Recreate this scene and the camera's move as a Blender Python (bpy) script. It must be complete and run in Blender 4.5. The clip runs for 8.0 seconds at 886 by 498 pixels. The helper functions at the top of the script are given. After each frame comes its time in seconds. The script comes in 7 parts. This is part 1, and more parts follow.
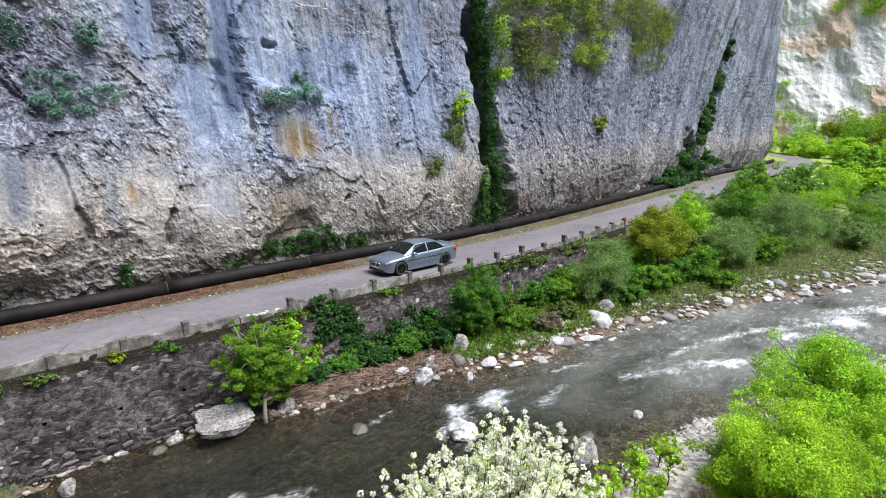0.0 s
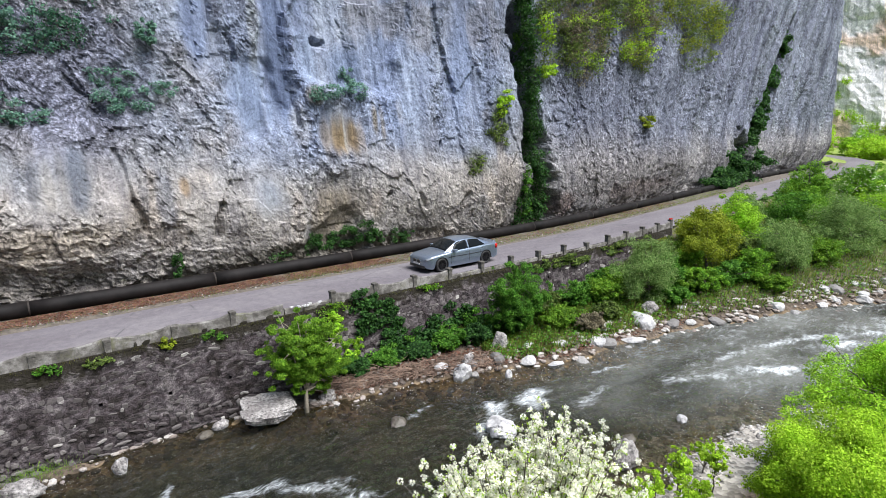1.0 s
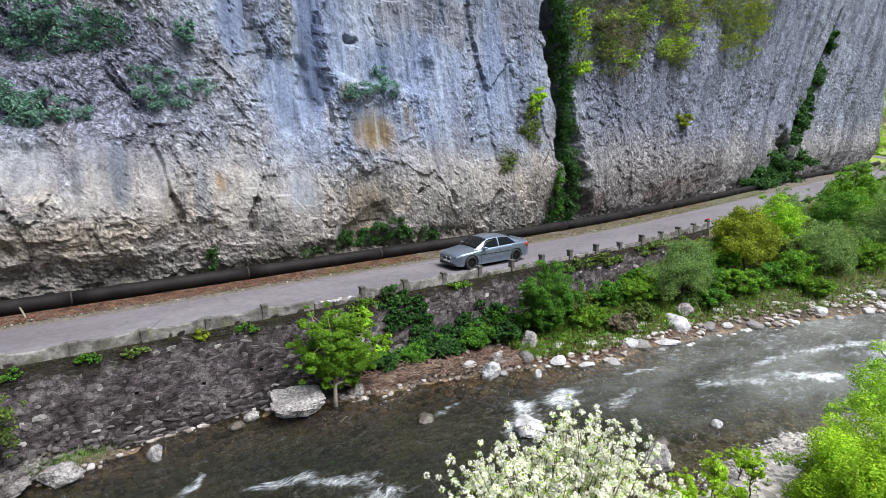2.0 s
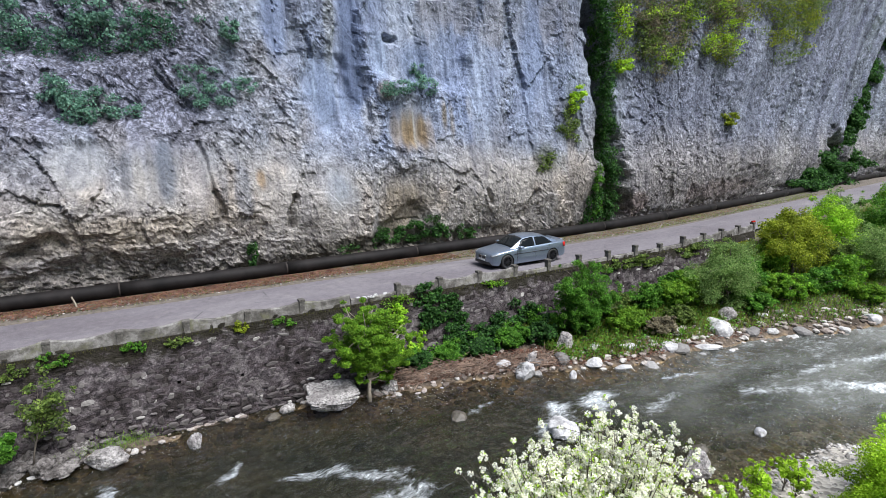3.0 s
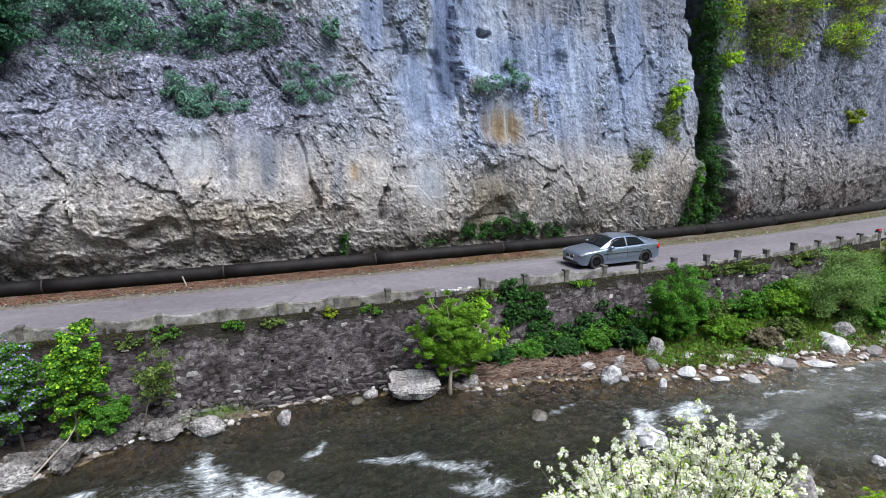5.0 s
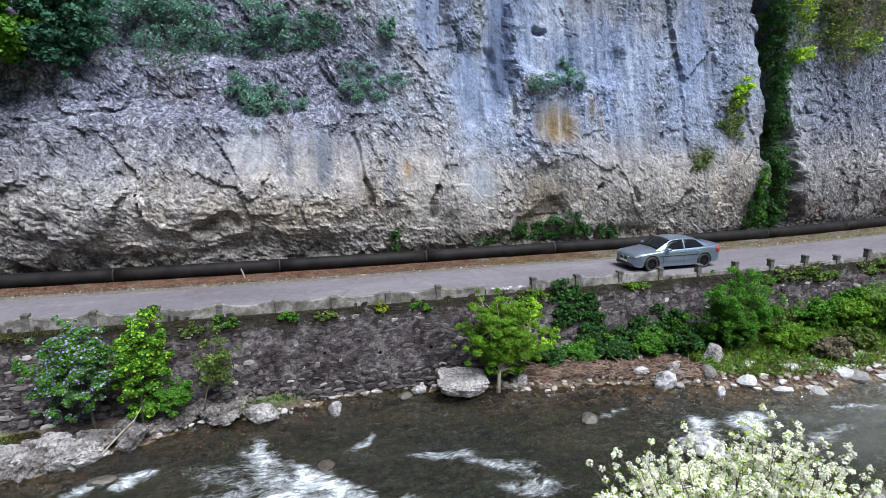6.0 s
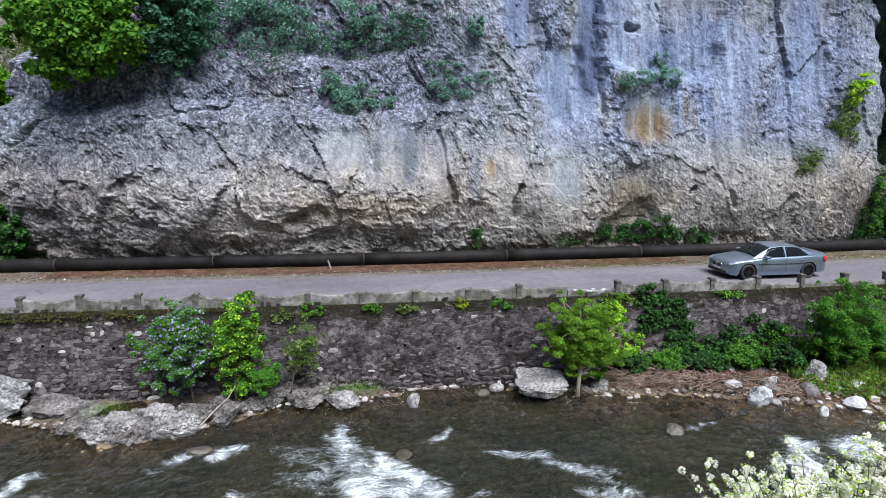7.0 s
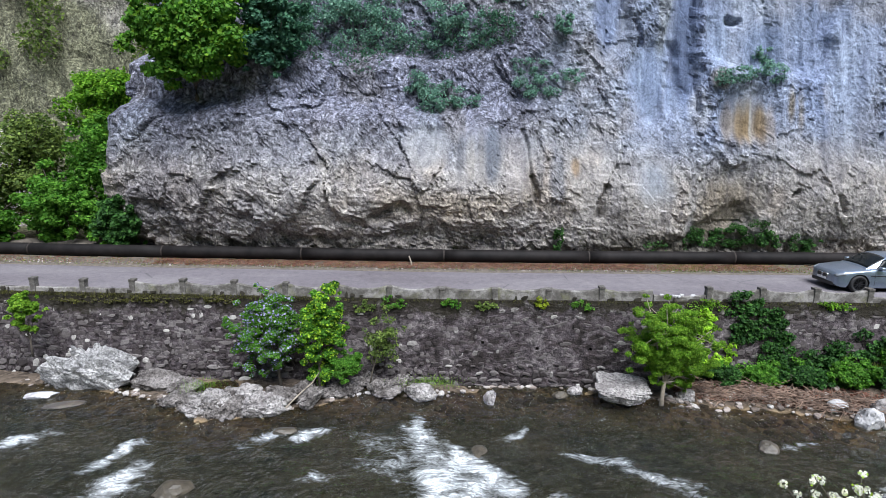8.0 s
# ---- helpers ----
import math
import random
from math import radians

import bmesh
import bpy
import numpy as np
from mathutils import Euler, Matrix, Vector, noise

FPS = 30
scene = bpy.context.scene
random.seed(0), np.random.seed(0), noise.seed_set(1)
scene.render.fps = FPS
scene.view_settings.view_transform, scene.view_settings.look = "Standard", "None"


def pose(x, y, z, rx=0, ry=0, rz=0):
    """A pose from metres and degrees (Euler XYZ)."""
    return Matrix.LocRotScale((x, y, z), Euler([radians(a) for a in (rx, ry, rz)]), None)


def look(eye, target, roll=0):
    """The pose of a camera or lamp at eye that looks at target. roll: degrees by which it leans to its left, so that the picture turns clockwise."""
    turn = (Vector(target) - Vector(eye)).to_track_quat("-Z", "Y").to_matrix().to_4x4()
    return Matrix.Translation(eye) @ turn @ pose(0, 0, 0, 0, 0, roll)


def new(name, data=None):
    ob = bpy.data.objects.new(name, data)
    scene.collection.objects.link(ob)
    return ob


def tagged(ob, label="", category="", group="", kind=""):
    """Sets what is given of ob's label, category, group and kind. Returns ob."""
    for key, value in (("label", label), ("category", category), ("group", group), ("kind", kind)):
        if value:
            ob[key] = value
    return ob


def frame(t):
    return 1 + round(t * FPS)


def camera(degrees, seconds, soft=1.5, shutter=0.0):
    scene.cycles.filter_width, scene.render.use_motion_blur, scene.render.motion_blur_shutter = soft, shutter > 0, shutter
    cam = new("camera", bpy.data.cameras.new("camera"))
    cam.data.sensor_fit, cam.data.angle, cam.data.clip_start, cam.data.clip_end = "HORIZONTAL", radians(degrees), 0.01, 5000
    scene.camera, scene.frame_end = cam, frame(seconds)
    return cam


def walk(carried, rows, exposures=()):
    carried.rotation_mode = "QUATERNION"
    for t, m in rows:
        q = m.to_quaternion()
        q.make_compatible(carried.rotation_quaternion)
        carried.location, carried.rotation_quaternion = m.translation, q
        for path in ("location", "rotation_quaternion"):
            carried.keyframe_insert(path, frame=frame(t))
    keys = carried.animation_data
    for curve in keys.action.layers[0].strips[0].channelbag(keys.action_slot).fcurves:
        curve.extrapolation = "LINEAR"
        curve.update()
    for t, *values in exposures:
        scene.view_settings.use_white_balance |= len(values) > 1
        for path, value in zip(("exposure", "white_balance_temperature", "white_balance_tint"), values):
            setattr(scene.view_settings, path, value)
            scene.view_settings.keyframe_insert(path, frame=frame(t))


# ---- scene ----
cam = camera(76.8, 8.0, 0.8)
PATH = [
    (0, (0.75, 0.71, 7.037), (2.019, 2.2, 6.622), -1.3),
    (0.5, (0.688, 0.692, 6.988), (1.896, 2.231, 6.573), -1.2),
    (1, (0.683, 0.723, 6.915), (1.841, 2.301, 6.501), -1.1),
    (1.5, (0.705, 0.758, 6.85), (1.818, 2.367, 6.436), -1.0),
    (3, (0.742, 0.794, 6.712), (1.702, 2.499, 6.3), -0.9),
    (3.5, (0.727, 0.807, 6.666), (1.616, 2.55, 6.254), -0.7),
    (4, (0.742, 0.818, 6.602), (1.559, 2.596, 6.191), -0.7),
    (4.5, (0.772, 0.828, 6.547), (1.518, 2.638, 6.137), -0.6),
    (6, (0.666, 0.815, 6.386), (1.182, 2.705, 5.98), -0.4),
    (6.5, (0.577, 0.82, 6.303), (0.96, 2.742, 5.902), -0.2),
    (7, (0.45, 0.798, 6.265), (0.698, 2.741, 5.863), 0.0),
    (7.5, (0.395, 0.741, 6.195), (0.528, 2.696, 5.795), 0.1),
    (8, (0.276, 0.749, 6.101), (0.252, 2.709, 5.704), 0.3),
]
# the picture darkens a little and cools as the camera turns
GRADE = [(0, 0.92, 6500, 10), (1.5, 0.86, 6500, 10), (3, 0.78, 6400, 10), (4.5, 0.76, 6300, 10), (6, 0.8, 6150, 10), (7.5, 0.78, 6150, 10), (8, 0.82, 6200, 10)]
walk(cam, [(t, look(eye, target, roll)) for t, eye, target, roll in PATH], GRADE)

# ---- light: a bright overcast sky over the gorge ----
world = bpy.data.worlds.new("sky")
scene.world = world
world.use_nodes = True
wn = world.node_tree.nodes
sky = wn.new("ShaderNodeTexSky")
sky.sky_type = "NISHITA"
sky.sun_disc = False
sky.sun_elevation, sky.sun_rotation = radians(60), radians(160)
sky.air_density, sky.dust_density, sky.ozone_density = 1.0, 0.6, 1.0
wn["Background"].inputs["Strength"].default_value = 0.058
world.node_tree.links.new(sky.outputs["Color"], wn["Background"].inputs["Color"])
sun = new("sun", bpy.data.lights.new("sun", "SUN"))
sun.data.energy, sun.data.angle, sun.data.color = 4.5, radians(40), (0.98, 0.985, 1.0)
sun.matrix_world = look((0, 0, 60), (-9.9, 27.1, 10))

# ---- noise over arrays ----
WATER = -3.15


def rnd2(i, j, seed):
    i, j = np.atleast_1d(i), np.atleast_1d(j)
    n = (i.astype(np.int64) * 374761393 + j.astype(np.int64) * 668265263 + seed * 974711311) & 0xFFFFFFFF
    n = ((n ^ (n >> 13)) * 1274126177) & 0xFFFFFFFF
    n = ((n ^ (n >> 16)) * 1103515245) & 0xFFFFFFFF
    return np.squeeze(((n ^ (n >> 15)) & 0xFFFFFF) / float(0xFFFFFF))


def vnoise(x, y, seed):
    """Smooth noise, -1 to 1."""
    i, j = np.floor(x), np.floor(y)
    u, v = x - i, y - j
    u, v = u * u * (3 - 2 * u), v * v * (3 - 2 * v)
    a = rnd2(i, j, seed) * (1 - u) + rnd2(i + 1, j, seed) * u
    b = rnd2(i, j + 1, seed) * (1 - u) + rnd2(i + 1, j + 1, seed) * u
    return (a * (1 - v) + b * v) * 2 - 1


def fbm(x, y, seed, octaves=4):
    total, amp = 0, 1.0
    for k in range(octaves):
        total = total + vnoise(x * 2**k, y * 2**k, seed + k * 17) * amp
        amp *= 0.5
    return total / 1.9


def facets(x, y, seed, tilt=0.8):
    """Tilted planes, one to each cell of a broken pattern (-1 to 1), and the distance from the cells' edges."""
    i, j = np.floor(x), np.floor(y)
    best = np.full(x.shape, 9.0)
    second = np.full(x.shape, 9.0)
    value = np.zeros(x.shape)
    for di in (-1, 0, 1):
        for dj in (-1, 0, 1):
            ci, cj = i + di, j + dj
            dx, dy = x - ci - rnd2(ci, cj, seed), y - cj - rnd2(ci, cj, seed + 1)
            d = dx * dx + dy * dy
            plane = (rnd2(ci, cj, seed + 2) * 2 - 1) * 0.6 + tilt * ((rnd2(ci, cj, seed + 3) * 2 - 1) * dx + (rnd2(ci, cj, seed + 4) * 2 - 1) * dy)
            near = d < best
            second = np.where(near, best, np.minimum(second, d))
            value = np.where(near, plane, value)
            best = np.where(near, d, best)
    return value, np.sqrt(second) - np.sqrt(best)


def step(a, b, x):
    t = np.clip((x - a) / (b - a), 0, 1)
    return t * t * (3 - 2 * t)


# ---- meshes, things and parts ----
def mesh_of(name, verts, faces, smooth=False):
    """A mesh from an array of places and an array of quads or triangles."""
    verts, faces = np.asarray(verts, dtype=np.float32), np.asarray(faces, dtype=np.int32)
    me = bpy.data.meshes.new(name)
    k = faces.shape[1]
    me.vertices.add(len(verts))
    me.vertices.foreach_set("co", verts.ravel())
    me.loops.add(faces.size)
    me.loops.foreach_set("vertex_index", faces.ravel())
    me.polygons.add(len(faces))
    me.polygons.foreach_set("loop_start", np.arange(len(faces), dtype=np.int32) * k)
    me.polygons.foreach_set("use_smooth", np.full(len(faces), smooth))
    me.update(calc_edges=True)
    return me


def grid_faces(n, m):
    a = np.arange(n * m).reshape(n, m)
    return np.stack([a[:-1, :-1], a[1:, :-1], a[1:, 1:], a[:-1, 1:]], -1).reshape(-1, 4)


def paint(me, name, values):
    at = me.color_attributes.new(name=name, type="FLOAT_COLOR", domain="POINT")
    rgba = np.ones((len(me.vertices), 4), dtype=np.float32)
    rgba[:, : values.shape[1]] = values
    at.data.foreach_set("color", rgba.ravel())


class Soup:
    """Gathers pieces, of triangles and quads, into one mesh."""

    def __init__(self):
        self.v, self.f, self.n = [], [], 0

    def add(self, verts, faces):
        self.v.extend(tuple(p) for p in verts)
        self.f.extend(tuple(i + self.n for i in f) for f in faces)
        self.n += len(verts)

    def tube(self, pts, radii, sides=8, cap=True):
        pts = [Vector(p) for p in pts]
        verts, faces = [], []
        for i, p in enumerate(pts):
            d = (pts[min(i + 1, len(pts) - 1)] - pts[max(i - 1, 0)]).normalized()
            a = d.orthogonal().normalized() if abs(d.z) > 0.9 else d.cross(Vector((0, 0, 1))).normalized()
            b = d.cross(a)
            for k in range(sides):
                w = 2 * math.pi * k / sides
                verts.append(p + (a * math.cos(w) + b * math.sin(w)) * radii[i])
        for i in range(len(pts) - 1):
            for k in range(sides):
                q = (k + 1) % sides
                faces.append((i * sides + k, i * sides + q, (i + 1) * sides + q, (i + 1) * sides + k))
        if cap:
            faces.append(tuple(range(sides - 1, -1, -1)))
            faces.append(tuple((len(pts) - 1) * sides + k for k in range(sides)))
        self.add(verts, faces)

    def box(self, lo, hi, bevel=0.0):
        x0, y0, z0 = lo
        x1, y1, z1 = hi
        if not bevel:
            v = [(x, y, z) for x in (x0, x1) for y in (y0, y1) for z in (z0, z1)]
            self.add(v, [(0, 1, 3, 2), (4, 6, 7, 5), (0, 4, 5, 1), (2, 3, 7, 6), (0, 2, 6, 4), (1, 5, 7, 3)])
            return
        bm = bmesh.new()
        bmesh.ops.create_cube(bm, size=1)
        bmesh.ops.scale(bm, vec=(x1 - x0, y1 - y0, z1 - z0), verts=bm.verts)
        bmesh.ops.bevel(bm, geom=bm.edges[:], offset=bevel, segments=2, affect="EDGES", profile=0.5)
        c = Vector(((x0 + x1) / 2, (y0 + y1) / 2, (z0 + z1) / 2))
        bm.verts.index_update()
        self.add([v.co + c for v in bm.verts], [[v.index for v in f.verts] for f in bm.faces])
        bm.free()

    def mesh(self, name, smooth=False):
        me = bpy.data.meshes.new(name)
        me.from_pydata(self.v, [], self.f)
        me.polygons.foreach_set("use_smooth", np.full(len(me.polygons), smooth))
        me.update()
        return me


def part(name, data, material, parent=None, label="", m=None):
    """One mesh object, under a thing or a part."""
    if isinstance(data, Soup):
        data = data.mesh(name)
    if material and not data.materials:
        data.materials.append(material)
    ob = new(name, data)
    if m is not None:
        ob.matrix_basis = m
    ob.parent = parent
    return tagged(ob, label)


def thing(name, label, category, group="", kind="", m=None):
    ob = tagged(new(name), label, category, group, kind)
    ob.empty_display_size = 0.3
    if m is not None:
        ob.matrix_basis = m
    return ob


# ---- materials ----
class Mat:
    """A node material under construction."""

    def __init__(self, name, rough=0.8, metal=0.0, spec=0.5):
        self.m = bpy.data.materials.new(name)
        self.m.use_nodes = True
        self.t = self.m.node_tree
        self.b = self.t.nodes["Principled BSDF"]
        self.b.inputs["Roughness"].default_value = rough
        self.b.inputs["Metallic"].default_value = metal
        self.b.inputs["Specular IOR Level"].default_value = spec

    def node(self, kind, **at):
        n = self.t.nodes.new(kind)
        for k, v in at.items():
            n.inputs[k].default_value = v
        return n

    def link(self, a, b):
        self.t.links.new(a, b)

    def coords(self, scale=(1, 1, 1), turn=(0, 0, 0), kind="Object"):
        c = self.node("ShaderNodeTexCoord")
        m = self.node("ShaderNodeMapping")
        m.inputs["Scale"].default_value = scale
        m.inputs["Rotation"].default_value = [radians(a) for a in turn]
        self.link(c.outputs[kind], m.inputs["Vector"])
        return m.outputs["Vector"]

    def noise(self, scale, detail=6, rough=0.6, vec=None, distort=0.0):
        n = self.node("ShaderNodeTexNoise", Scale=scale, Detail=detail, Roughness=rough, Distortion=distort)
        self.link(vec if vec is not None else self.coords(), n.inputs["Vector"])
        return n.outputs["Fac"]

    def voronoi(self, scale, vec=None, feature="F1", out="Distance"):
        n = self.node("ShaderNodeTexVoronoi", Scale=scale)
        n.feature = feature
        self.link(vec if vec is not None else self.coords(), n.inputs["Vector"])
        return n.outputs[out]

    def ramp(self, fac, stops):
        n = self.node("ShaderNodeValToRGB")
        e = n.color_ramp.elements
        while len(e) < len(stops):
            e.new(0.5)
        for k, (p, c) in zip(e, stops):
            k.position, k.color = p, ((*c, 1) if not isinstance(c, (int, float)) else (c, c, c, 1))
        self.link(fac, n.inputs["Fac"])
        return n.outputs["Color"]

    def mix(self, fac, a, b, blend="MIX"):
        n = self.t.nodes.new("ShaderNodeMix")
        n.data_type, n.blend_type = "RGBA", blend
        for value, at in ((fac, 0), (a, 6), (b, 7)):
            slot = n.inputs[at]
            if isinstance(value, (int, float)):
                slot.default_value = (value, value, value, 1) if at else value
            elif isinstance(value, tuple):
                slot.default_value = (*value, 1)
            else:
                self.link(value, slot)
        return n.outputs[2]

    def math(self, op, a, b=0.0):
        n = self.t.nodes.new("ShaderNodeMath")
        n.operation = op
        for value, slot in ((a, n.inputs[0]), (b, n.inputs[1])):
            if isinstance(value, (int, float)):
                slot.default_value = value
            else:
                self.link(value, slot)
        return n.outputs[0]

    def attribute(self, name):
        n = self.node("ShaderNodeAttribute")
        n.attribute_name = name
        return n.outputs["Color"]

    def island(self):
        return self.node("ShaderNodeNewGeometry").outputs["Random Per Island"]

    def one(self):
        return self.node("ShaderNodeObjectInfo").outputs["Random"]

    def bump(self, height, strength=0.5, distance=0.02):
        n = self.node("ShaderNodeBump", Strength=strength, Distance=distance)
        self.link(height, n.inputs["Height"])
        self.link(n.outputs["Normal"], self.b.inputs["Normal"])

    def colour(self, c):
        if isinstance(c, tuple):
            self.b.inputs["Base Color"].default_value = (*c, 1)
        else:
            self.link(c, self.b.inputs["Base Color"])
        return self


def rock_material(name, k=1.0):
    """Weathered limestone: streaked where it is smooth, speckled where it is broken, with shade painted into pits and
    crevices; k scales its grain.
    """
    a = Mat(name, 0.9, spec=0.2)
    tint = a.attribute("tint")
    broken = a.node("ShaderNodeSeparateColor")
    a.link(a.attribute("broken"), broken.inputs[0])
    lumpy, broken = broken.outputs[1], broken.outputs[0]
    warp = a.node("ShaderNodeTexNoise", Scale=0.8, Detail=3)
    base = a.coords((k, k, k))
    a.link(base, warp.inputs["Vector"])
    moved = a.node("ShaderNodeVectorMath")
    moved.operation = "MULTIPLY_ADD"
    a.link(warp.outputs["Color"], moved.inputs[0])
    moved.inputs[1].default_value = (0.9, 0.9, 0.9)
    a.link(base, moved.inputs[2])
    vec = moved.outputs[0]
    squeeze = a.node("ShaderNodeMapping")
    squeeze.inputs["Scale"].default_value = (1, 1, 0.1)
    a.link(base, squeeze.inputs["Vector"])
    streak = a.noise(2.2, 5, 0.6, squeeze.outputs[0], 0.3)
    fine = a.noise(2.2, 8, 0.68, vec)
    grit = a.noise(9, 6, 0.72, vec)
    c = a.mix(1.0, tint, a.ramp(streak, [(0.32, (0.74, 0.74, 0.78)), (0.46, (0.97, 0.97, 0.98)), (0.56, 1.03), (0.7, (1.2, 1.19, 1.17))]), "MULTIPLY")
    thread = a.noise(7.0, 4, 0.6, squeeze.outputs[0], 0.2)
    c = a.mix(1.0, c, a.ramp(thread, [(0.34, (0.82, 0.82, 0.85)), (0.47, 1.0), (0.57, 1.01), (0.68, (1.2, 1.19, 1.17))]), "MULTIPLY")
    mottle = a.mix(1.0, c, a.ramp(fine, [(0.34, (0.4, 0.385, 0.4)), (0.44, (0.9, 0.89, 0.9)), (0.54, 1.08), (0.66, (1.3, 1.29, 1.26))]), "MULTIPLY")
    mottle = a.mix(1.0, mottle, a.ramp(grit, [(0.37, 0.3), (0.45, 0.88), (0.54, 1.1), (0.64, 1.6)]), "MULTIPLY")
    lump = a.node("ShaderNodeRGBToBW")
    a.link(a.voronoi(7.5, vec, "F1", "Color"), lump.inputs[0])
    mottle = a.mix(1.0, mottle, a.ramp(lump.outputs[0], [(0.2, 0.74), (0.5, 1.0), (0.8, 1.24)]), "MULTIPLY")
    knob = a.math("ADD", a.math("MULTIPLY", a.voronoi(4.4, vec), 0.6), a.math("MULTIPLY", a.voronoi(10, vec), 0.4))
    # knob tops lightened, hollows between them darkened like shaded crevices
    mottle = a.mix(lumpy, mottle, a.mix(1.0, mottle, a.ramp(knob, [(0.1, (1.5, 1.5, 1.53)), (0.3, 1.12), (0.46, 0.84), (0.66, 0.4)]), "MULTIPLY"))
    calm_face = a.mix(1.0, c, a.ramp(fine, [(0.32, 0.7), (0.46, 0.97), (0.56, 1.04), (0.68, 1.2)]), "MULTIPLY")
    calm_face = a.mix(1.0, calm_face, a.ramp(grit, [(0.36, 0.66), (0.47, 0.98), (0.56, 1.04), (0.66, 1.3)]), "MULTIPLY")
    c = a.mix(broken, calm_face, mottle)
    # dark spots in the colour stand in for shade inside pits
    pit_shade = a.voronoi(3.1, vec)
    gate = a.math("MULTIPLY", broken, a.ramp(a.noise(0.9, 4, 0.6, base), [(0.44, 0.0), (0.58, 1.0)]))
    c = a.mix(a.math("MULTIPLY", a.ramp(pit_shade, [(0.1, 0.85), (0.24, 0.0)]), gate), c, (0.06, 0.056, 0.06))
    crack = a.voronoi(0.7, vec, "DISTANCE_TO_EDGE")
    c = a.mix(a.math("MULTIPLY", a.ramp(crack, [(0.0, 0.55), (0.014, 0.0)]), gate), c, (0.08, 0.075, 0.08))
    a.colour(c)
    h = a.math("MULTIPLY", a.math("ADD", fine, a.math("MULTIPLY", grit, 0.4)), a.math("ADD", a.math("MULTIPLY", broken, 0.8), 0.2))
    h = a.math("SUBTRACT", h, a.math("MULTIPLY", a.math("MULTIPLY", knob, lumpy), 0.5))
    a.bump(h, 0.9, 0.2 / k)
    return a.m


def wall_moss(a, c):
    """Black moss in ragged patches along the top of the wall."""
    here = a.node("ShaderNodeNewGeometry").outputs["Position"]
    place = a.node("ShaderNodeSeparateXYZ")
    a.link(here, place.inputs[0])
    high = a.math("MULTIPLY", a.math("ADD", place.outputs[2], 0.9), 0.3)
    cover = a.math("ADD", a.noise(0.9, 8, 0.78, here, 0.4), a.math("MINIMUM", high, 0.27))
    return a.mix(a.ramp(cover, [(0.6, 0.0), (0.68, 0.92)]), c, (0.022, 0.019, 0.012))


def stone_material(name, dark, mid, pale, rough=0.85, islands=True, warm=None, mossy=False):
    a = Mat(name, rough, spec=0.3)
    who = a.island() if islands else a.one()
    c = a.ramp(who, [(0.0, dark), (0.42, mid), (0.9, pale), (1.0, warm or pale)])
    n = a.noise(9, 6, 0.7)
    c = a.mix(1.0, c, a.ramp(n, [(0.3, 0.55), (0.5, 1.0), (0.72, 1.35)]), "MULTIPLY")
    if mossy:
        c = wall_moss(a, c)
    a.colour(c)
    a.bump(a.noise(22, 5, 0.7), 0.5, 0.03)
    return a.m


def pitted_material(name, c, pale):
    """Rough rock full of pits, their shade painted in as dark spots."""
    a = Mat(name, 0.92, spec=0.2)
    big = a.noise(1.6, 6, 0.7)
    k = a.mix(a.ramp(big, [(0.38, 0.0), (0.62, 1.0)]), tuple(c), tuple(pale))
    k = a.mix(1.0, k, a.ramp(a.noise(11, 8, 0.8), [(0.38, 0.22), (0.47, 0.95), (0.62, 1.6)]), "MULTIPLY")
    hole = a.ramp(a.voronoi(9, a.coords()), [(0.12, 0.75), (0.3, 0.0)])
    k = a.mix(a.math("MULTIPLY", hole, a.ramp(a.noise(2.5, 3), [(0.4, 0.0), (0.6, 1.0)])), k, (0.035, 0.032, 0.03))
    a.colour(k)
    a.bump(a.math("ADD", a.noise(8, 8, 0.8), a.math("MULTIPLY", a.voronoi(9), 0.5)), 1.0, 0.09)
    return a.m


def leaf_material(name, dark, mid, light):
    a = Mat(name, 0.6, spec=0.2)
    c = a.ramp(a.island(), [(0.0, dark), (0.5, mid), (1.0, light)])
    clump = a.noise(1.6, 3, 0.6)
    c = a.mix(1.0, c, a.ramp(clump, [(0.35, 0.7), (0.65, 1.25)]), "MULTIPLY")
    a.colour(c)
    t = a.node("ShaderNodeBsdfTranslucent")
    a.link(c, t.inputs["Color"])
    mixer = a.node("ShaderNodeMixShader", Fac=0.42)
    a.link(a.b.outputs[0], mixer.inputs[1])
    a.link(t.outputs[0], mixer.inputs[2])
    a.link(mixer.outputs[0], a.t.nodes["Material Output"].inputs["Surface"])
    return a.m


def plain(name, c, rough=0.6, metal=0.0, spot=0.25, size=8.0, bump=0.2, spec=0.5):
    """A surface of one colour with grain and blotches."""
    a = Mat(name, rough, metal, spec)
    n = a.noise(size, 6, 0.65)
    a.colour(a.mix(1.0, tuple(c), a.ramp(n, [(0.3, 1 - spot), (0.7, 1 + spot)]), "MULTIPLY"))
    if bump:
        a.bump(a.noise(size * 4, 4, 0.6), bump, 0.02)
    return a.m


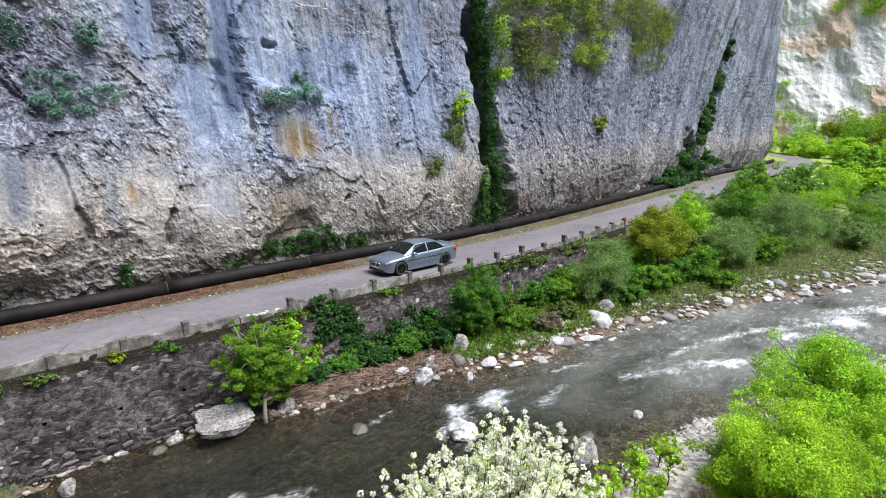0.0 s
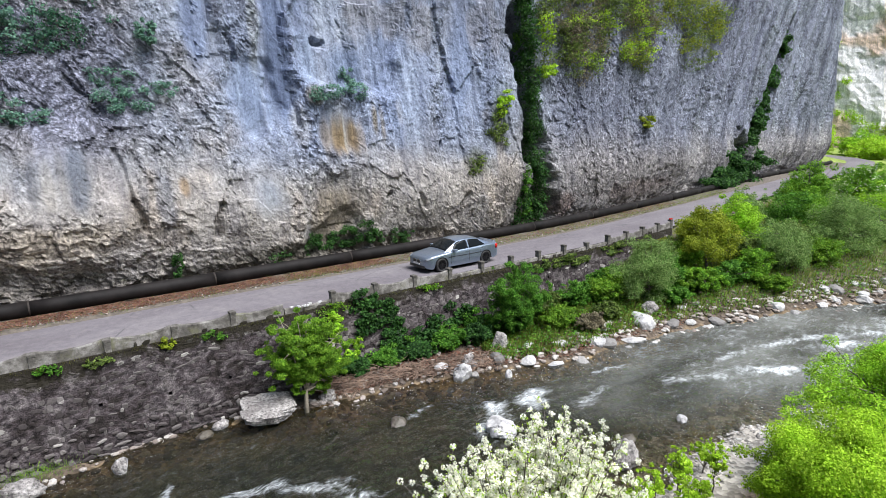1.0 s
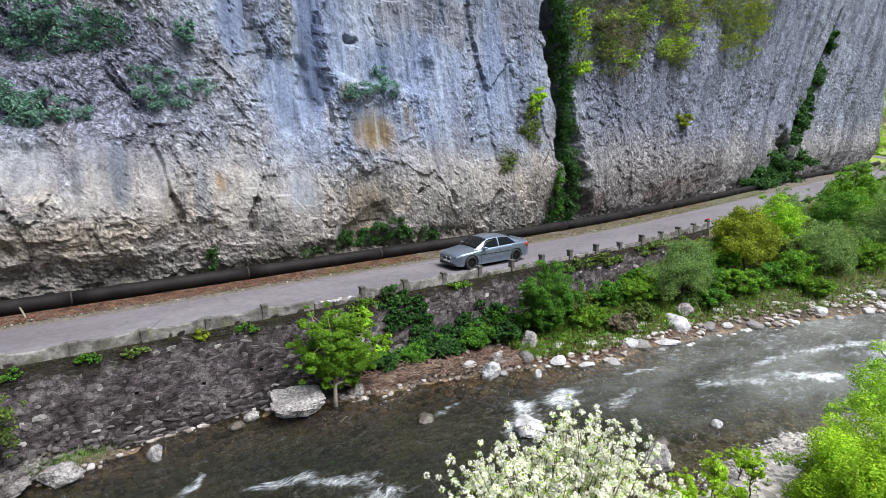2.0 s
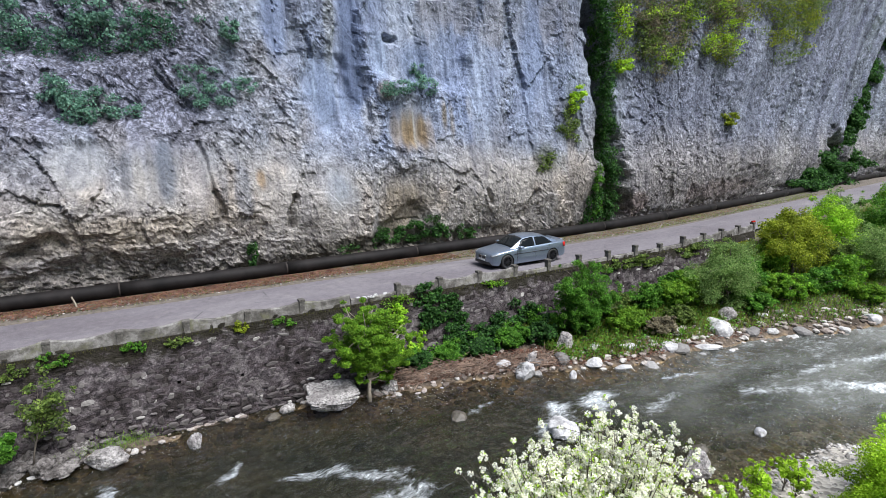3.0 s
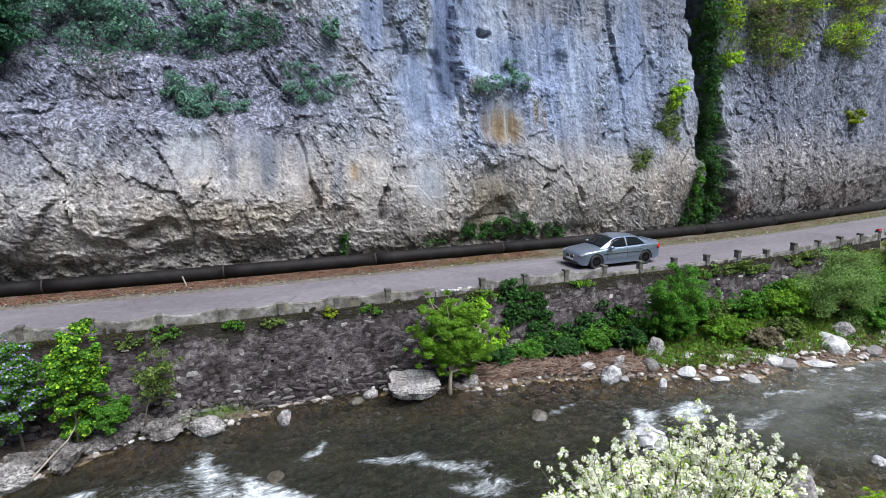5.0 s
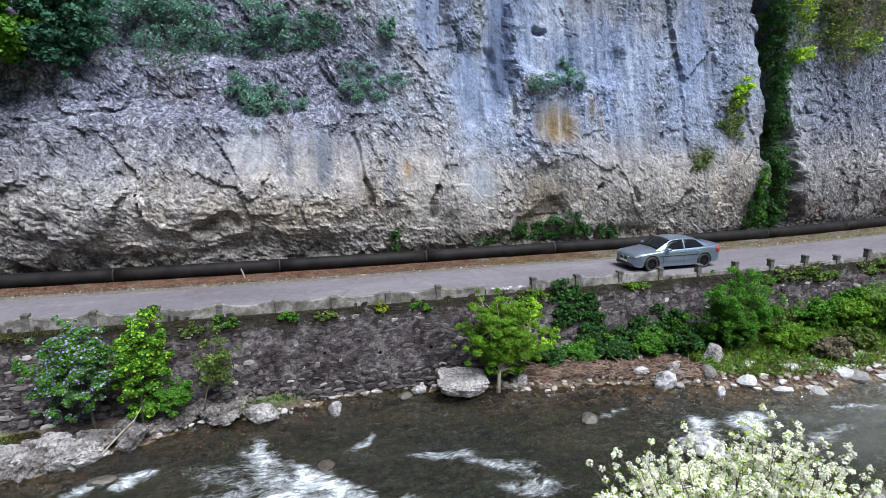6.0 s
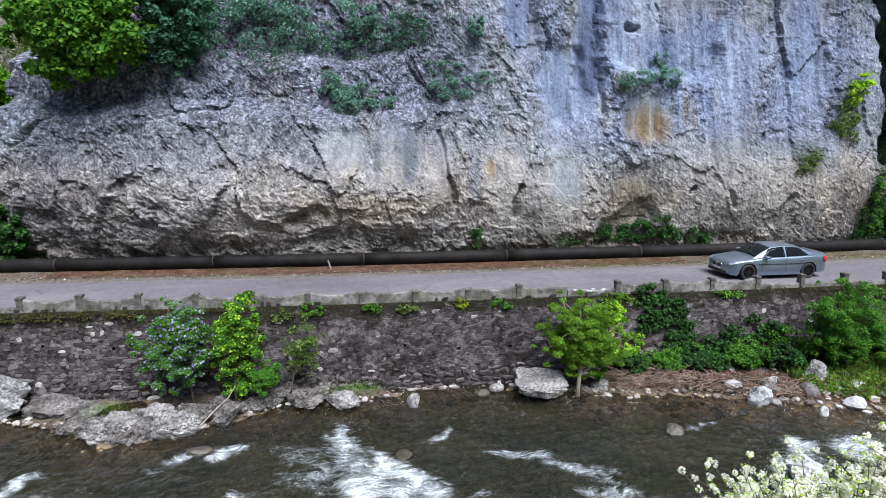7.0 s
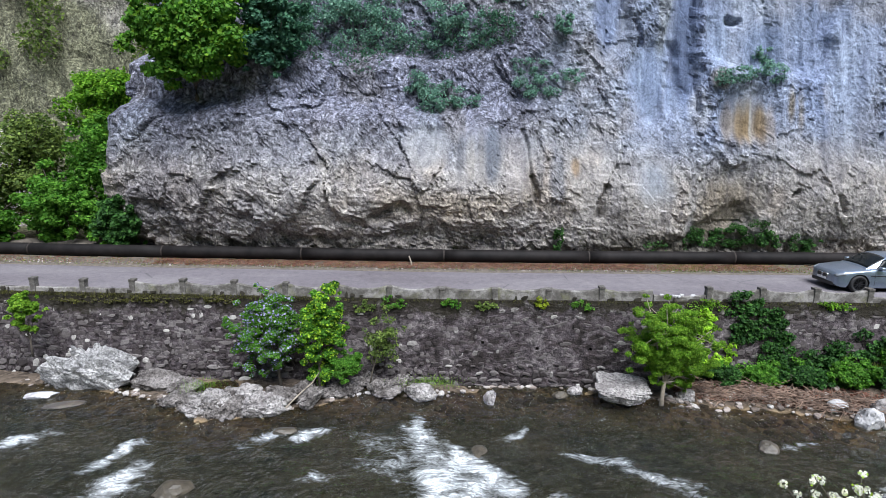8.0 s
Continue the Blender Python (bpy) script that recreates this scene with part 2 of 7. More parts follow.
def mortar_material():
    """Old purplish mortar smeared over small rubble, with black moss near the top."""
    a = Mat("old_mortar", 0.95, spec=0.2)
    vec = a.coords((1, 1, 1.3))
    blot = a.noise(1.3, 6, 0.68, vec, 0.6)
    c = a.ramp(blot, [(0.4, (0.026, 0.021, 0.02)), (0.47, (0.05, 0.04, 0.042)), (0.53, (0.074, 0.062, 0.066)), (0.61, (0.125, 0.11, 0.109))])
    c = a.mix(1.0, c, a.ramp(a.noise(5.0, 5, 0.65, vec, 0.4), [(0.38, 0.35), (0.46, 0.88), (0.54, 1.12), (0.62, 1.6)]), "MULTIPLY")
    c = a.mix(1.0, c, a.ramp(a.noise(24, 6, 0.75), [(0.36, 0.5), (0.5, 1.0), (0.64, 1.45)]), "MULTIPLY")
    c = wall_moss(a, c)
    a.colour(c)
    a.bump(a.math("ADD", a.noise(5.0, 5, 0.65, vec, 0.4), a.math("MULTIPLY", a.noise(24, 6, 0.75), 0.3)), 1.0, 0.1)
    return a.m


def asphalt_material():
    a = Mat("asphalt", 0.82, spec=0.3)
    big = a.noise(0.35, 5, 0.6, a.coords((0.35, 1, 1)))
    c = a.ramp(big, [(0.32, (0.125, 0.111, 0.122)), (0.5, (0.15, 0.136, 0.148)), (0.68, (0.185, 0.17, 0.178))])
    c = a.mix(1.0, c, a.ramp(a.noise(3.5, 6, 0.7), [(0.3, 0.8), (0.7, 1.15)]), "MULTIPLY")
    c = a.mix(1.0, c, a.ramp(a.noise(60, 3, 0.7), [(0.3, 0.7), (0.7, 1.25)]), "MULTIPLY")
    crack = a.voronoi(0.55, a.coords((0.6, 1, 1)), "DISTANCE_TO_EDGE")
    gate = a.ramp(a.noise(0.5, 3), [(0.5, 0.0), (0.6, 1.0)])
    line = a.math("MULTIPLY", a.ramp(crack, [(0.0, 1.0), (0.018, 0.0)]), gate)
    c = a.mix(line, c, (0.08, 0.075, 0.08))
    dust = a.ramp(a.noise(1.4, 6, 0.7), [(0.55, 0.0), (0.72, 0.3)])
    c = a.mix(dust, c, (0.3, 0.28, 0.26))
    a.colour(c)
    a.bump(a.noise(90, 3), 0.4, 0.01)
    return a.m


def concrete_material():
    a = Mat("old_concrete", 0.9, spec=0.25)
    n = a.noise(2.2, 7, 0.7)
    c = a.ramp(n, [(0.3, (0.05, 0.046, 0.04)), (0.48, (0.125, 0.115, 0.104)), (0.62, (0.27, 0.255, 0.24))])
    c = a.mix(1.0, c, a.ramp(a.noise(14, 6, 0.7), [(0.3, 0.65), (0.7, 1.2)]), "MULTIPLY")
    moss = a.ramp(a.noise(1.3, 6, 0.7), [(0.55, 0.0), (0.68, 0.6)])
    c = a.mix(moss, c, (0.13, 0.13, 0.06))
    a.colour(c)
    a.bump(a.noise(24, 6, 0.7), 0.6, 0.03)
    return a.m


def ground_material():
    a = Mat("ground_soil", 0.95, spec=0.2)
    kind = a.attribute("tint")
    c = a.mix(1.0, kind, a.ramp(a.noise(1.1, 7, 0.7), [(0.3, 0.6), (0.5, 1.0), (0.7, 1.4)]), "MULTIPLY")
    cells = a.voronoi(7, None, "F1", "Color")
    g = a.node("ShaderNodeRGBToBW")
    a.link(cells, g.inputs[0])
    c = a.mix(1.0, c, a.ramp(g.outputs[0], [(0.2, 0.6), (0.8, 1.45)]), "MULTIPLY")
    a.colour(c)
    a.bump(a.voronoi(7), 0.7, 0.06)
    return a.m


def water_material():
    a = Mat("river_water", 0.06)
    sep = a.node("ShaderNodeSeparateColor")
    a.link(a.attribute("foam_sheen"), sep.inputs[0])
    base = a.coords()
    warp = a.node("ShaderNodeTexNoise", Scale=0.7, Detail=4)
    a.link(base, warp.inputs["Vector"])
    moved = a.node("ShaderNodeVectorMath")
    moved.operation = "MULTIPLY_ADD"
    a.link(warp.outputs["Color"], moved.inputs[0])
    moved.inputs[1].default_value = (1.2, 1.2, 0)
    a.link(base, moved.inputs[2])
    flow = a.node("ShaderNodeMapping")
    flow.inputs["Scale"].default_value = (0.8, 1.6, 1)
    flow.inputs["Rotation"].default_value = (0, 0, radians(12))
    a.link(moved.outputs[0], flow.inputs["Vector"])
    flow = flow.outputs[0]
    torn = a.math("ADD", a.math("MULTIPLY", a.noise(2.2, 10, 0.72, flow, 0.5), 0.65), a.math("MULTIPLY", a.noise(8.0, 6, 0.7, flow, 0.8), 0.35))
    lively = a.math("MULTIPLY", a.math("SUBTRACT", torn, 0.5), 2.3)
    lace = a.node("ShaderNodeMapping")
    lace.inputs["Scale"].default_value = (0.45, 1.7, 1)
    lace.inputs["Rotation"].default_value = (0, 0, radians(-62))
    a.link(moved.outputs[0], lace.inputs["Vector"])
    lively = a.math("ADD", lively, a.math("MULTIPLY", a.math("SUBTRACT", a.noise(5.0, 6, 0.7, lace.outputs[0], 0.4), 0.5), 1.1))
    mask = a.ramp(a.math("ADD", sep.outputs[0], lively), [(0.4, 0.0), (0.62, 0.14), (0.9, 0.5), (1.3, 0.92)])
    ripple = a.math("ADD", a.noise(1.6, 6, 0.6, flow, 0.4), a.math("MULTIPLY", a.noise(6.0, 5, 0.62, flow, 0.5), 0.35))
    bump = a.node("ShaderNodeBump", Strength=1.0, Distance=0.55)
    a.link(ripple, bump.inputs["Height"])
    clear = a.node("ShaderNodeBsdfTransparent")
    murk = a.ramp(a.noise(0.5, 4), [(0.35, (0.54, 0.56, 0.41)), (0.65, (0.69, 0.66, 0.46))])
    a.link(a.mix(sep.outputs[1], murk, (0.92, 0.84, 0.66)), clear.inputs["Color"])
    shine = a.node("ShaderNodeBsdfGlossy", Roughness=0.08)
    a.link(bump.outputs[0], shine.inputs["Normal"])
    fres = a.node("ShaderNodeFresnel", IOR=1.62)
    a.link(bump.outputs[0], fres.inputs["Normal"])
    cloud = a.node("ShaderNodeBsdfDiffuse")
    a.link(a.ramp(a.noise(0.45, 4, 0.6, flow), [(0.35, (0.006, 0.0075, 0.004)), (0.65, (0.02, 0.018, 0.009))]), cloud.inputs["Color"])
    # third channel greys the water body in place of reflected sky
    a.link(a.mix(sep.outputs[2], cloud.inputs["Color"].links[0].from_socket, (0.17, 0.175, 0.16)), cloud.inputs["Color"])
    turbid = a.node("ShaderNodeMixShader")
    a.link(a.math("SUBTRACT", 0.86, a.math("MULTIPLY", sep.outputs[1], 0.62)), turbid.inputs[0])
    a.link(clear.outputs[0], turbid.inputs[1])
    a.link(cloud.outputs[0], turbid.inputs[2])
    wet = a.node("ShaderNodeMixShader")
    a.link(fres.outputs[0], wet.inputs[0])
    a.link(turbid.outputs[0], wet.inputs[1])
    a.link(shine.outputs[0], wet.inputs[2])
    white = a.node("ShaderNodeBsdfDiffuse", Color=(0.8, 0.84, 0.86, 1))
    a.link(bump.outputs[0], white.inputs["Normal"])
    out = a.node("ShaderNodeMixShader")
    a.link(mask, out.inputs[0])
    a.link(wet.outputs[0], out.inputs[1])
    a.link(white.outputs[0], out.inputs[2])
    a.link(out.outputs[0], a.t.nodes["Material Output"].inputs["Surface"])
    return a.m


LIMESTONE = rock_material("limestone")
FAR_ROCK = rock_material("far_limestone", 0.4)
BOULDER = stone_material("river_stone", (0.14, 0.13, 0.125), (0.26, 0.25, 0.24), (0.42, 0.41, 0.4), 0.7, False)
PEBBLE = stone_material("shore_stone", (0.1, 0.08, 0.065), (0.24, 0.2, 0.175), (0.42, 0.39, 0.36), 0.75, True, (0.43, 0.41, 0.4))
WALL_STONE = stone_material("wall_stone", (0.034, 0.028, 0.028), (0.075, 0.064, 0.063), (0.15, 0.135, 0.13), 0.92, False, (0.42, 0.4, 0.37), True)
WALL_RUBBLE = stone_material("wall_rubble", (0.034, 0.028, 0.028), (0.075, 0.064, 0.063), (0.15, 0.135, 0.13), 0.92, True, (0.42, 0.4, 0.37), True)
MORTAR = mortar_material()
ASPHALT = asphalt_material()
CONCRETE = concrete_material()
SOIL = ground_material()
RIVER = water_material()
PIPE = plain("tarred_pipe", (0.008, 0.0064, 0.0062), 0.7, spot=0.8, size=1.3, bump=0.4, spec=0.2)
RUST = plain("rusty_iron", (0.02, 0.014, 0.011), 0.8, spot=0.5, size=9)
BARK = plain("bark", (0.1, 0.083, 0.066), 0.9, spot=0.4, size=12, bump=0.8)
PALE_BARK = plain("pale_bark", (0.3, 0.255, 0.2), 0.85, spot=0.3, size=10, bump=0.6)
TWIG = plain("dry_twig", (0.17, 0.115, 0.085), 0.9, spot=0.75, size=2.5)
LEAF_FRESH = leaf_material("fresh_leaves", (0.16, 0.35, 0.015), (0.28, 0.52, 0.025), (0.45, 0.68, 0.06))
LEAF_MID = leaf_material("green_leaves", (0.06, 0.17, 0.012), (0.13, 0.3, 0.02), (0.26, 0.47, 0.04))
LEAF_DARK = leaf_material("dark_leaves", (0.025, 0.075, 0.05), (0.055, 0.15, 0.09), (0.1, 0.24, 0.13))
LEAF_SPRING = leaf_material("spring_leaves", (0.065, 0.165, 0.012), (0.135, 0.28, 0.02), (0.24, 0.4, 0.036))
# blue-green leaves, greyed and paled with haze in the colour
LEAF_BLUE = leaf_material("hazy_blue_green_leaves", (0.07, 0.16, 0.12), (0.13, 0.26, 0.19), (0.22, 0.38, 0.28))
LEAF_IVY = leaf_material("ivy_leaves", (0.014, 0.045, 0.012), (0.034, 0.1, 0.022), (0.08, 0.2, 0.04))
LEAF_DEEP = leaf_material("deep_green_leaves", (0.035, 0.12, 0.012), (0.075, 0.21, 0.02), (0.16, 0.35, 0.04))
# fresh leaf colours raised to look sunlit on the near bank
LEAF_BRIGHT = leaf_material("sunny_leaves", (0.17, 0.33, 0.012), (0.32, 0.53, 0.022), (0.5, 0.7, 0.06))
LEAF_LIME = leaf_material("lime_leaves", (0.24, 0.42, 0.015), (0.36, 0.58, 0.03), (0.52, 0.72, 0.08))
LEAF_OLIVE = leaf_material("olive_leaves", (0.06, 0.1, 0.025), (0.12, 0.18, 0.04), (0.22, 0.3, 0.065))
LEAF_SAGE = leaf_material("willow_leaves", (0.09, 0.17, 0.04), (0.18, 0.3, 0.08), (0.32, 0.44, 0.15))
LEAF_YELLOW = leaf_material("yellow_green_leaves", (0.12, 0.17, 0.012), (0.23, 0.29, 0.018), (0.36, 0.41, 0.04))
BLOSSOM = leaf_material("white_blossom", (0.84, 0.83, 0.62), (0.9, 0.89, 0.76), (0.93, 0.93, 0.86))
LILAC = leaf_material("lilac_blossom", (0.26, 0.22, 0.46), (0.38, 0.34, 0.6), (0.52, 0.48, 0.74))
DRY_LEAF = leaf_material("fallen_leaves", (0.12, 0.05, 0.035), (0.2, 0.095, 0.065), (0.3, 0.18, 0.13))
DRY_SCRUB = leaf_material("dry_scrub", (0.13, 0.11, 0.07), (0.21, 0.18, 0.12), (0.3, 0.27, 0.17))
MOSS_LEAF = leaf_material("brown_moss", (0.04, 0.04, 0.012), (0.085, 0.085, 0.022), (0.15, 0.15, 0.04))
GRASS = leaf_material("grass_blades", (0.08, 0.13, 0.015), (0.15, 0.22, 0.03), (0.26, 0.31, 0.06))

# ---- the plan: the road's curve, measured from the parapet's line ----
ROAD_X = np.array([-90, -60, -30, -16, -8, -2, 5, 20, 28, 34, 45, 60, 80, 100, 112, 125, 140, 150], dtype=float)
ROAD_Y = np.array([9, 4.2, 1.6, 0.55, 0.3, 0.02, -0.05, 0, 0.1, 0.7, 2.4, 5.0, 8.4, 10.2, 12, 16, 25, 36], dtype=float)


def smooth_curve(xs, ys, x):
    """The polyline through (xs, ys), rounded at its corners."""
    x = np.asarray(x, dtype=float)
    return sum(np.interp(x + d, xs, ys) * w for d, w in ((-3, 0.15), (-1.5, 0.22), (0, 0.26), (1.5, 0.22), (3, 0.15)))


def edge_y(x):
    """y of the parapet's river side at x."""
    return 21.07 + smooth_curve(ROAD_X, ROAD_Y, x)


SHORE_X = np.array([-80, -40, -20, -15, -12, -9, -7.5, -5, -3, -1, 2, 4, 5.5, 8, 11, 14, 19, 24, 27, 33, 39, 45, 60, 90, 140, 260], dtype=float)
SHORE_Y = np.array([22, 20.2, 20.0, 20.2, 19.6, 18.3, 17.7, 18.4, 19.4, 19.4, 20.2, 20.2, 20.0, 19.2, 18.8, 17.9, 16.0, 15.6, 14.9, 13, 10.7, 8.6, 5, 2, 0, -10], dtype=float)
NEAR_X = np.array([-80, -20, 0, 8, 14, 19, 25, 35, 50, 90, 260], dtype=float)
NEAR_Y = np.array([9, 7.5, 7.5, 8.0, 9.0, 8.6, 7.3, 4.0, -3, -16, -40], dtype=float)


def ground_height(x, y):
    """The height of the land: road shelf, banks, river bed and the slope behind the near bank."""
    v = y - edge_y(x)
    far, near = np.interp(x, SHORE_X, SHORE_Y), np.interp(x, NEAR_X, NEAR_Y)
    rough = fbm(x * 0.5, y * 0.5, 5, 4)
    toe = np.interp(x, [-30, 5, 9, 14, 20, 26, 32, 40, 60, 300], [-3.0, -3.2, -2.9, -2.6, -2.1, -1.6, -0.9, -0.4, -0.5, -0.5])
    toe_y = edge_y(x) - np.interp(x, [26, 34, 40], [0.6, 0.5, 0.3])
    u = np.clip((y - far) / np.maximum(toe_y - far, 0.3), 0, 1)
    bank = WATER + 0.02 + (toe - WATER) * u**0.8 + rough * 0.22 * u
    mid = (y - near) / np.maximum(far - near, 1)
    bed = WATER - np.minimum(1.1, 0.04 + 0.2 * np.minimum(far - y, (y - near) * 0.8)) + rough * 0.14
    slope = WATER + 0.03 + 0.16 * (near - y) + 0.004 * np.maximum(near - y - 8, 0) ** 2 + rough * 0.25
    slope = np.minimum(slope, 70 + rough * 10)
    z = np.where(y > far, bank, np.where(y > near, bed, slope))
    shelf = step(0.28, 0.36, v)
    z = z * (1 - shelf) + (-0.06) * shelf
    return z


def axis(*runs):
    """Coordinates from runs of (start, end, step)."""
    return np.unique(np.concatenate([np.round(np.arange(a, b, s), 4) for a, b, s in runs]))


# ---- the ground sheet ----
gx = axis((-900, -80, 40), (-80, -24, 2.5), (-24, 48, 0.4), (48, 80, 1.0), (80, 200, 4), (200, 1201, 50))
gy = axis((-900, -60, 40), (-60, 0, 2.5), (0, 8, 0.6), (8, 23, 0.25), (23, 34, 1.0), (34, 80, 3), (80, 1001, 46))
GX, GY = np.meshgrid(gx, gy, indexing="ij")
GZ = ground_height(GX, GY)
me = mesh_of("ground", np.stack([GX, GY, GZ], -1).reshape(-1, 3), grid_faces(len(gx), len(gy)), True)
dry = step(WATER - 0.12, WATER + 0.02, GZ)[..., None]
wet_col = np.array([0.26, 0.18, 0.085])
earth = np.array([0.085, 0.066, 0.05])
green = np.array([0.1, 0.12, 0.045])
mossy = np.clip(step(WATER + 0.4, WATER + 1.4, GZ) * (0.3 + 0.6 * fbm(GX * 0.8, GY * 0.8, 41)), 0, 1)[..., None]
deep = step(0.2, 0.8, WATER - GZ)[..., None]
col = (wet_col * (1 - deep) + np.array([0.22, 0.19, 0.1]) * deep) * (1 - dry) + (earth * (1 - mossy) + green * mossy) * dry
shoal = (step(5.0, 0.5, GY - np.interp(GX, NEAR_X, NEAR_Y)) * step(9, 13, GX) * (GY > np.interp(GX, NEAR_X, NEAR_Y) - 2))[..., None]
col = col * (1 - shoal) + np.array([0.36, 0.33, 0.29]) * shoal
meadow = (step(55, 75, GX) * step(WATER, WATER + 0.6, GZ))[..., None]
col = col * (1 - meadow) + np.array([0.2, 0.26, 0.06]) * meadow
paint(me, "tint", col.reshape(-1, 3))
part("ground", me, SOIL)
tagged(bpy.data.objects["ground"], "stony river banks and gorge floor of brown soil", "ground", kind="structure")

# ---- the road ----
rx = axis((-80, 40, 0.5), (40, 150.1, 1.0))
rv = np.array([-0.02, 0.12, 0.5, 1.2, 1.9, 2.6, 3.2, 3.8, 4.15, 4.35])
RX, RV = np.meshgrid(rx, rv, indexing="ij")
wob = fbm(RX * 0.7, RV * 0 + 3, 9) * 0.12
RY = edge_y(RX) + 0.3 + RV + np.where(RV > 4.2, wob * 1.6, 0) - np.interp(RX, [28, 45, 70], [0, 0.0, 0.6])
RZ = 0.0 + 0.035 * (1 - ((RV - 2.1) / 2.2) ** 2) + 0.012 * fbm(RX * 0.6, RV * 0.9, 12)
RZ[:, -1] -= 0.05
me = mesh_of("road", np.stack([RX, RY, RZ], -1).reshape(-1, 3), grid_faces(len(rx), len(rv)), True)
tagged(part("road", me, ASPHALT), "narrow worn pale grey asphalt road", "road", kind="structure")

# ---- the river ----
wx = axis((-80, -20, 2), (-20, 26, 0.13), (26, 60, 0.3), (60, 261, 4))
wy = axis((-60, 5, 2.5), (5, 21.2, 0.13), (21.2, 24, 1.5))
WX, WY = np.meshgrid(wx, wy, indexing="ij")
FOAM_SHEEN = np.zeros(WX.shape)


def whitewater(x, y, rx_, ry_, turn, amount):
    """Foam over a turned ellipse with torn edges."""
    global FOAM_SHEEN
    a = radians(turn)
    dx, dy = WX - x + 0.7 * fbm(WX * 0.8, WY * 0.8, 78), WY - y + 0.7 * fbm(WX * 0.8, WY * 0.8, 79)
    u = (dx * math.cos(a) + dy * math.sin(a)) / (rx_ * 1.3)
    w = (-dx * math.sin(a) + dy * math.cos(a)) / (ry_ * 1.35)
    d = np.sqrt(u * u + w * w) * 0.8 + 0.5 * fbm(WX * 0.9, WY * 1.4, 77)
    FOAM_SHEEN = np.maximum(FOAM_SHEEN, amount * step(1.35, 0.0, d))


whitewater(-0.5, 17.3, 0.9, 0.35, -75, 0.9)
whitewater(-0.3, 16.2, 1.2, 0.85, -70, 1.0)
whitewater(0.2, 15.0, 1.5, 1.0, -60, 1.0)
whitewater(1.3, 14.7, 1.4, 0.5, -48, 1.1)
whitewater(0.8, 15.7, 1.2, 0.45, -55, 1.0)
whitewater(0.7, 13.6, 1.3, 0.9, -60, 1.0)
whitewater(-1.4, 15.4, 1.6, 0.6, -50, 0.65)
whitewater(-9.4, 15.5, 0.7, 0.35, 60, 0.9)
whitewater(-8.4, 14.1, 0.8, 0.4, 70, 1.0)
whitewater(-5.8, 16.6, 0.7, 0.3, 40, 1.0)
whitewater(-4.2, 17.0, 0.6, 0.25, 30, 0.9)
whitewater(-13.0, 16.3, 0.9, 0.3, 25, 1.0)
whitewater(-3.5, 14.6, 0.7, 0.3, 20, 0.75)
whitewater(4.7, 15.5, 0.9, 0.28, -15, 1.0)
whitewater(2.3, 16.8, 0.5, 0.2, 40, 0.9)
whitewater(6.6, 14.5, 1.0, 0.3, -20, 0.8)
whitewater(6.8, 13.6, 1.0, 0.3, -15, 0.75)
whitewater(3.2, 14.0, 0.7, 0.25, 20, 0.7)
whitewater(11.4, 16.5, 0.5, 0.2, 15, 0.75)
whitewater(12.9, 14.3, 1.3, 0.5, 42, 0.9)
whitewater(15.1, 14.3, 0.9, 0.45, 25, 1.0)
whitewater(16.8, 13.2, 1.3, 0.3, 10, 0.65)
whitewater(19.5, 14.4, 1.0, 0.25, -10, 0.8)
whitewater(21.5, 11.8, 1.6, 0.35, -15, 0.65)
whitewater(24.5, 10.1, 2.0, 0.5, -30, 1.1)
whitewater(25.2, 12.1, 0.9, 0.25, -10, 0.8)
whitewater(29.0, 10.9, 2.2, 0.4, -20, 0.9)
whitewater(29.7, 9.2, 2.2, 0.55, -25, 1.05)
whitewater(33.9, 8.4, 2.8, 0.7, -25, 1.1)
whitewater(38.0, 7.6, 3.0, 0.7, -30, 1.0)
whitewater(45.0, 5.0, 5.0, 1.0, -30, 1.0)
# a floor of pale wisps paints in sky sheen and ripple highlights
FOAM_SHEEN = np.maximum(FOAM_SHEEN, (0.24 * step(8, 15, WX) + 0.28 * step(15, 27, WX)) * (0.7 + 0.3 * step(-0.3, 0.4, fbm(WX * 0.4, WY * 0.9, 55))))
FOAM_SHEEN = np.maximum(FOAM_SHEEN, 0.26 * step(0.1, 0.8, fbm(WX * 0.45, WY * 1.0, 57) + 0.25) * step(13.5, 15.0, 20 - np.abs(WY - 14)))
wave = 0.08 * fbm(WX * 0.8 + WY * 0.2, WY * 1.5, 21, 4) + 0.05 * FOAM_SHEEN * (0.6 + fbm(WX * 2.2, WY * 2.6, 23)) + 0.06 * fbm(WX * 2.4, WY * 3.2, 25, 3)
me = mesh_of("river", np.stack([WX, WY, WATER + wave], -1).reshape(-1, 3), grid_faces(len(wx), len(wy)), True)
SHOAL = step(0.6, 0.08, WATER - ground_height(WX, WY)) * (0.7 + 0.3 * step(9, 14, WX)) * step(26, 20, WX)
# sky sheen of the right reach, put into the water's colour
SHEEN = np.clip(step(12, 23, WX) * (0.6 + 0.7 * fbm(WX * 0.35, WY * 0.7, 59)), 0, 0.9)
paint(me, "foam_sheen", np.stack([FOAM_SHEEN, SHOAL, SHEEN], -1).reshape(-1, 3))
tagged(part("river", me, RIVER), "shallow clear river with white rapids over brown stones", "river", kind="structure")

# ---- the cliff: a sheet along a bent base line, pushed in and out ----
BASE = [(-30, 60), (-23, 46), (-19.3, 37), (-18.9, 31.8), (-16.7, 29.3), (-10.5, 28.5), (0, 28.35), (15, 28.2), (27, 28.3), (34, 29.2), (45, 31.0), (60, 33.6), (80, 36.8), (100, 38.7), (109, 39.7), (113.5, 42), (117, 50), (121, 70), (124, 100)]


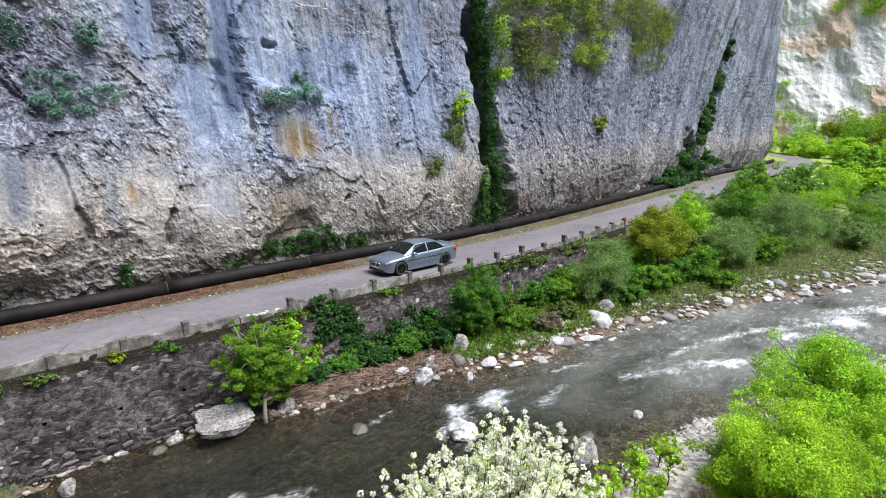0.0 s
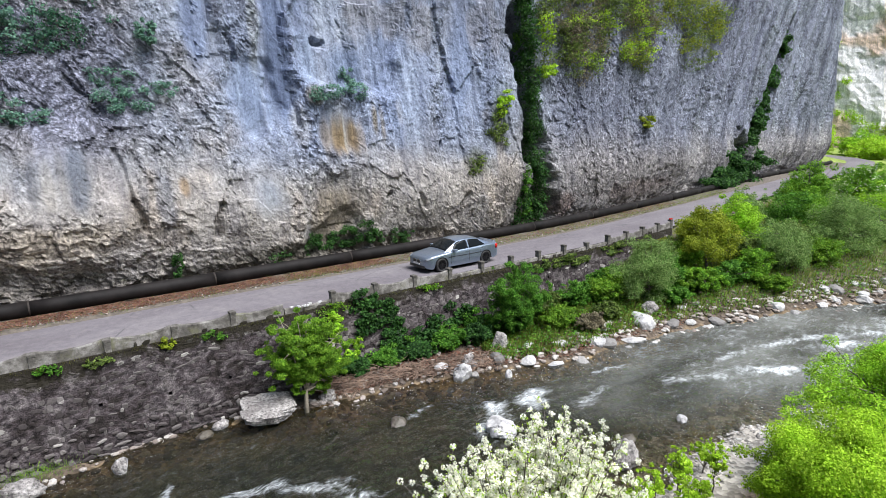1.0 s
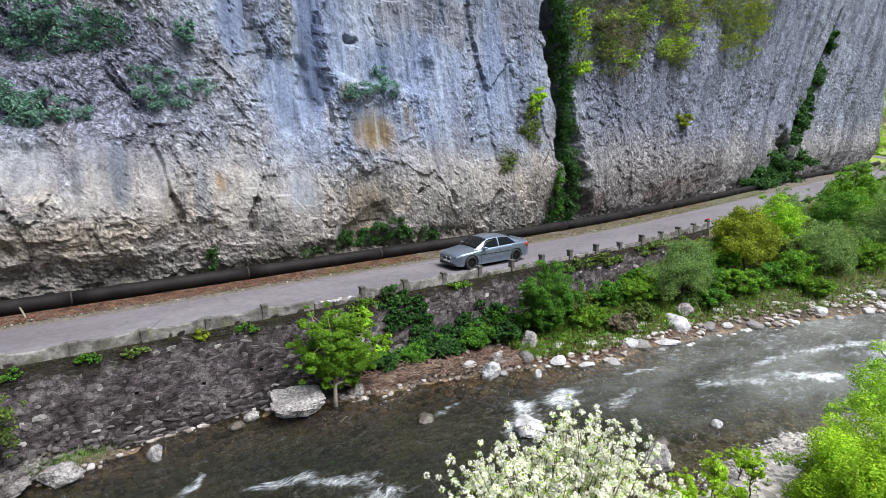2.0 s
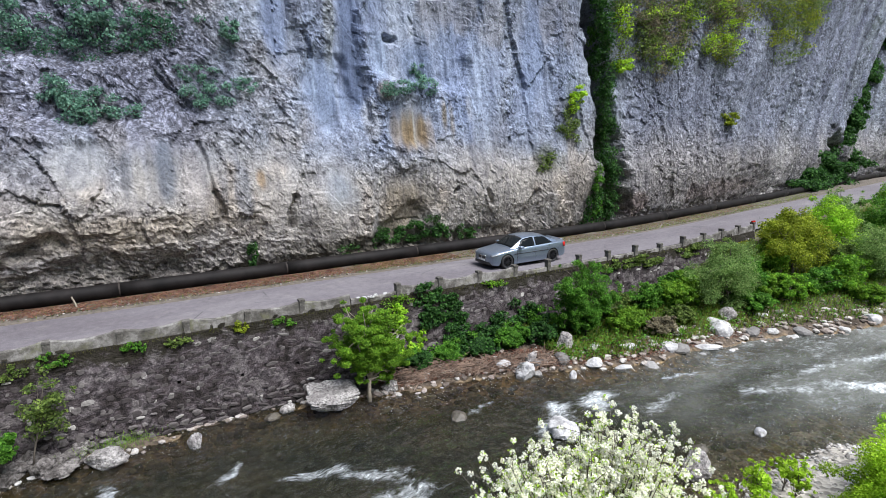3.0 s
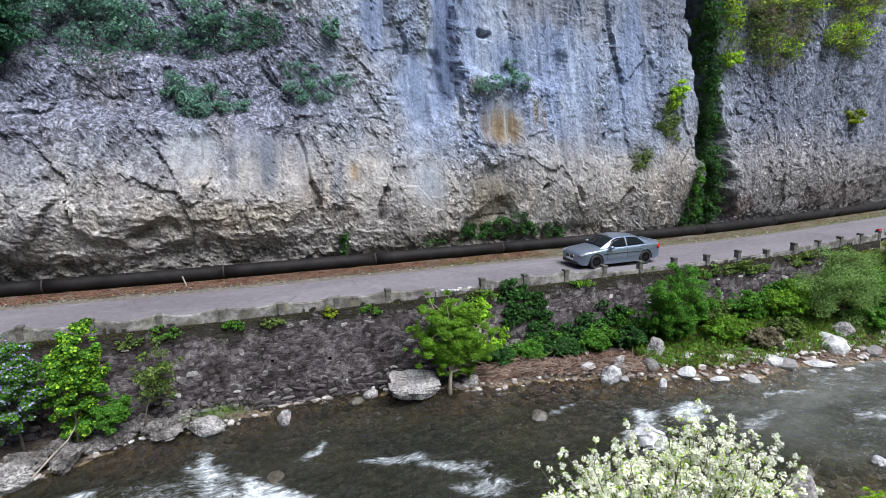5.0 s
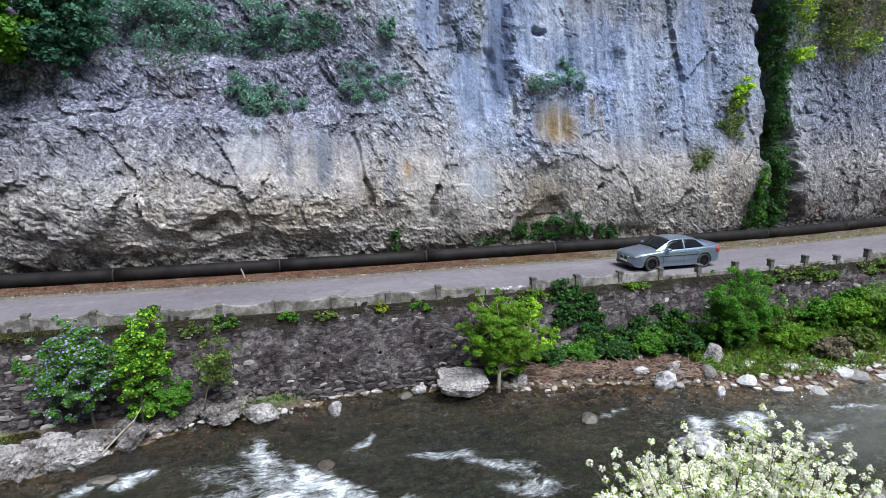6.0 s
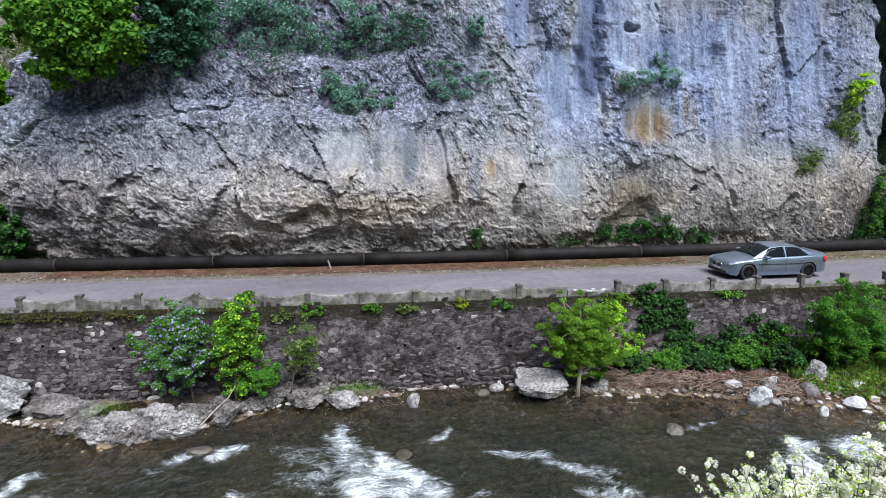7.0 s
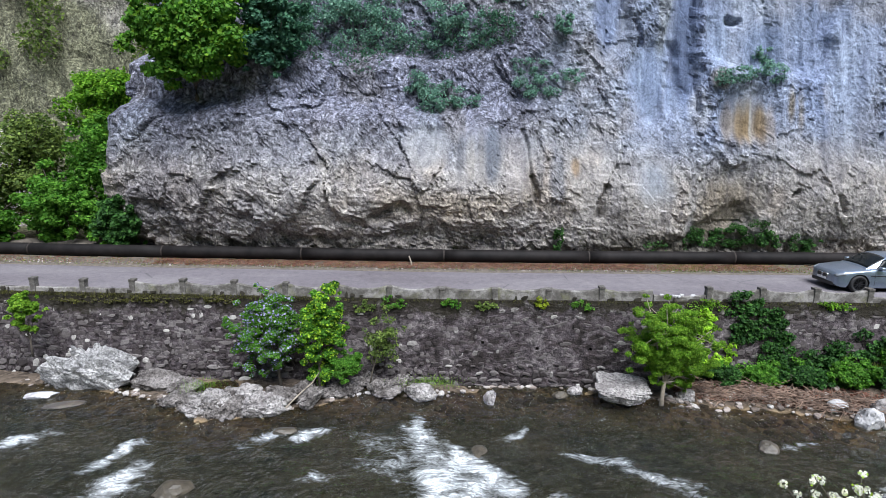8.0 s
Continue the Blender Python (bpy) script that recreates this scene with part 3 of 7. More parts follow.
def along(points, d):
    """Points every d metres or so, d a function of x, along a rounded polyline, with their normals."""
    p = np.array(points, dtype=float)
    seg = np.hypot(*np.diff(p, axis=0).T)
    cum = np.concatenate([[0], np.cumsum(seg)])
    s, out = 0.0, []
    while s < cum[-1]:
        out.append(s)
        s += d(float(np.interp(s, cum, p[:, 0])))
    s = np.array(out)
    xy = sum(np.stack([np.interp(s + o, cum, p[:, k]) for k in (0, 1)], -1) * w for o, w in ((-2, 0.2), (-1, 0.2), (0, 0.2), (1, 0.2), (2, 0.2)))
    t = np.gradient(xy, axis=0)
    t /= np.linalg.norm(t, axis=1, keepdims=True)
    return s, xy, np.stack([t[:, 1], -t[:, 0]], -1)


cs, cxy, cn = along(BASE, lambda x: 0.8 if x < -17 else 0.105 if x < 46 else 0.18 if x < 72 else 0.3 if x < 119 else 1.5)
cz = axis((-0.6, 14, 0.105), (14, 24, 0.25), (24, 46, 0.8))
S, Z = np.meshgrid(cs, cz, indexing="ij")
X = np.repeat(cxy[:, :1], len(cz), 1)
Y0 = np.repeat(cxy[:, 1:], len(cz), 1)

# out: metres towards the road
def ridged(x, y, seed, octaves=4):
    total, amp = 0, 1.0
    for k in range(octaves):
        total = total + (1 - 2 * np.abs(vnoise(x * 2**k, y * 2**k, seed + 13 * k))) * amp
        amp *= 0.52
    return total / 1.9


WS, WZ = S + 0.5 * fbm(S * 0.7, Z * 0.7, 8), Z + 0.6 * fbm(S * 0.6, Z * 0.6, 9)
LX, LZ = X + 0.75 * fbm(S * 0.7, Z * 0.55, 86, 5), Z + 0.6 * fbm(S * 0.6, Z * 0.6, 87, 5)
slant = 0.1 + 0.5 * step(34, 74, X)
flute = S - slant * Z + 0.35 * fbm(S * 0.3, Z * 0.3, 12)
calm = step(8, 9.5, X) * step(28, 25, X) * step(4.0, 6.0, Z)
right = step(29.5, 33, X)
left = step(6.5, 3.0, X)
SMOOTH = 0.4 * calm * step(0.0, 0.35, fbm(S * 0.3 + 2, Z * 0.14, 62))
out = 0.7 * fbm(S * 0.12, Z * 0.08, 3, 3)


def panel(x0, x1, z0, z1, depth, smooth=0.85, soft=0.7):
    """A smoother plane of the face, set back by depth, with uneven rounded edges."""
    global out, SMOOTH
    dx, dz = np.abs(LX - (x0 + x1) / 2) / ((x1 - x0) / 2), np.abs(LZ - (z0 + z1) / 2) / ((z1 - z0) / 2)
    d = (dx**3 + dz**3) ** 0.333
    m = step(1.0 + soft * 0.5, 1.0 - soft * 0.5, d)
    out = out - depth * m
    SMOOTH = np.maximum(SMOOTH, smooth * m)


panel(8.7, 11.3, 6.9, 10.6, 0.35)
panel(10.7, 12.2, 7.4, 18, 0.45, 0.85)
panel(9.0, 11.2, 2.7, 5.3, 0.14)
panel(-2.0, 0.3, 4.5, 6.6, 0.22)
panel(0.4, 3.0, 3.8, 6.6, 0.12)
panel(2.9, 4.1, 3.2, 6.2, 0.05, 0.75)
panel(5.8, 8.0, 2.2, 6.0, 0.1, 0.5)
panel(13.2, 15.5, 5.9, 8.0, 0.3)
panel(12.4, 18.5, 8.9, 17, 0.5, 0.6, 0.25)
panel(12.0, 15.6, 0.8, 4.4, 0.4, 0.3)
panel(6.9, 8.5, 9.4, 17, 0.28, 0.75)
panel(17.5, 20.5, 4.8, 13, 0.16, 0.6)
panel(21.6, 24.2, 7.5, 16, 0.25, 0.6)
ROUGH = 1 - SMOOTH
# slabs parted by upright joints, then lumps, then rubble
out += (0.2 * calm + 0.14 * (1 - calm)) * facets(WS * 0.42 + 0.05 * Z, WZ * 0.1, 101, 0.5)[0]
out += 0.14 * (1 - calm) * (1 - 0.6 * right) * facets(WS * 0.33, WZ * 0.26, 105, 0.9)[0]
out += ROUGH * (0.08 * facets(WS * 1.1, WZ * 0.8, 111)[0] + 0.07 * ridged(WS * 0.8, WZ * 0.55, 211, 3)) * (1 - 0.5 * right)
rubble = step(-0.25, 0.3, fbm(S * 0.24, Z * 0.24, 66)) * ROUGH
out += (0.35 + 0.65 * rubble) * ROUGH * (0.1 * facets(WS * 2.6, WZ * 2.4, 121)[0] + 0.08 * ridged(WS * 2.4, WZ * 2.2, 223, 2))
out += (0.06 + 0.1 * calm) * ridged(S * 1.1 + 0.12 * Z, Z * 0.1, 241, 3) * step(5, 8, X)
# worn horizontal beds along the swelling
saw = (WZ * 1.25 + 0.06 * S + 0.35 * fbm(S * 0.3, Z * 0.3, 71)) % 1.0
out += 0.14 * saw * step(4.6, 3.0, Z) * step(12, 5, X) * (0.6 + 0.5 * fbm(S * 0.5, Z * 0.5, 72)) * ROUGH
saw = (WZ * 3.1 + 0.5 * fbm(S * 0.5, Z * 0.4, 76)) % 1.0
out += 0.05 * saw * step(4.4, 3.2, Z) * step(9, 5, X) * ROUGH
out += step(-1, -6, X) * (0.24 * facets(WS * 0.4, WZ * 0.5, 261)[0] + 0.1 * facets(WS * 1.2, WZ * 1.5, 263)[0])
out += 0.02 * (rnd2(np.arange(len(cs))[:, None] + 0 * S, np.arange(len(cz))[None, :] + 0 * S, 7) - 0.5) * (0.4 + ROUGH)
# an undercut at the foot with a swelling over it
lip = 0.8 + 0.9 * fbm(S * 0.3, S * 0 + 4, 14, 3) + 0.5 * step(6, 2, X)
under = step(lip + 0.45, lip - 0.6, Z)
out -= under * (1.0 + 0.4 * fbm(S * 0.4, Z * 0.5, 15)) * np.interp(X, [-14, -8, 6, 12, 28, 32, 60], [0.4, 0.45, 0.45, 0.35, 0.3, 0.4, 0.4])
out += under * 0.3 * ridged(WS * 1.3, WZ * 1.5, 251, 3)
out += 0.55 * np.exp(-(((Z - 3.4) / 2.0) ** 2)) - 0.05 * np.maximum(Z - 6, 0)
out += 0.5 * np.exp(-(((Z - 3.6) / 2.4) ** 2) - ((X + 7) / 5.5) ** 2)
# ledges at the top of the swelling on the side of the gully
out -= 1.1 * step(6.6, 8.0, Z + 0.6 * fbm(S * 0.5, Z * 0.3, 18)) * step(8.0, -1.0, X)
out -= 1.5 * step(9.5, 10.8, Z + 0.7 * fbm(S * 0.3, Z * 0.2, 19)) * step(4.5, -3.0, X)


def gash(x0, z0, x1, z1, half, depth):
    """A cleft from one point of the face to another."""
    global out
    k = min(1, half * 2)
    px_, pz_ = X + (LX - X) * k, Z + (LZ - Z) * k
    t = np.clip(((px_ - x0) * (x1 - x0) + (pz_ - z0) * (z1 - z0)) / ((x1 - x0) ** 2 + (z1 - z0) ** 2), 0, 1)
    d = np.hypot(px_ - x0 - t * (x1 - x0), pz_ - z0 - t * (z1 - z0)) + 0.35 * half * fbm(S * 1.5, Z * 1.2, 88)
    out -= depth * step(half, half * 0.15, d)


gash(30.2, -1, 29.2, 7, 1.35, 3.2)
gash(29.2, 7, 28.5, 13, 1.2, 3.4)
gash(28.5, 13, 28.0, 30, 1.3, 3.4)
gash(29.6, -1, 29.6, 4, 1.8, 1.2)
gash(68, -1, 70, 2.4, 4.5, 3.0)
gash(70, 2, 77, 8, 1.6, 1.5)
gash(77, 8, 80.5, 12.5, 1.3, 1.2)
gash(80.5, 12.5, 84, 20, 1.0, 0.9)
gash(7.5, 2.3, 7.95, 3.7, 0.24, 0.5)
gash(7.9, 3.7, 8.7, 5.6, 0.1, 0.15)
gash(4.5, 2.9, 4.15, 4.2, 0.2, 0.45)
gash(4.15, 4.2, 3.7, 6.4, 0.13, 0.2)
gash(-3.2, 2.2, -2.0, 2.6, 0.45, 0.5)
gash(12.15, 7.2, 12.0, 9.0, 0.13, 0.2)
gash(-3.7, 7.7, -2.2, 5.6, 0.1, 0.14)
gash(-2.2, 5.6, -1.3, 3.9, 0.1, 0.12)
gash(2.5, 9.5, 3.6, 8.0, 0.12, 0.2)
gash(16.7, 3.35, 16.8, 3.4, 0.22, 0.6)
gash(13.6, 11.5, 14.0, 11.4, 0.32, 0.5)
gash(9.0, 11.6, 9.2, 10.4, 0.18, 0.3)
gash(20.9, 6.0, 20.95, 6.3, 0.18, 0.4)
gash(19.2, 2.6, 19.0, 3.4, 0.2, 0.3)
gash(22.0, 1.5, 22.6, 3.0, 0.3, 0.3)
gash(12.5, 1.0, 14.5, 2.6, 0.9, 0.3)
out += right * (0.42 * ridged(flute * 0.4, Z * 0.03, 141, 3) + (0.14 + 0.3 * step(42, 62, X)) * ridged(flute * 1.0, Z * 0.06, 143, 3))
lean = step(40, 75, X) * 0.06 * Z
out += lean

VX = X + cn[:, :1] * out
VY = Y0 + cn[:, 1:] * out
VZ = Z + 0.14 * fbm(S * 1.4, Z * 1.4, 35, 3)
TINT = np.zeros(X.shape + (3,))
TINT[:] = (0.56, 0.54, 0.53)


def tint_over(weight, colour):
    global TINT
    w = np.clip(weight, 0, 1)[..., None]
    TINT = TINT * (1 - w) + np.array(colour) * w


def patch(x, z, rx_, rz_, colour, amount=1.0, soft=0.5):
    d = np.hypot((X - x) / rx_, (Z - z) / rz_) + 0.4 * fbm(X * 0.9, Z * 0.6, int(x * 7 + z * 13) % 97)
    tint_over(amount * step(1.0 + soft * 0.5, 1.0 - soft, d), colour)


CLEFT_SHADE, PALE, TAN, OCHRE, MOSS = (0.15, 0.145, 0.15), (0.7, 0.68, 0.66), (0.6, 0.5, 0.4), (0.4, 0.26, 0.12), (0.13, 0.13, 0.05)
SLATE, CREAM, PINK, STEEL = (0.4, 0.44, 0.54), (0.66, 0.61, 0.56), (0.57, 0.52, 0.535), (0.25, 0.28, 0.36)
# broken rock of the ledges, blue-grey slabs, the pale swelling, the dark leaning face
tint_over(0.95 * left * step(5.6, 7.6, Z + 1.2 * fbm(S * 0.4, Z * 0.3, 68)), PINK)
tint_over(0.8 * calm, (0.5, 0.52, 0.58))
tint_over(0.85 * step(6.0, 3.4, Z + fbm(S * 0.5, Z * 0.4, 67) * 1.6) * step(30, 24, X), CREAM)
tint_over(0.9 * right, (0.5, 0.475, 0.49))
tint_over(0.6 * step(0.1, 0.4, fbm(S * 0.4, Z * 0.07, 61)) * (1 - 0.6 * left), PALE)
tint_over(0.6 * step(0.05, 0.35, fbm(S * 0.35 + 7, Z * 0.06, 63)) * calm, SLATE)
tint_over(0.5 * step(0.1, 0.4, fbm(S * 0.45, Z * 0.3, 65)) * step(30, 26, X), TAN)
tint_over(0.5 * step(0.15, 0.4, fbm(S * 0.3, Z * 0.22, 69)), (0.33, 0.315, 0.335))
tint_over(0.4 * step(0.1, 0.35, fbm(S * 0.7, Z * 0.6, 70)) * left, (0.36, 0.33, 0.35))
tint_over(0.75 * step(0.02, 0.4, fbm(flute * 0.5, Z * 0.05, 73)) * step(30, 50, X), (0.3, 0.285, 0.305))
tint_over(0.7 * step(0.1, 0.3, fbm(flute * 1.1 + 4, Z * 0.05, 79)) * step(40, 60, X), (0.2, 0.19, 0.215))
tint_over(0.6 * step(0.12, 0.4, fbm(flute * 0.5 + 9, Z * 0.08, 75)) * step(30, 46, X), (0.66, 0.63, 0.62))
tint_over(0.55 * step(5.5, 2.5, Z + 1.2 * fbm(S * 0.3, Z * 0.3, 57)) * step(31, 34, X) * step(60, 50, X), (0.56, 0.52, 0.49))
# darker and browner down towards the undercut foot
tint_over(0.6 * step(1.7, 0.6, Z + 0.6 * fbm(S * 0.5, Z * 0.5, 58)) * step(31, 28, X), (0.42, 0.37, 0.32))
# single stains and patches, with shade painted into the cave and the cleft
patch(10.0, 8.7, 1.2, 1.9, (0.44, 0.49, 0.58), 0.75, 0.7)
patch(10.6, 8.6, 0.12, 1.5, (0.68, 0.69, 0.72), 0.7, 0.8)
patch(10.15, 3.9, 1.0, 1.2, (0.43, 0.47, 0.53), 0.8, 0.7)
patch(9.7, 3.9, 0.15, 1.0, (0.66, 0.66, 0.67), 0.7, 0.8)
patch(11.45, 11.0, 0.65, 3.9, STEEL, 0.95, 0.3)
patch(10.3, 12.0, 0.35, 2.6, (0.66, 0.63, 0.55), 0.85)
patch(9.4, 9.2, 0.18, 1.6, (0.62, 0.66, 0.72), 0.7)
patch(7.7, 12.2, 0.7, 2.6, SLATE, 0.8)
patch(13.0, 10.6, 0.6, 1.8, (0.56, 0.6, 0.66), 0.7)
patch(15.2, 10.2, 1.3, 1.5, (0.3, 0.34, 0.42), 0.8)
patch(19.0, 8.5, 0.9, 3.6, (0.62, 0.64, 0.68), 0.8)
patch(22.8, 11, 0.9, 4, SLATE, 0.7)
patch(25.0, 10.5, 0.6, 4, (0.34, 0.35, 0.4), 0.6)
patch(12.2, 7.4, 0.5, 1.2, (0.7, 0.66, 0.62), 0.9)
patch(13.0, 8.9, 0.5, 0.5, (0.56, 0.46, 0.33), 0.8)
patch(14.5, 6.9, 1.1, 1.1, (0.46, 0.36, 0.24), 0.7, 0.7)
for x0, w0, q0 in ((13.5, 0.3, 0.5), (14.1, 0.34, 0.85), (14.5, 0.3, 0.9), (15.1, 0.36, 0.9), (15.55, 0.2, 0.5)):
    patch(x0, 6.7, w0, 1.1, OCHRE, q0, 0.6)
patch(14.65, 6.9, 0.09, 1.1, (0.72, 0.64, 0.5), 0.8, 0.6)
patch(16.4, 7.6, 0.22, 1.1, (0.5, 0.36, 0.18), 0.75, 0.7)
patch(16.9, 7.2, 0.16, 0.9, (0.55, 0.42, 0.25), 0.6, 0.7)
patch(16.6, 5.2, 1.8, 1.4, CREAM, 0.6)
patch(-0.9, 5.6, 1.1, 1.0, (0.64, 0.6, 0.55), 0.95, 0.3)
patch(0.75, 5.2, 0.26, 1.2, (0.3, 0.285, 0.28), 0.85)
patch(1.25, 5.0, 0.24, 1.2, (0.66, 0.6, 0.52), 0.85)
patch(1.75, 5.3, 0.16, 1.2, (0.4, 0.37, 0.34), 0.7)
patch(2.3, 5.1, 0.42, 1.4, (0.27, 0.285, 0.32), 0.9)
patch(3.35, 4.7, 0.42, 1.4, (0.68, 0.62, 0.58), 0.9)
patch(4.6, 4.9, 0.3, 1.4, (0.36, 0.35, 0.36), 0.7)
patch(5.4, 4.2, 0.45, 1.5, (0.4, 0.41, 0.45), 0.7)
patch(6.3, 4.6, 0.25, 0.5, (0.44, 0.3, 0.17), 0.8)
patch(6.9, 3.9, 0.5, 1.3, CREAM, 0.7)
patch(8.5, 3.5, 0.5, 1.2, (0.6, 0.56, 0.52), 0.8)
patch(0.5, 2.8, 3.5, 0.8, (0.62, 0.53, 0.42), 0.7)
patch(-7.0, 3.7, 3.8, 0.9, (0.68, 0.64, 0.6), 0.7)
patch(-4.4, 4.6, 1.0, 0.9, (0.36, 0.33, 0.3), 0.6)
patch(-10, 6.2, 2.4, 1.4, (0.44, 0.41, 0.4), 0.6)
# shade of the cave's mouth, put into the tint
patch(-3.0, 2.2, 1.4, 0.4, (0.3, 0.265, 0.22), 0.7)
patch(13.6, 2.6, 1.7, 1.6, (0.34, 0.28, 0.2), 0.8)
patch(12.6, 2.4, 0.4, 0.9, (0.66, 0.58, 0.47), 0.7)
# a long dark patch low on the face
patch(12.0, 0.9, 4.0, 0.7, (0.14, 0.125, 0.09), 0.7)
patch(19.2, 2.8, 1.6, 1.3, (0.6, 0.56, 0.52), 0.5)
patch(23.6, 5.0, 1.2, 0.9, MOSS, 0.6)
patch(25.7, 7.6, 0.9, 1.7, (0.18, 0.175, 0.13), 0.7)
patch(26.0, 3.0, 1.0, 1.8, (0.4, 0.36, 0.32), 0.6)
patch(32, 1.4, 1.2, 1.0, (0.42, 0.3, 0.26), 0.6)
patch(44, 1.6, 7, 0.9, (0.34, 0.27, 0.25), 0.7)
# shade of the deep cleft, painted dark down its length
patch(28.6, 6, 0.9, 9, CLEFT_SHADE, 0.7)
me = mesh_of("cliff", np.stack([VX, VY, VZ], -1).reshape(-1, 3), grid_faces(len(cs), len(cz))[:, ::-1], False)
smooth_face = np.repeat((X[:-1, :-1] > 44).reshape(-1), 1)
me.polygons.foreach_set("use_smooth", smooth_face)
# bluer up the face: blue-grey rock with haze mixed into the tint
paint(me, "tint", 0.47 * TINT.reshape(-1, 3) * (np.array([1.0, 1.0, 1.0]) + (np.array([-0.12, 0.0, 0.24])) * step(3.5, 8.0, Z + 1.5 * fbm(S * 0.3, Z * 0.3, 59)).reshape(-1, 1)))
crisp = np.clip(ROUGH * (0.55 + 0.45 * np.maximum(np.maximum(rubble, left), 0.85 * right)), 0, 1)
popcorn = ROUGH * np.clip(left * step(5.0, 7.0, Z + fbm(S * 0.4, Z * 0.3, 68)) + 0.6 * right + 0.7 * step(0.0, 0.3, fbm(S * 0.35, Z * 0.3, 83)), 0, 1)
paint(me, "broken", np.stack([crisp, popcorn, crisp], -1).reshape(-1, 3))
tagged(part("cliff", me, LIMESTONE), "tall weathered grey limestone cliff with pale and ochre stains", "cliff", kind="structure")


def cliff_point(x, z):
    """The place on the face, and its outward way, at x and z."""
    i = int(np.argmin(np.abs(cxy[:, 0] - x) + (cxy[:, 1] > 60) * 99))
    j = int(np.argmin(np.abs(cz - z)))
    return Vector((VX[i, j], VY[i, j], VZ[i, j])), Vector((cn[i, 0], cn[i, 1], 0))


def back_cliff(name, points, height, d, seed, label, cols, lean=0.1, rough=1.0):
    """A further rock wall."""
    s, xy, n = along(points, lambda x: d)
    z = np.arange(-6, height, d)
    SS, ZZ = np.meshgrid(s, z, indexing="ij")
    o = rough * (4.0 * fbm(SS * 0.04, ZZ * 0.03, seed, 3) + 2.6 * ridged(SS * 0.07 + 0.03 * ZZ, ZZ * 0.035, seed + 5, 5) + 1.0 * ridged(SS * 0.3, ZZ * 0.14, seed + 11, 4)) - lean * ZZ
    v = np.stack([xy[:, :1] + n[:, :1] * o, xy[:, 1:] + n[:, 1:] * o, ZZ], -1)
    me = mesh_of(name, v.reshape(-1, 3), grid_faces(len(s), len(z))[:, ::-1], False)
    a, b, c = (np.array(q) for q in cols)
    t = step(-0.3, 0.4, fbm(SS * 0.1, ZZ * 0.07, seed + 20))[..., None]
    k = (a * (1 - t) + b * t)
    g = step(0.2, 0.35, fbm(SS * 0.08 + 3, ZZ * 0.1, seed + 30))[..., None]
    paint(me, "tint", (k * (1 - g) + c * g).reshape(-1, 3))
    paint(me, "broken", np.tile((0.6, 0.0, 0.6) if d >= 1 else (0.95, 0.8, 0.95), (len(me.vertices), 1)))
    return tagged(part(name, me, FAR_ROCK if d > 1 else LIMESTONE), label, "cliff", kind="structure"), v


# tints paler than the near limestone carry the brighter light down the gorge
far_cliff, FAR_V = back_cliff("far_cliff", [(120, 150), (165, 110), (190, 75), (200, 40), (205, 0), (225, -60)], 110, 1.0, 301, "distant rock wall tinted pale as if sunlit, with green scrub", ((0.62, 0.6, 0.61), (0.78, 0.76, 0.75), (0.66, 0.5, 0.4)), 0.25)
gully_wall, GULLY_V = back_cliff("gully_wall", [(-75, 40), (-50, 38), (-30, 37.5), (-14, 38.5), (-6, 42)], 45, 0.5, 331, "shaded rock wall behind a green gully", ((0.42, 0.39, 0.36), (0.56, 0.52, 0.48), (0.2, 0.2, 0.13)), 0.12, 0.55)

# ---- the retaining wall ----
def wall_face(x, z):
    """y of the battered river face."""
    return edge_y(x) - 0.04 - 0.17 * (0.1 - z)


def wall_point(x, z, proud=0.0):
    return Vector((x, float(wall_face(x, z)) - proud, z))


WEEP = [(-11.3, -1.15), (-8.9, -1.3), (-2.0, -1.35), (1.55, -1.55), (3.6, -1.75), (5.6, -1.75), (11.9, -1.3), (22.5, -0.9)]
retaining = thing("retaining_wall", "old grey rubble stone retaining wall above the river", "wall", kind="structure")
xs = sorted(set([round(float(a), 3) for a in np.arange(-60, 36.1, 0.5)] + [round(w[0] + d, 3) for w in WEEP for d in (-0.06, 0.06)]))
zs = sorted(set([-3.9, -3.3, -2.7, -2.2, -0.5, 0.06] + [round(w[1] + d, 3) for w in WEEP for d in (-0.07, 0.07)]))
body = Soup()
for i in range(len(xs) - 1):
    for j in range(len(zs) - 1):
        x0, x1, z0, z1 = xs[i], xs[i + 1], zs[j], zs[j + 1]
        hole = any(abs((x0 + x1) / 2 - w[0]) < 0.055 and abs((z0 + z1) / 2 - w[1]) < 0.065 for w in WEEP)
        a, b, c, d = wall_point(x0, z0), wall_point(x1, z0), wall_point(x1, z1), wall_point(x0, z1)
        if hole:
            back = [p + Vector((0, 0.3, 0)) for p in (a, b, c, d)]
            body.add([a, b, c, d, *back], [(0, 1, 5, 4), (1, 2, 6, 5), (2, 3, 7, 6), (3, 0, 4, 7), (4, 5, 6, 7)])
        else:
            body.add([a, b, c, d], [(0, 1, 2, 3)])
    e0, e1 = wall_point(xs[i], 0.06), wall_point(xs[i + 1], 0.06)
    body.add([e0, e1, e1 + Vector((0, 0.75, 0)), e0 + Vector((0, 0.75, 0))], [(0, 1, 2, 3)])
end = 36.0
body.add([wall_point(end, -3.9), wall_point(end, 0.06), wall_point(end, 0.06) + Vector((0, 0.75, 0)), wall_point(end, -3.9) + Vector((0, 1.6, 0))], [(0, 1, 2, 3)])
part("mortared_core", body, MORTAR, retaining, "dark weathered mortar")

rng = np.random.default_rng(11)


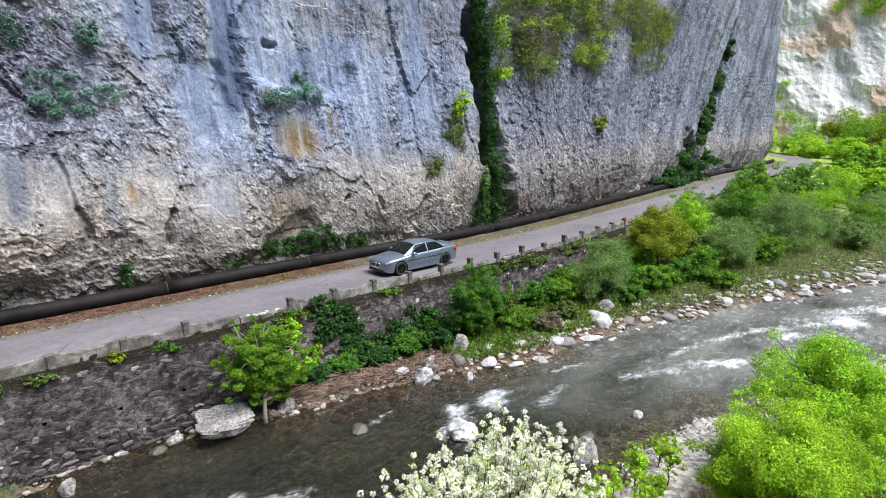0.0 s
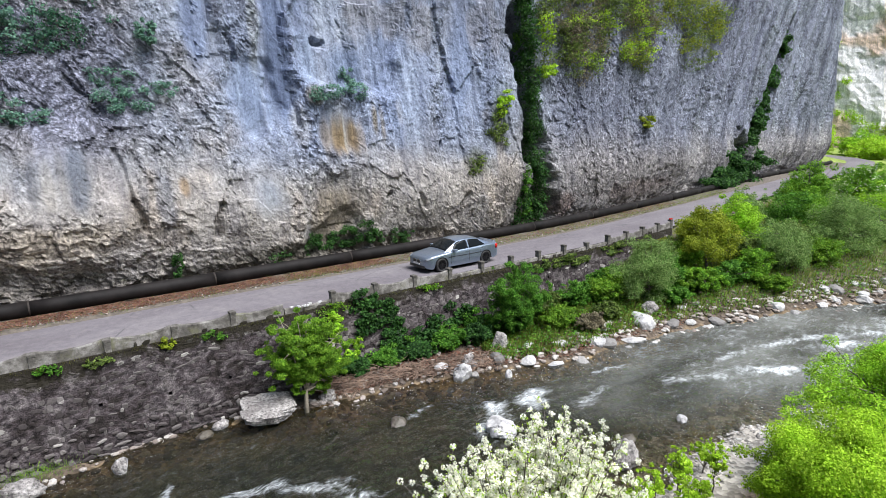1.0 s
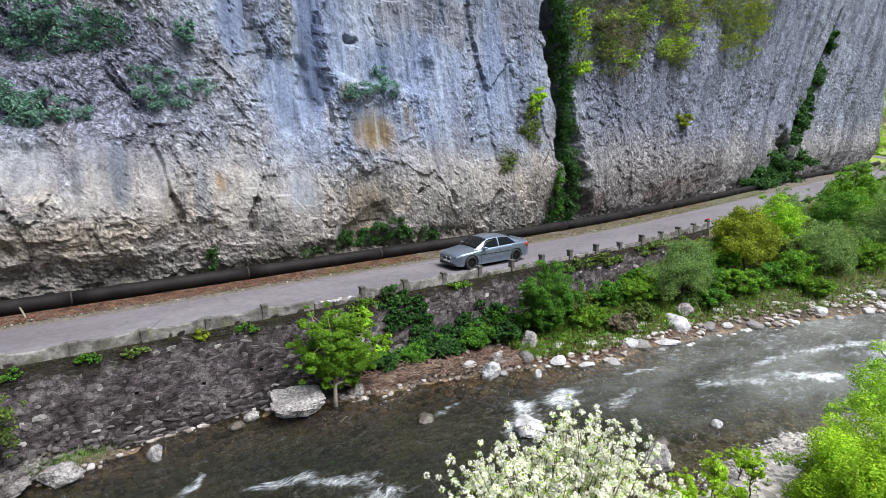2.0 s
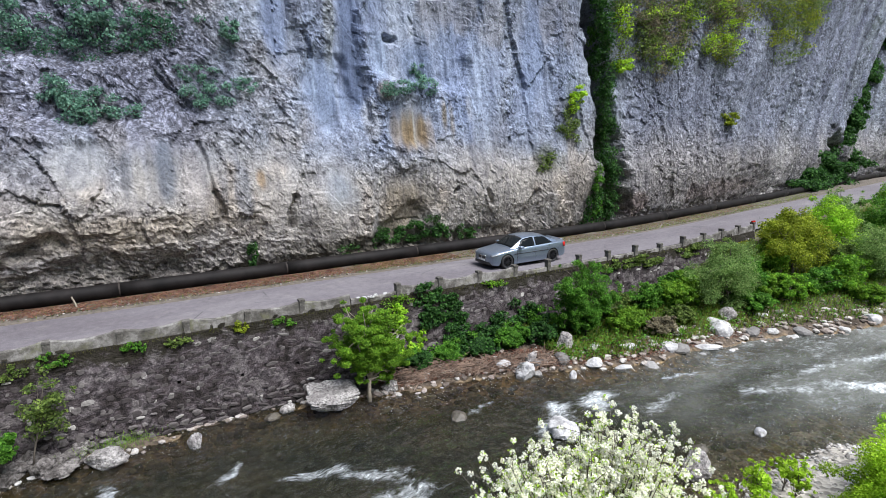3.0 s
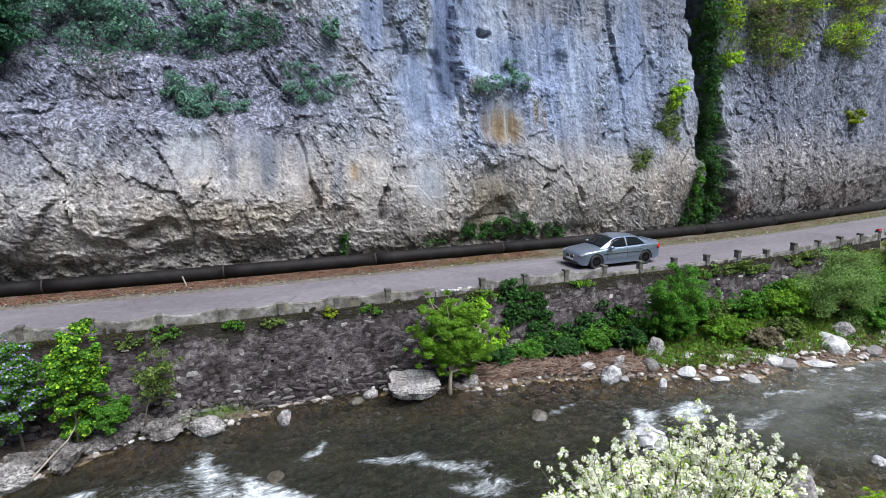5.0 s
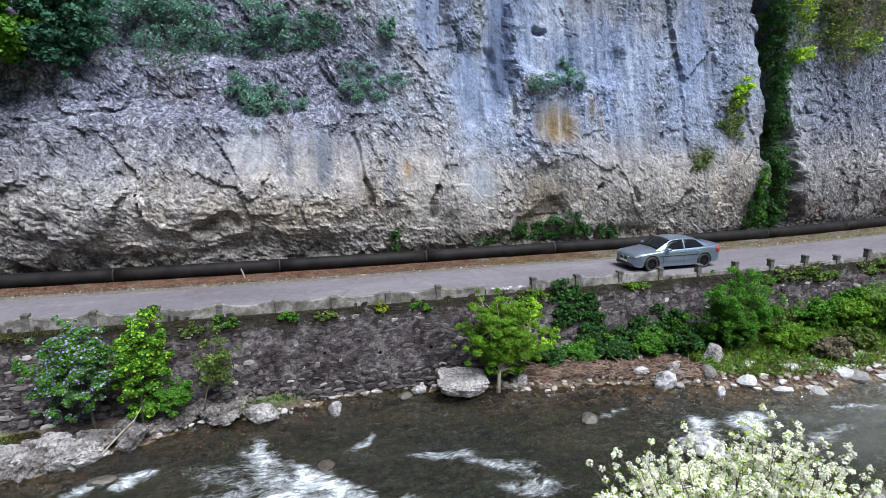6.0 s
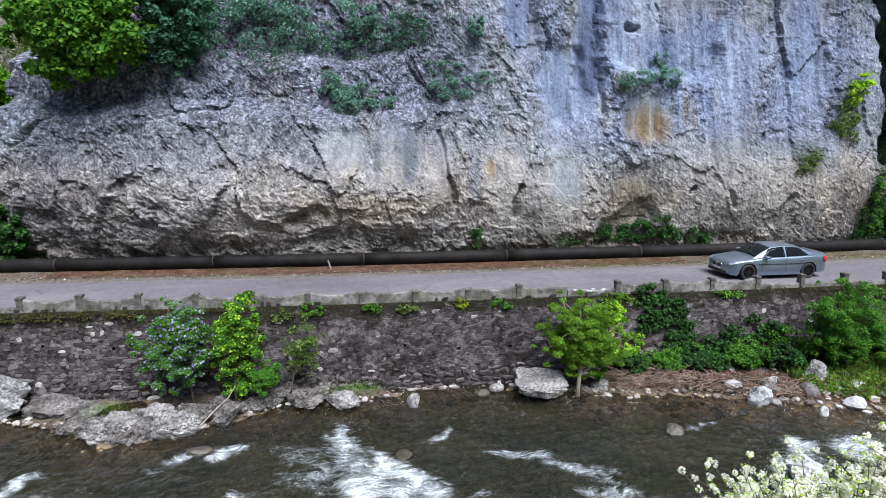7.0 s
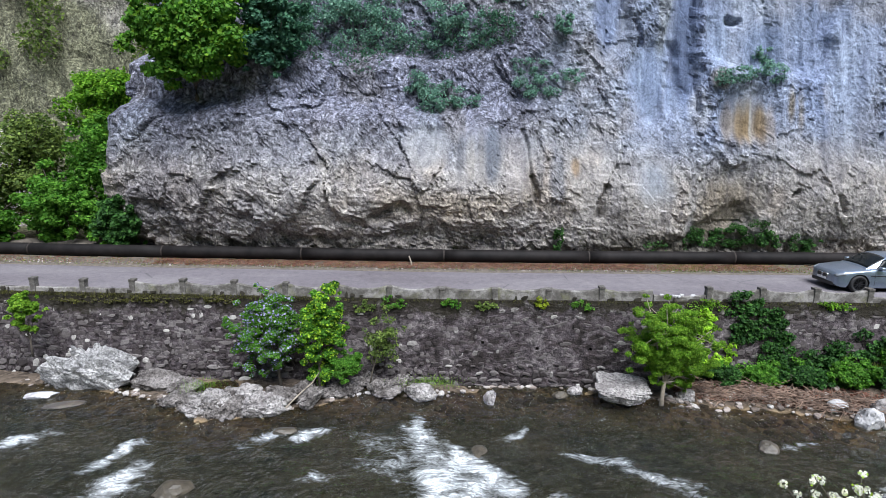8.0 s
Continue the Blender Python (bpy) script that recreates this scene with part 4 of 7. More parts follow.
def stone_shape(w, h, t, r):
    """A rounded flat stone of about w by h, t proud, in its own axes (x along, z up, -y out)."""
    k = 8
    ang = np.arange(k) * 2 * np.pi / k + r.uniform(-0.2, 0.2, k)
    rad = r.uniform(0.66, 1.12, k)
    sq = np.maximum(np.abs(np.cos(ang)), np.abs(np.sin(ang))) ** -0.4
    px, pz = np.cos(ang) * rad * sq * w / 2, np.sin(ang) * rad * sq * h / 2
    v = [(px[i], 0.04, pz[i]) for i in range(k)] + [(px[i] * 0.94, -t * 0.7, pz[i] * 0.94) for i in range(k)]
    v += [(px[i] * 0.66, -t * r.uniform(0.85, 1.15), pz[i] * 0.66) for i in range(k)]
    f = [(i, (i + 1) % k, (i + 1) % k + k, i + k) for i in range(k)] + [(i + k, (i + 1) % k + k, (i + 1) % k + 2 * k, i + 2 * k) for i in range(k)]
    f.append(tuple(range(2 * k, 3 * k)))
    return np.array(v), f


shapes = []
for i in range(14):
    v, f = stone_shape(1.0, 1.0, 1.0, rng)
    s = Soup()
    s.add(v, f)
    sm = s.mesh("stone")
    sm.materials.append(WALL_STONE)
    shapes.append(sm)

STONES = []
z = -3.28
while z < 0.0:
    hrow = rng.uniform(0.12, 0.2) if z > -2.65 else rng.uniform(0.18, 0.28)
    x = -45.0 + rng.uniform(0, 0.3)
    while x < 35.5:
        w = rng.uniform(0.25, 0.6) if z < -2.65 else rng.uniform(0.14, 0.42) if rng.random() > 0.1 else rng.uniform(0.4, 0.62)
        n = float(vnoise(np.array(x * 0.35), np.array(z * 0.6 + 5), 202))
        if rng.random() < (0.98 if z < -2.4 or x < -8 else 0.8 - 0.35 * (n > 0.1)) and not any(abs(x + w / 2 - q[0]) < w / 2 + 0.09 and abs(z + hrow / 2 - q[1]) < hrow / 2 + 0.09 for q in WEEP):
            STONES.append((x + w / 2, z + hrow / 2 + rng.uniform(-0.16, 0.16) * (z > -2.65), w * rng.uniform(0.4, 1.15), hrow * rng.uniform(0.4, 1.5), rng.uniform(0.006, 0.03) + (0.05 if z < -2.4 else 0)))
        x += w
    z += hrow

# ---- the parapet: posts and sagging concrete panels ----
parapet = thing("parapet", "weathered concrete roadside parapet of posts and sagging panels", "parapet")


def parapet_panel(x0, x1, low, sag, thick=0.16):
    n = 10
    s = Soup()
    v, f = [], []
    for i in range(n + 1):
        u = i / n
        x = x0 + (x1 - x0) * u
        y = float(edge_y(x)) + 0.02
        top = low + sag * (2 * u - 1) ** 2 + rng.uniform(-0.012, 0.012)
        v += [(x, y - 0.02, -0.02), (x, y, top - 0.03), (x, y + 0.03, top), (x, y + thick - 0.03, top + rng.uniform(-0.01, 0.005)), (x, y + thick, top - 0.03), (x, y + thick + 0.02, -0.05)]
    for i in range(n):
        for k in range(5):
            f.append((i * 6 + k, (i + 1) * 6 + k, (i + 1) * 6 + k + 1, i * 6 + k + 1))
    f += [tuple(range(6)), tuple(n * 6 + k for k in range(5, -1, -1))]
    s.add(v, f)
    return s


def parapet_post(x, height, lean=0.0):
    s = Soup()
    s.box((-0.1, -0.12, -0.06), (0.1, 0.14, height - 0.07), 0.015)
    s.box((-0.115, -0.135, height - 0.1), (0.115, 0.155, height), 0.02)
    return s, pose(x, float(edge_y(x)) + 0.08, 0, 0, lean, 0)


POSTS = {-26: 0.6, -24: 0.6, -22: 0.58, -20: 0.6, -18: 0.6, -16: 0.62, -14: 0.6, -12: 0.62, -10: 0.66, -8: 0.64, -6: 0.6, -4: 0.6, -2: 0.53, 0: 0.5, 2: 0.5, 4: 0.5, 6: 0.6, 10: 0.62, 12: 0.6, 14: 0.6, 16: 0.6, 18: 0.62, 20: 0.6, 22: 0.58, 24: 0.62, 26: 0.5, 28: 0.66, 30: 0.62, 32: 0.66, 34: 0.64, 36: 0.62}
for px, ph in POSTS.items():
    s, m = parapet_post(px, ph, rng.uniform(-2.5, 2.5))
    part("post", s, CONCRETE, parapet, m=m)
keys = sorted(POSTS)
for a, b in zip(keys[:-1], keys[1:]):
    if (a, b) == (6, 10):
        part("panel", parapet_panel(6.1, 7.9, 0.4, 0.08), CONCRETE, parapet)
        part("panel", parapet_panel(7.95, 9.9, 0.24, 0.05), CONCRETE, parapet, "broken low stretch of parapet")
        continue
    low, sag = (0.22, 0.03) if 16 <= a < 28 or a < -12 else (0.4, 0.13)
    part("panel", parapet_panel(a + 0.1, b - 0.1, low, sag), CONCRETE, parapet)

# ---- the pipeline at the foot of the cliff ----
pipeline = thing("pipeline", "long black tarred steel pipe lying beside the road", "pipe")


def pipe_point(x):
    return Vector((x, float(edge_y(x)) + 6.35 - 0.3 * float(step(30, 60, np.array(float(x)))), 0.36))


px = -70.0
while px < 112:
    s = Soup()
    ends = np.linspace(px, px + 7.0, 8)
    s.tube([pipe_point(q) for q in ends], [0.31] * 8, 20)
    sec = s.mesh("pipe_section", True)
    part("pipe_section", sec, PIPE, pipeline)
    s = Soup()
    mid = pipe_point(px + 7.0)
    s.tube([mid - Vector((0.03, 0, 0)), mid + Vector((0.03, 0, 0))], [0.322, 0.322], 20)
    part("joint_collar", s, RUST, pipeline, "rusty collar")
    s = Soup()
    q = pipe_point(px + 3.5)
    s.box((q.x - 0.18, q.y - 0.3, -0.1), (q.x + 0.18, q.y + 0.42, 0.12), 0.03)
    part("saddle", s, MORTAR, pipeline, "low concrete saddle")
    px += 7.0


# ---- leaves, bushes and trees ----
def leaf_mesh(name, centres, radii, count, size, seed, hang=0.0, slim=0.55):
    """Many small folded leaves, thick towards the outside of each clump."""
    r = np.random.default_rng(seed)
    c, q = np.asarray(centres, dtype=float), np.asarray(radii, dtype=float)
    wgt = q.prod(1) ** 0.667
    k = r.choice(len(c), count, p=wgt / wgt.sum())
    d = r.normal(size=(count, 3))
    d /= np.linalg.norm(d, axis=1, keepdims=True)
    depth = 0.25 + 0.75 * r.random(count) ** 0.5 + np.abs(r.normal(size=count)) * 0.12
    p = c[k] + d * q[k] * depth[:, None]
    nrm = d * 0.55 + np.array([0, -0.1, 0.55]) + r.normal(size=(count, 3)) * 0.55
    nrm /= np.linalg.norm(nrm, axis=1, keepdims=True)
    a = np.cross(nrm, r.normal(size=(count, 3)))
    a /= np.linalg.norm(a, axis=1, keepdims=True)
    a[:, 2] -= hang
    b = np.cross(nrm, a)
    ln = size * r.uniform(0.6, 1.3, count)[:, None]
    v = np.stack([p - a * ln * 0.5, p + b * ln * slim * 0.5 + nrm * ln * 0.1, p + a * ln * 0.5, p - b * ln * slim * 0.5 + nrm * ln * 0.1], 1).reshape(-1, 3)
    return mesh_of(name, v, np.arange(count * 4).reshape(-1, 4))


def clumps(r, centre, radius, n, size=(0.3, 0.5), flat=0.8):
    """Clump centres and radii, large ones inside and small sprays outside, filling an uneven ellipsoid."""
    c, rad = np.asarray(centre, dtype=float), np.asarray(radius, dtype=float)
    lobes = r.normal(size=(5, 3))
    lobes /= np.linalg.norm(lobes, axis=1, keepdims=True)
    out_c, out_r = [], []
    for i in range(n * 3):
        d = r.normal(size=3)
        d /= np.linalg.norm(d)
        reach = 0.72 + 0.34 * max(lobes @ d) ** 3
        u = r.random() ** 0.5
        k = (size[1] - (size[1] - size[0] * 0.4) * u) * r.uniform(0.6, 1.1) * rad.mean()
        out_c.append(c + d * rad * reach * (0.15 + 0.87 * u))
        out_r.append((k, k, k * flat * r.uniform(0.7, 1.1)))
    return np.array(out_c), np.array(out_r)


def woody(s, r, base, targets, trunk_r, top, wander=0.12):
    """A trunk from base to top and a limb to each target."""
    base, top = Vector(base), Vector(top)
    n = 7
    pts = [base.lerp(top, i / n) + Vector(r.normal(size=3)) * wander * (0 < i) * (top - base).length * 0.12 for i in range(n + 1)]
    s.tube(pts, [trunk_r * (1 - 0.72 * i / n) for i in range(n + 1)], 8)
    for t in targets:
        i = int(r.integers(2, n))
        a, b = pts[i], Vector(t)
        mid = a.lerp(b, 0.5) + Vector((0, 0, 0.1 * (b - a).length)) + Vector(r.normal(size=3)) * 0.05
        q = trunk_r * (1 - 0.72 * i / n) * 0.55
        s.tube([a, a.lerp(mid, 0.5), mid, mid.lerp(b, 0.6), b], [q, q * 0.8, q * 0.6, q * 0.4, q * 0.15], 5)


def tree(name, label, category, base, centre, radius, leaf, leaves, size, seed, n=14, trunk=0.08, bark=None, group="", hang=0.0, slim=0.55, csize=(0.26, 0.42), extra=None, root=None):
    """A tree or bush: trunk with limbs, and a crown of many leaves in clumps. All places are in the world."""
    r = np.random.default_rng(seed)
    base = Vector(base)
    ob = thing(name, label, category, group, m=pose(*base))
    c, q = clumps(r, centre, radius, n, csize)
    c = c - np.array(base)
    s = Soup()
    top = Vector(centre) - base + Vector((0, 0, radius[2] * 0.45))
    woody(s, r, Vector((0, 0, -0.15)), [Vector(p) for p in c[:: 2 if n > 10 else 1]], trunk, top)
    part("trunk" if category == "tree" else "branchwork", s.mesh("trunk", True), bark or BARK, ob)
    part("crown", leaf_mesh("crown", c, q, leaves, size, seed + 1, hang, slim), leaf, ob)
    if extra:
        mat, cnt, sz, nm, lab = extra
        part(nm, leaf_mesh(nm, c, q * 1.06, cnt, sz, seed + 2, 0, 0.9), mat, ob, lab)
    return ob


tree("young_tree", "young bright green tree with a pale leaning trunk under the wall", "tree", (7.75, 19.0, -3.1), (8.0, 19.1, -0.85), (1.85, 1.2, 2.0), LEAF_SPRING, 90000, 0.066, 501, 64, 0.09, PALE_BARK, hang=0.3, csize=(0.16, 0.28))
tree("lilac_bush", "lilac bush in violet bloom growing against the wall", "bush", (-5.9, 19.9, -2.9), (-6.3, 19.8, -0.85), (1.75, 0.9, 1.95), LEAF_DEEP, 30000, 0.085, 511, 44, 0.06, csize=(0.16, 0.3), extra=(LILAC, 5200, 0.075, "blossom", "violet blossom"))
tree("maple_sapling", "lime green sapling with fresh leaves before the wall", "tree", (-4.4, 19.6, -2.9), (-4.3, 19.7, -0.75), (1.1, 0.7, 2.45), LEAF_DEEP, 20000, 0.085, 521, 36, 0.05, slim=0.8, csize=(0.16, 0.3), extra=(LEAF_LIME, 3000, 0.1, "young_leaves", "lime green young leaves"))
tree("small_bush", "small round green bush at the wall's foot", "bush", (-3.5, 19.5, -2.9), (-3.5, 19.6, -2.1), (0.8, 0.7, 0.75), LEAF_DEEP, 7000, 0.085, 531, 12, 0.03)
tree("wall_bush", "leafy green bush rooted in the wall top", "bush", (-15.4, 20.4, -2.0), (-15.4, 20.3, -0.2), (0.7, 0.5, 1.0), LEAF_SPRING, 3600, 0.13, 541, 12, 0.04)
tree("wall_bush", "thin olive bush before the wall", "bush", (-2.6, 19.9, -2.7), (-2.1, 20.1, -1.2), (0.9, 0.4, 1.4), LEAF_OLIVE, 2200, 0.1, 545, 14, 0.03)
tree("elder_bush", "dense green bush on the bank below the parapet", "bush", (18.3, 18.8, -2.6), (18.3, 18.9, -0.85), (1.9, 1.3, 2.2), LEAF_DEEP, 44000, 0.08, 551, 60, 0.08, csize=(0.16, 0.3), hang=0.3)
tree("elder_bush", "low green bush on the stony bank", "bush", (20.6, 18.2, -2.6), (20.5, 18.3, -2.0), (1.3, 0.9, 0.75), LEAF_SPRING, 9000, 0.11, 555, 16, 0.04)
tree("willow_bush", "grey-green willow bush on the river bank", "bush", (26.6, 17.4, -2.2), (26.6, 17.6, -0.7), (3.0, 1.8, 2.2), LEAF_SAGE, 24000, 0.11, 561, 28, 0.07, slim=0.35)
tree("hazel_bush", "yellow-green hazel bush beside the road", "bush", (33.0, 17.8, -1.6), (33.0, 18.2, 0.3), (3.2, 2.2, 2.6), LEAF_YELLOW, 22000, 0.13, 571, 30, 0.08)
tree("hazel_bush", "fresh green bush beside the road", "bush", (39.0, 18.8, -1.4), (39.0, 19.0, 0.2), (2.6, 2.0, 2.5), LEAF_FRESH, 17000, 0.13, 575, 26, 0.08)
tree("willow_bush", "grey-green willow bush on the river bank", "bush", (37.5, 15.2, -2.2), (37.5, 15.4, -0.5), (3.2, 2.0, 2.3), LEAF_SAGE, 20000, 0.13, 581, 28, 0.07, slim=0.35)
tree("willow_bush", "tall grey-green willow bush on the river bank", "bush", (45, 14.8, -2.2), (45, 15.0, 0.2), (4.2, 2.6, 3.0), LEAF_SAGE, 24000, 0.15, 585, 32, 0.08, slim=0.35)
tree("bank_tree", "dense green tree beside the road", "tree", (54, 20.6, -1.5), (54, 20.6, 1.1), (3.6, 2.6, 3.2), LEAF_MID, 22000, 0.18, 591, 30, 0.12)
tree("bank_tree", "dark green tree with pale blossom beside the road", "tree", (61, 19.2, -1.5), (61, 19.2, 0.9), (4.0, 2.8, 3.0), LEAF_MID, 19000, 0.2, 595, 30, 0.12, extra=(BLOSSOM, 1500, 0.16, "blossom", "pale blossom"))

for k, (x, y, rx_, rz_, m) in enumerate([(29.6, 19.4, 2.0, 1.4, LEAF_OLIVE), (36.2, 20.0, 2.2, 1.5, LEAF_MID), (43.0, 20.4, 2.6, 1.9, LEAF_SAGE), (48.5, 18.6, 2.8, 2.2, LEAF_MID), (51.5, 14.6, 2.8, 1.8, LEAF_SAGE), (57.5, 16.4, 3.0, 2.2, LEAF_FRESH), (67.0, 17.5, 3.4, 2.6, LEAF_FRESH), (71.0, 21.0, 3.2, 2.4, LEAF_MID), (50, 11.6, 2.2, 1.4, LEAF_SAGE), (56, 12.4, 2.8, 1.8, LEAF_SPRING), (61, 13.2, 3.0, 2.0, LEAF_SAGE), (65, 10.5, 2.6, 1.6, LEAF_SPRING), (70, 12.6, 3.4, 2.2, LEAF_MID), (78, 10.5, 3.6, 2.4, LEAF_SPRING), (64, 18.5, 3.0, 2.4, LEAF_SPRING), (20.6, 19.5, 1.1, 0.8, LEAF_OLIVE), (25.9, 19.6, 1.4, 0.8, LEAF_DEEP), (27.8, 16.7, 1.3, 0.6, LEAF_DEEP), (29.8, 17.0, 1.4, 0.8, LEAF_SPRING), (32.6, 16.2, 1.6, 0.8, LEAF_DEEP), (36.6, 17.4, 1.8, 1.1, LEAF_OLIVE), (34.2, 14.4, 1.4, 0.6, LEAF_SPRING), (23.4, 17.6, 1.0, 0.5, LEAF_OLIVE), (10.3, 20.1, 0.9, 0.5, LEAF_IVY), (11.8, 20.0, 0.8, 0.45, LEAF_DEEP), (13.2, 19.9, 1.0, 0.5, LEAF_IVY), (14.8, 19.7, 1.0, 0.6, LEAF_DEEP), (16.2, 19.4, 1.0, 0.6, LEAF_IVY), (22.8, 19.2, 1.3, 0.9, LEAF_DEEP), (21.6, 17.3, 1.0, 0.5, DRY_SCRUB), (24.6, 18.6, 1.6, 1.1, LEAF_SPRING), (28.2, 18.0, 2.0, 1.3, LEAF_DEEP), (31.4, 18.4, 1.8, 1.3, LEAF_SPRING), (34.5, 15.8, 2.0, 1.2, LEAF_MID), (35.2, 19.2, 1.8, 1.6, LEAF_SPRING), (40.5, 14.6, 2.2, 1.2, LEAF_SPRING), (46.0, 18.8, 2.6, 2.0, LEAF_DEEP), (30.5, 16.6, 1.6, 0.9, LEAF_MID), (41.5, 16.6, 2.2, 1.4, LEAF_OLIVE)]):
    z = float(ground_height(np.array(x), np.array(y)))
    tree("bank_bush", "spreading green bush on the bank below the road", "bush", (x, y, z), (x, y, z + rz_ * 0.75), (rx_, rx_ * 0.7, rz_), m, 9000, 0.13, 640 + 5 * k, 22, 0.06, group="bushes on the bank")


def blossom_tree(base, centre, radius, seed):
    """An open crown of rising branches set with white blossom and a few young leaves."""
    r = np.random.default_rng(seed)
    base = Vector(base)
    ob = thing("blossom_tree", "young tree covered in white blossom on the near bank", "tree", m=pose(*base))
    c = Vector(centre) - base
    s = Soup()
    fork = c + Vector((0, 0, -radius[2] * 0.9))
    s.tube([Vector((0, 0, -0.2)), fork * 0.5 + Vector((0.05, 0, 0)), fork], [0.1, 0.085, 0.07], 8)
    spots, sizes = [], []
    for k in range(185):
        a = r.uniform(0, 6.283)
        out_ = r.random() ** 0.6
        tip = c + Vector((math.cos(a) * radius[0] * out_, math.sin(a) * radius[1] * out_, radius[2] * (0.95 - 0.75 * out_ ** 2 + r.uniform(-0.35, 0.18))))
        mid = fork.lerp(tip, 0.5) + Vector((r.normal() * 0.1, r.normal() * 0.1, -0.12))
        pts = [fork, fork.lerp(mid, 0.5), mid, mid.lerp(tip, 0.5) + Vector((0, 0, 0.04)), tip]
        s.tube(pts, [0.03, 0.024, 0.018, 0.011, 0.004], 5)
        for t in np.linspace(0.3, 1.0, 20):
            i = min(int(t * 4), 3)
            p = pts[i].lerp(pts[i + 1], t * 4 - i)
            spots.append(p + Vector(r.normal(size=3)) * 0.07)
            q = r.uniform(0.03, 0.08) * (1.25 - 0.5 * t)
            sizes.append((q, q, q))
            if r.random() < 0.4:
                e = p + Vector((r.normal() * 0.16, r.normal() * 0.16, abs(r.normal()) * 0.16))
                s.tube([p, e], [0.006, 0.003], 4)
                spots.append(e)
                sizes.append((0.045, 0.045, 0.045))
    part("trunk", s.mesh("trunk", True), BARK, ob)
    spots, sizes = np.array(spots), np.array(sizes)
    part("blossom", leaf_mesh("blossom", spots, sizes, 190000, 0.036, seed + 1, 0, 0.9), BLOSSOM, ob, "white blossom")
    part("crown", leaf_mesh("crown", spots, sizes * 1.5, 26000, 0.045, seed + 2, 0, 0.6), LEAF_LIME, ob, "young lime green leaves")
    return ob


blossom_tree((6.2, 5.9, -2.4), (6.25, 6.1, 0.75), (2.3, 1.6, 1.75), 601)
tree("bank_tree", "bright green leafy tree on the near bank", "tree", (12.4, 3.9, -2.2), (12.95, 4.1, -0.3), (1.95, 1.9, 1.8), LEAF_BRIGHT, 130000, 0.055, 611, 40, 0.1, csize=(0.3, 0.46))
tree("bank_tree", "green leafy tree on the near bank", "tree", (16.8, 4.4, -2.0), (17.8, 4.4, -0.5), (2.9, 2.3, 2.5), LEAF_FRESH, 85000, 0.068, 615, 46, 0.12, csize=(0.22, 0.38))

# ---- rocks ----
def boulder_mesh(size, seed, sub=3, sharp=0.16, boxy=0.0, cuts=9, taper=0.0):
    bm = bmesh.new()
    bmesh.ops.create_icosphere(bm, subdivisions=sub, radius=1.0)
    v = np.array([q.co[:] for q in bm.verts])
    f = np.array([[q.index for q in p.verts] for p in bm.faces])
    bm.free()
    if boxy:
        v = v / (np.abs(v) ** (2 + boxy)).sum(1, keepdims=True) ** (1 / (2 + boxy))
    r = np.random.default_rng(seed)
    for k in range(cuts):
        d = r.normal(size=3)
        d /= np.linalg.norm(d)
        lim = r.uniform(0.62, 0.95)
        over = np.maximum(v @ d - lim, 0)
        v = v - over[:, None] * d * 0.9
    a, b = v[:, 0] * 1.7 + v[:, 2] * 0.9 + seed, v[:, 1] * 1.6 + v[:, 2] * 1.5
    v = v * (1 + sharp * fbm(a, b, seed, 4) + sharp * 0.55 * facets(a * 1.3, b * 1.3, seed)[0] + sharp * 0.25 * facets(a * 3.2, b * 3.2, seed + 9)[0])[:, None]
    v[:, :2] *= 1 - taper * np.clip(0.5 - v[:, 2:] * 0.5, 0, 1)
    return mesh_of("rock", v * np.array(size), f, False)


def rock(x, y, z, size, seed, turn=0.0, label="pale grey river boulder at the water's edge", material=None, sub=3, boxy=0.0, tilt=0.0, sharp=0.16, name="boulder", cuts=9, taper=0.0):
    me = boulder_mesh(size, seed, sub, sharp, boxy, cuts, taper)
    ob = part(name, me, material or BOULDER, m=pose(x, y, z, tilt, tilt * 0.6, turn))
    return tagged(ob, label, "rock", "boulders along the river")


ROCKY = pitted_material("bank_rock", (0.17, 0.155, 0.15), (0.42, 0.395, 0.38))
LEDGE = pitted_material("ledge_rock", (0.06, 0.052, 0.048), (0.26, 0.238, 0.225))
PALE_ROCK = pitted_material("weathered_rock", (0.2, 0.195, 0.195), (0.42, 0.41, 0.4))
WHITE_ROCK = plain("white_rock", (0.4, 0.39, 0.39), 0.8, spot=0.55, size=4, bump=0.8)
WET_ROCK = plain("wet_rock", (0.06, 0.05, 0.036), 0.5, spot=0.5, size=4, bump=0.8)
rock(6.4, 19.1, -2.66, (0.98, 0.8, 0.27), 3, -8, "large flat grey slab overhanging the water", ROCKY, 5, 8.0, 7, 0.12, "rock_slab", 2, 0.3)
rock(6.6, 19.5, -3.2, (0.6, 0.45, 0.32), 4, 20, "dark wet rock under a slab", WET_ROCK, 3)
rock(-13.0, 20.3, -2.95, (1.65, 0.9, 1.3), 5, 2, "large pale weathered rock mound against the wall", PALE_ROCK, 5, 0.0, 0, 0.38, "rock_mound")
rock(-10.7, 20.3, -3.05, (1.1, 0.6, 0.55), 6, -10, "dark mossy rock beside a pale mound", LEDGE, 4, 0, 0, 0.3)
rock(-7.9, 18.3, -3.05, (1.0, 0.58, 0.56), 7, 10, "pale weathered rock in the shallows", ROCKY, 5, 0, 0, 0.3)
rock(-6.0, 18.3, -3.05, (0.8, 0.5, 0.5), 8, 24, "pale weathered rock in the shallows", ROCKY, 5, 0, 0, 0.3)
rock(-6.9, 18.9, -2.9, (0.75, 0.4, 0.42), 9, 0, "pale weathered rock in the shallows", ROCKY, 4, 0, 0, 0.25)
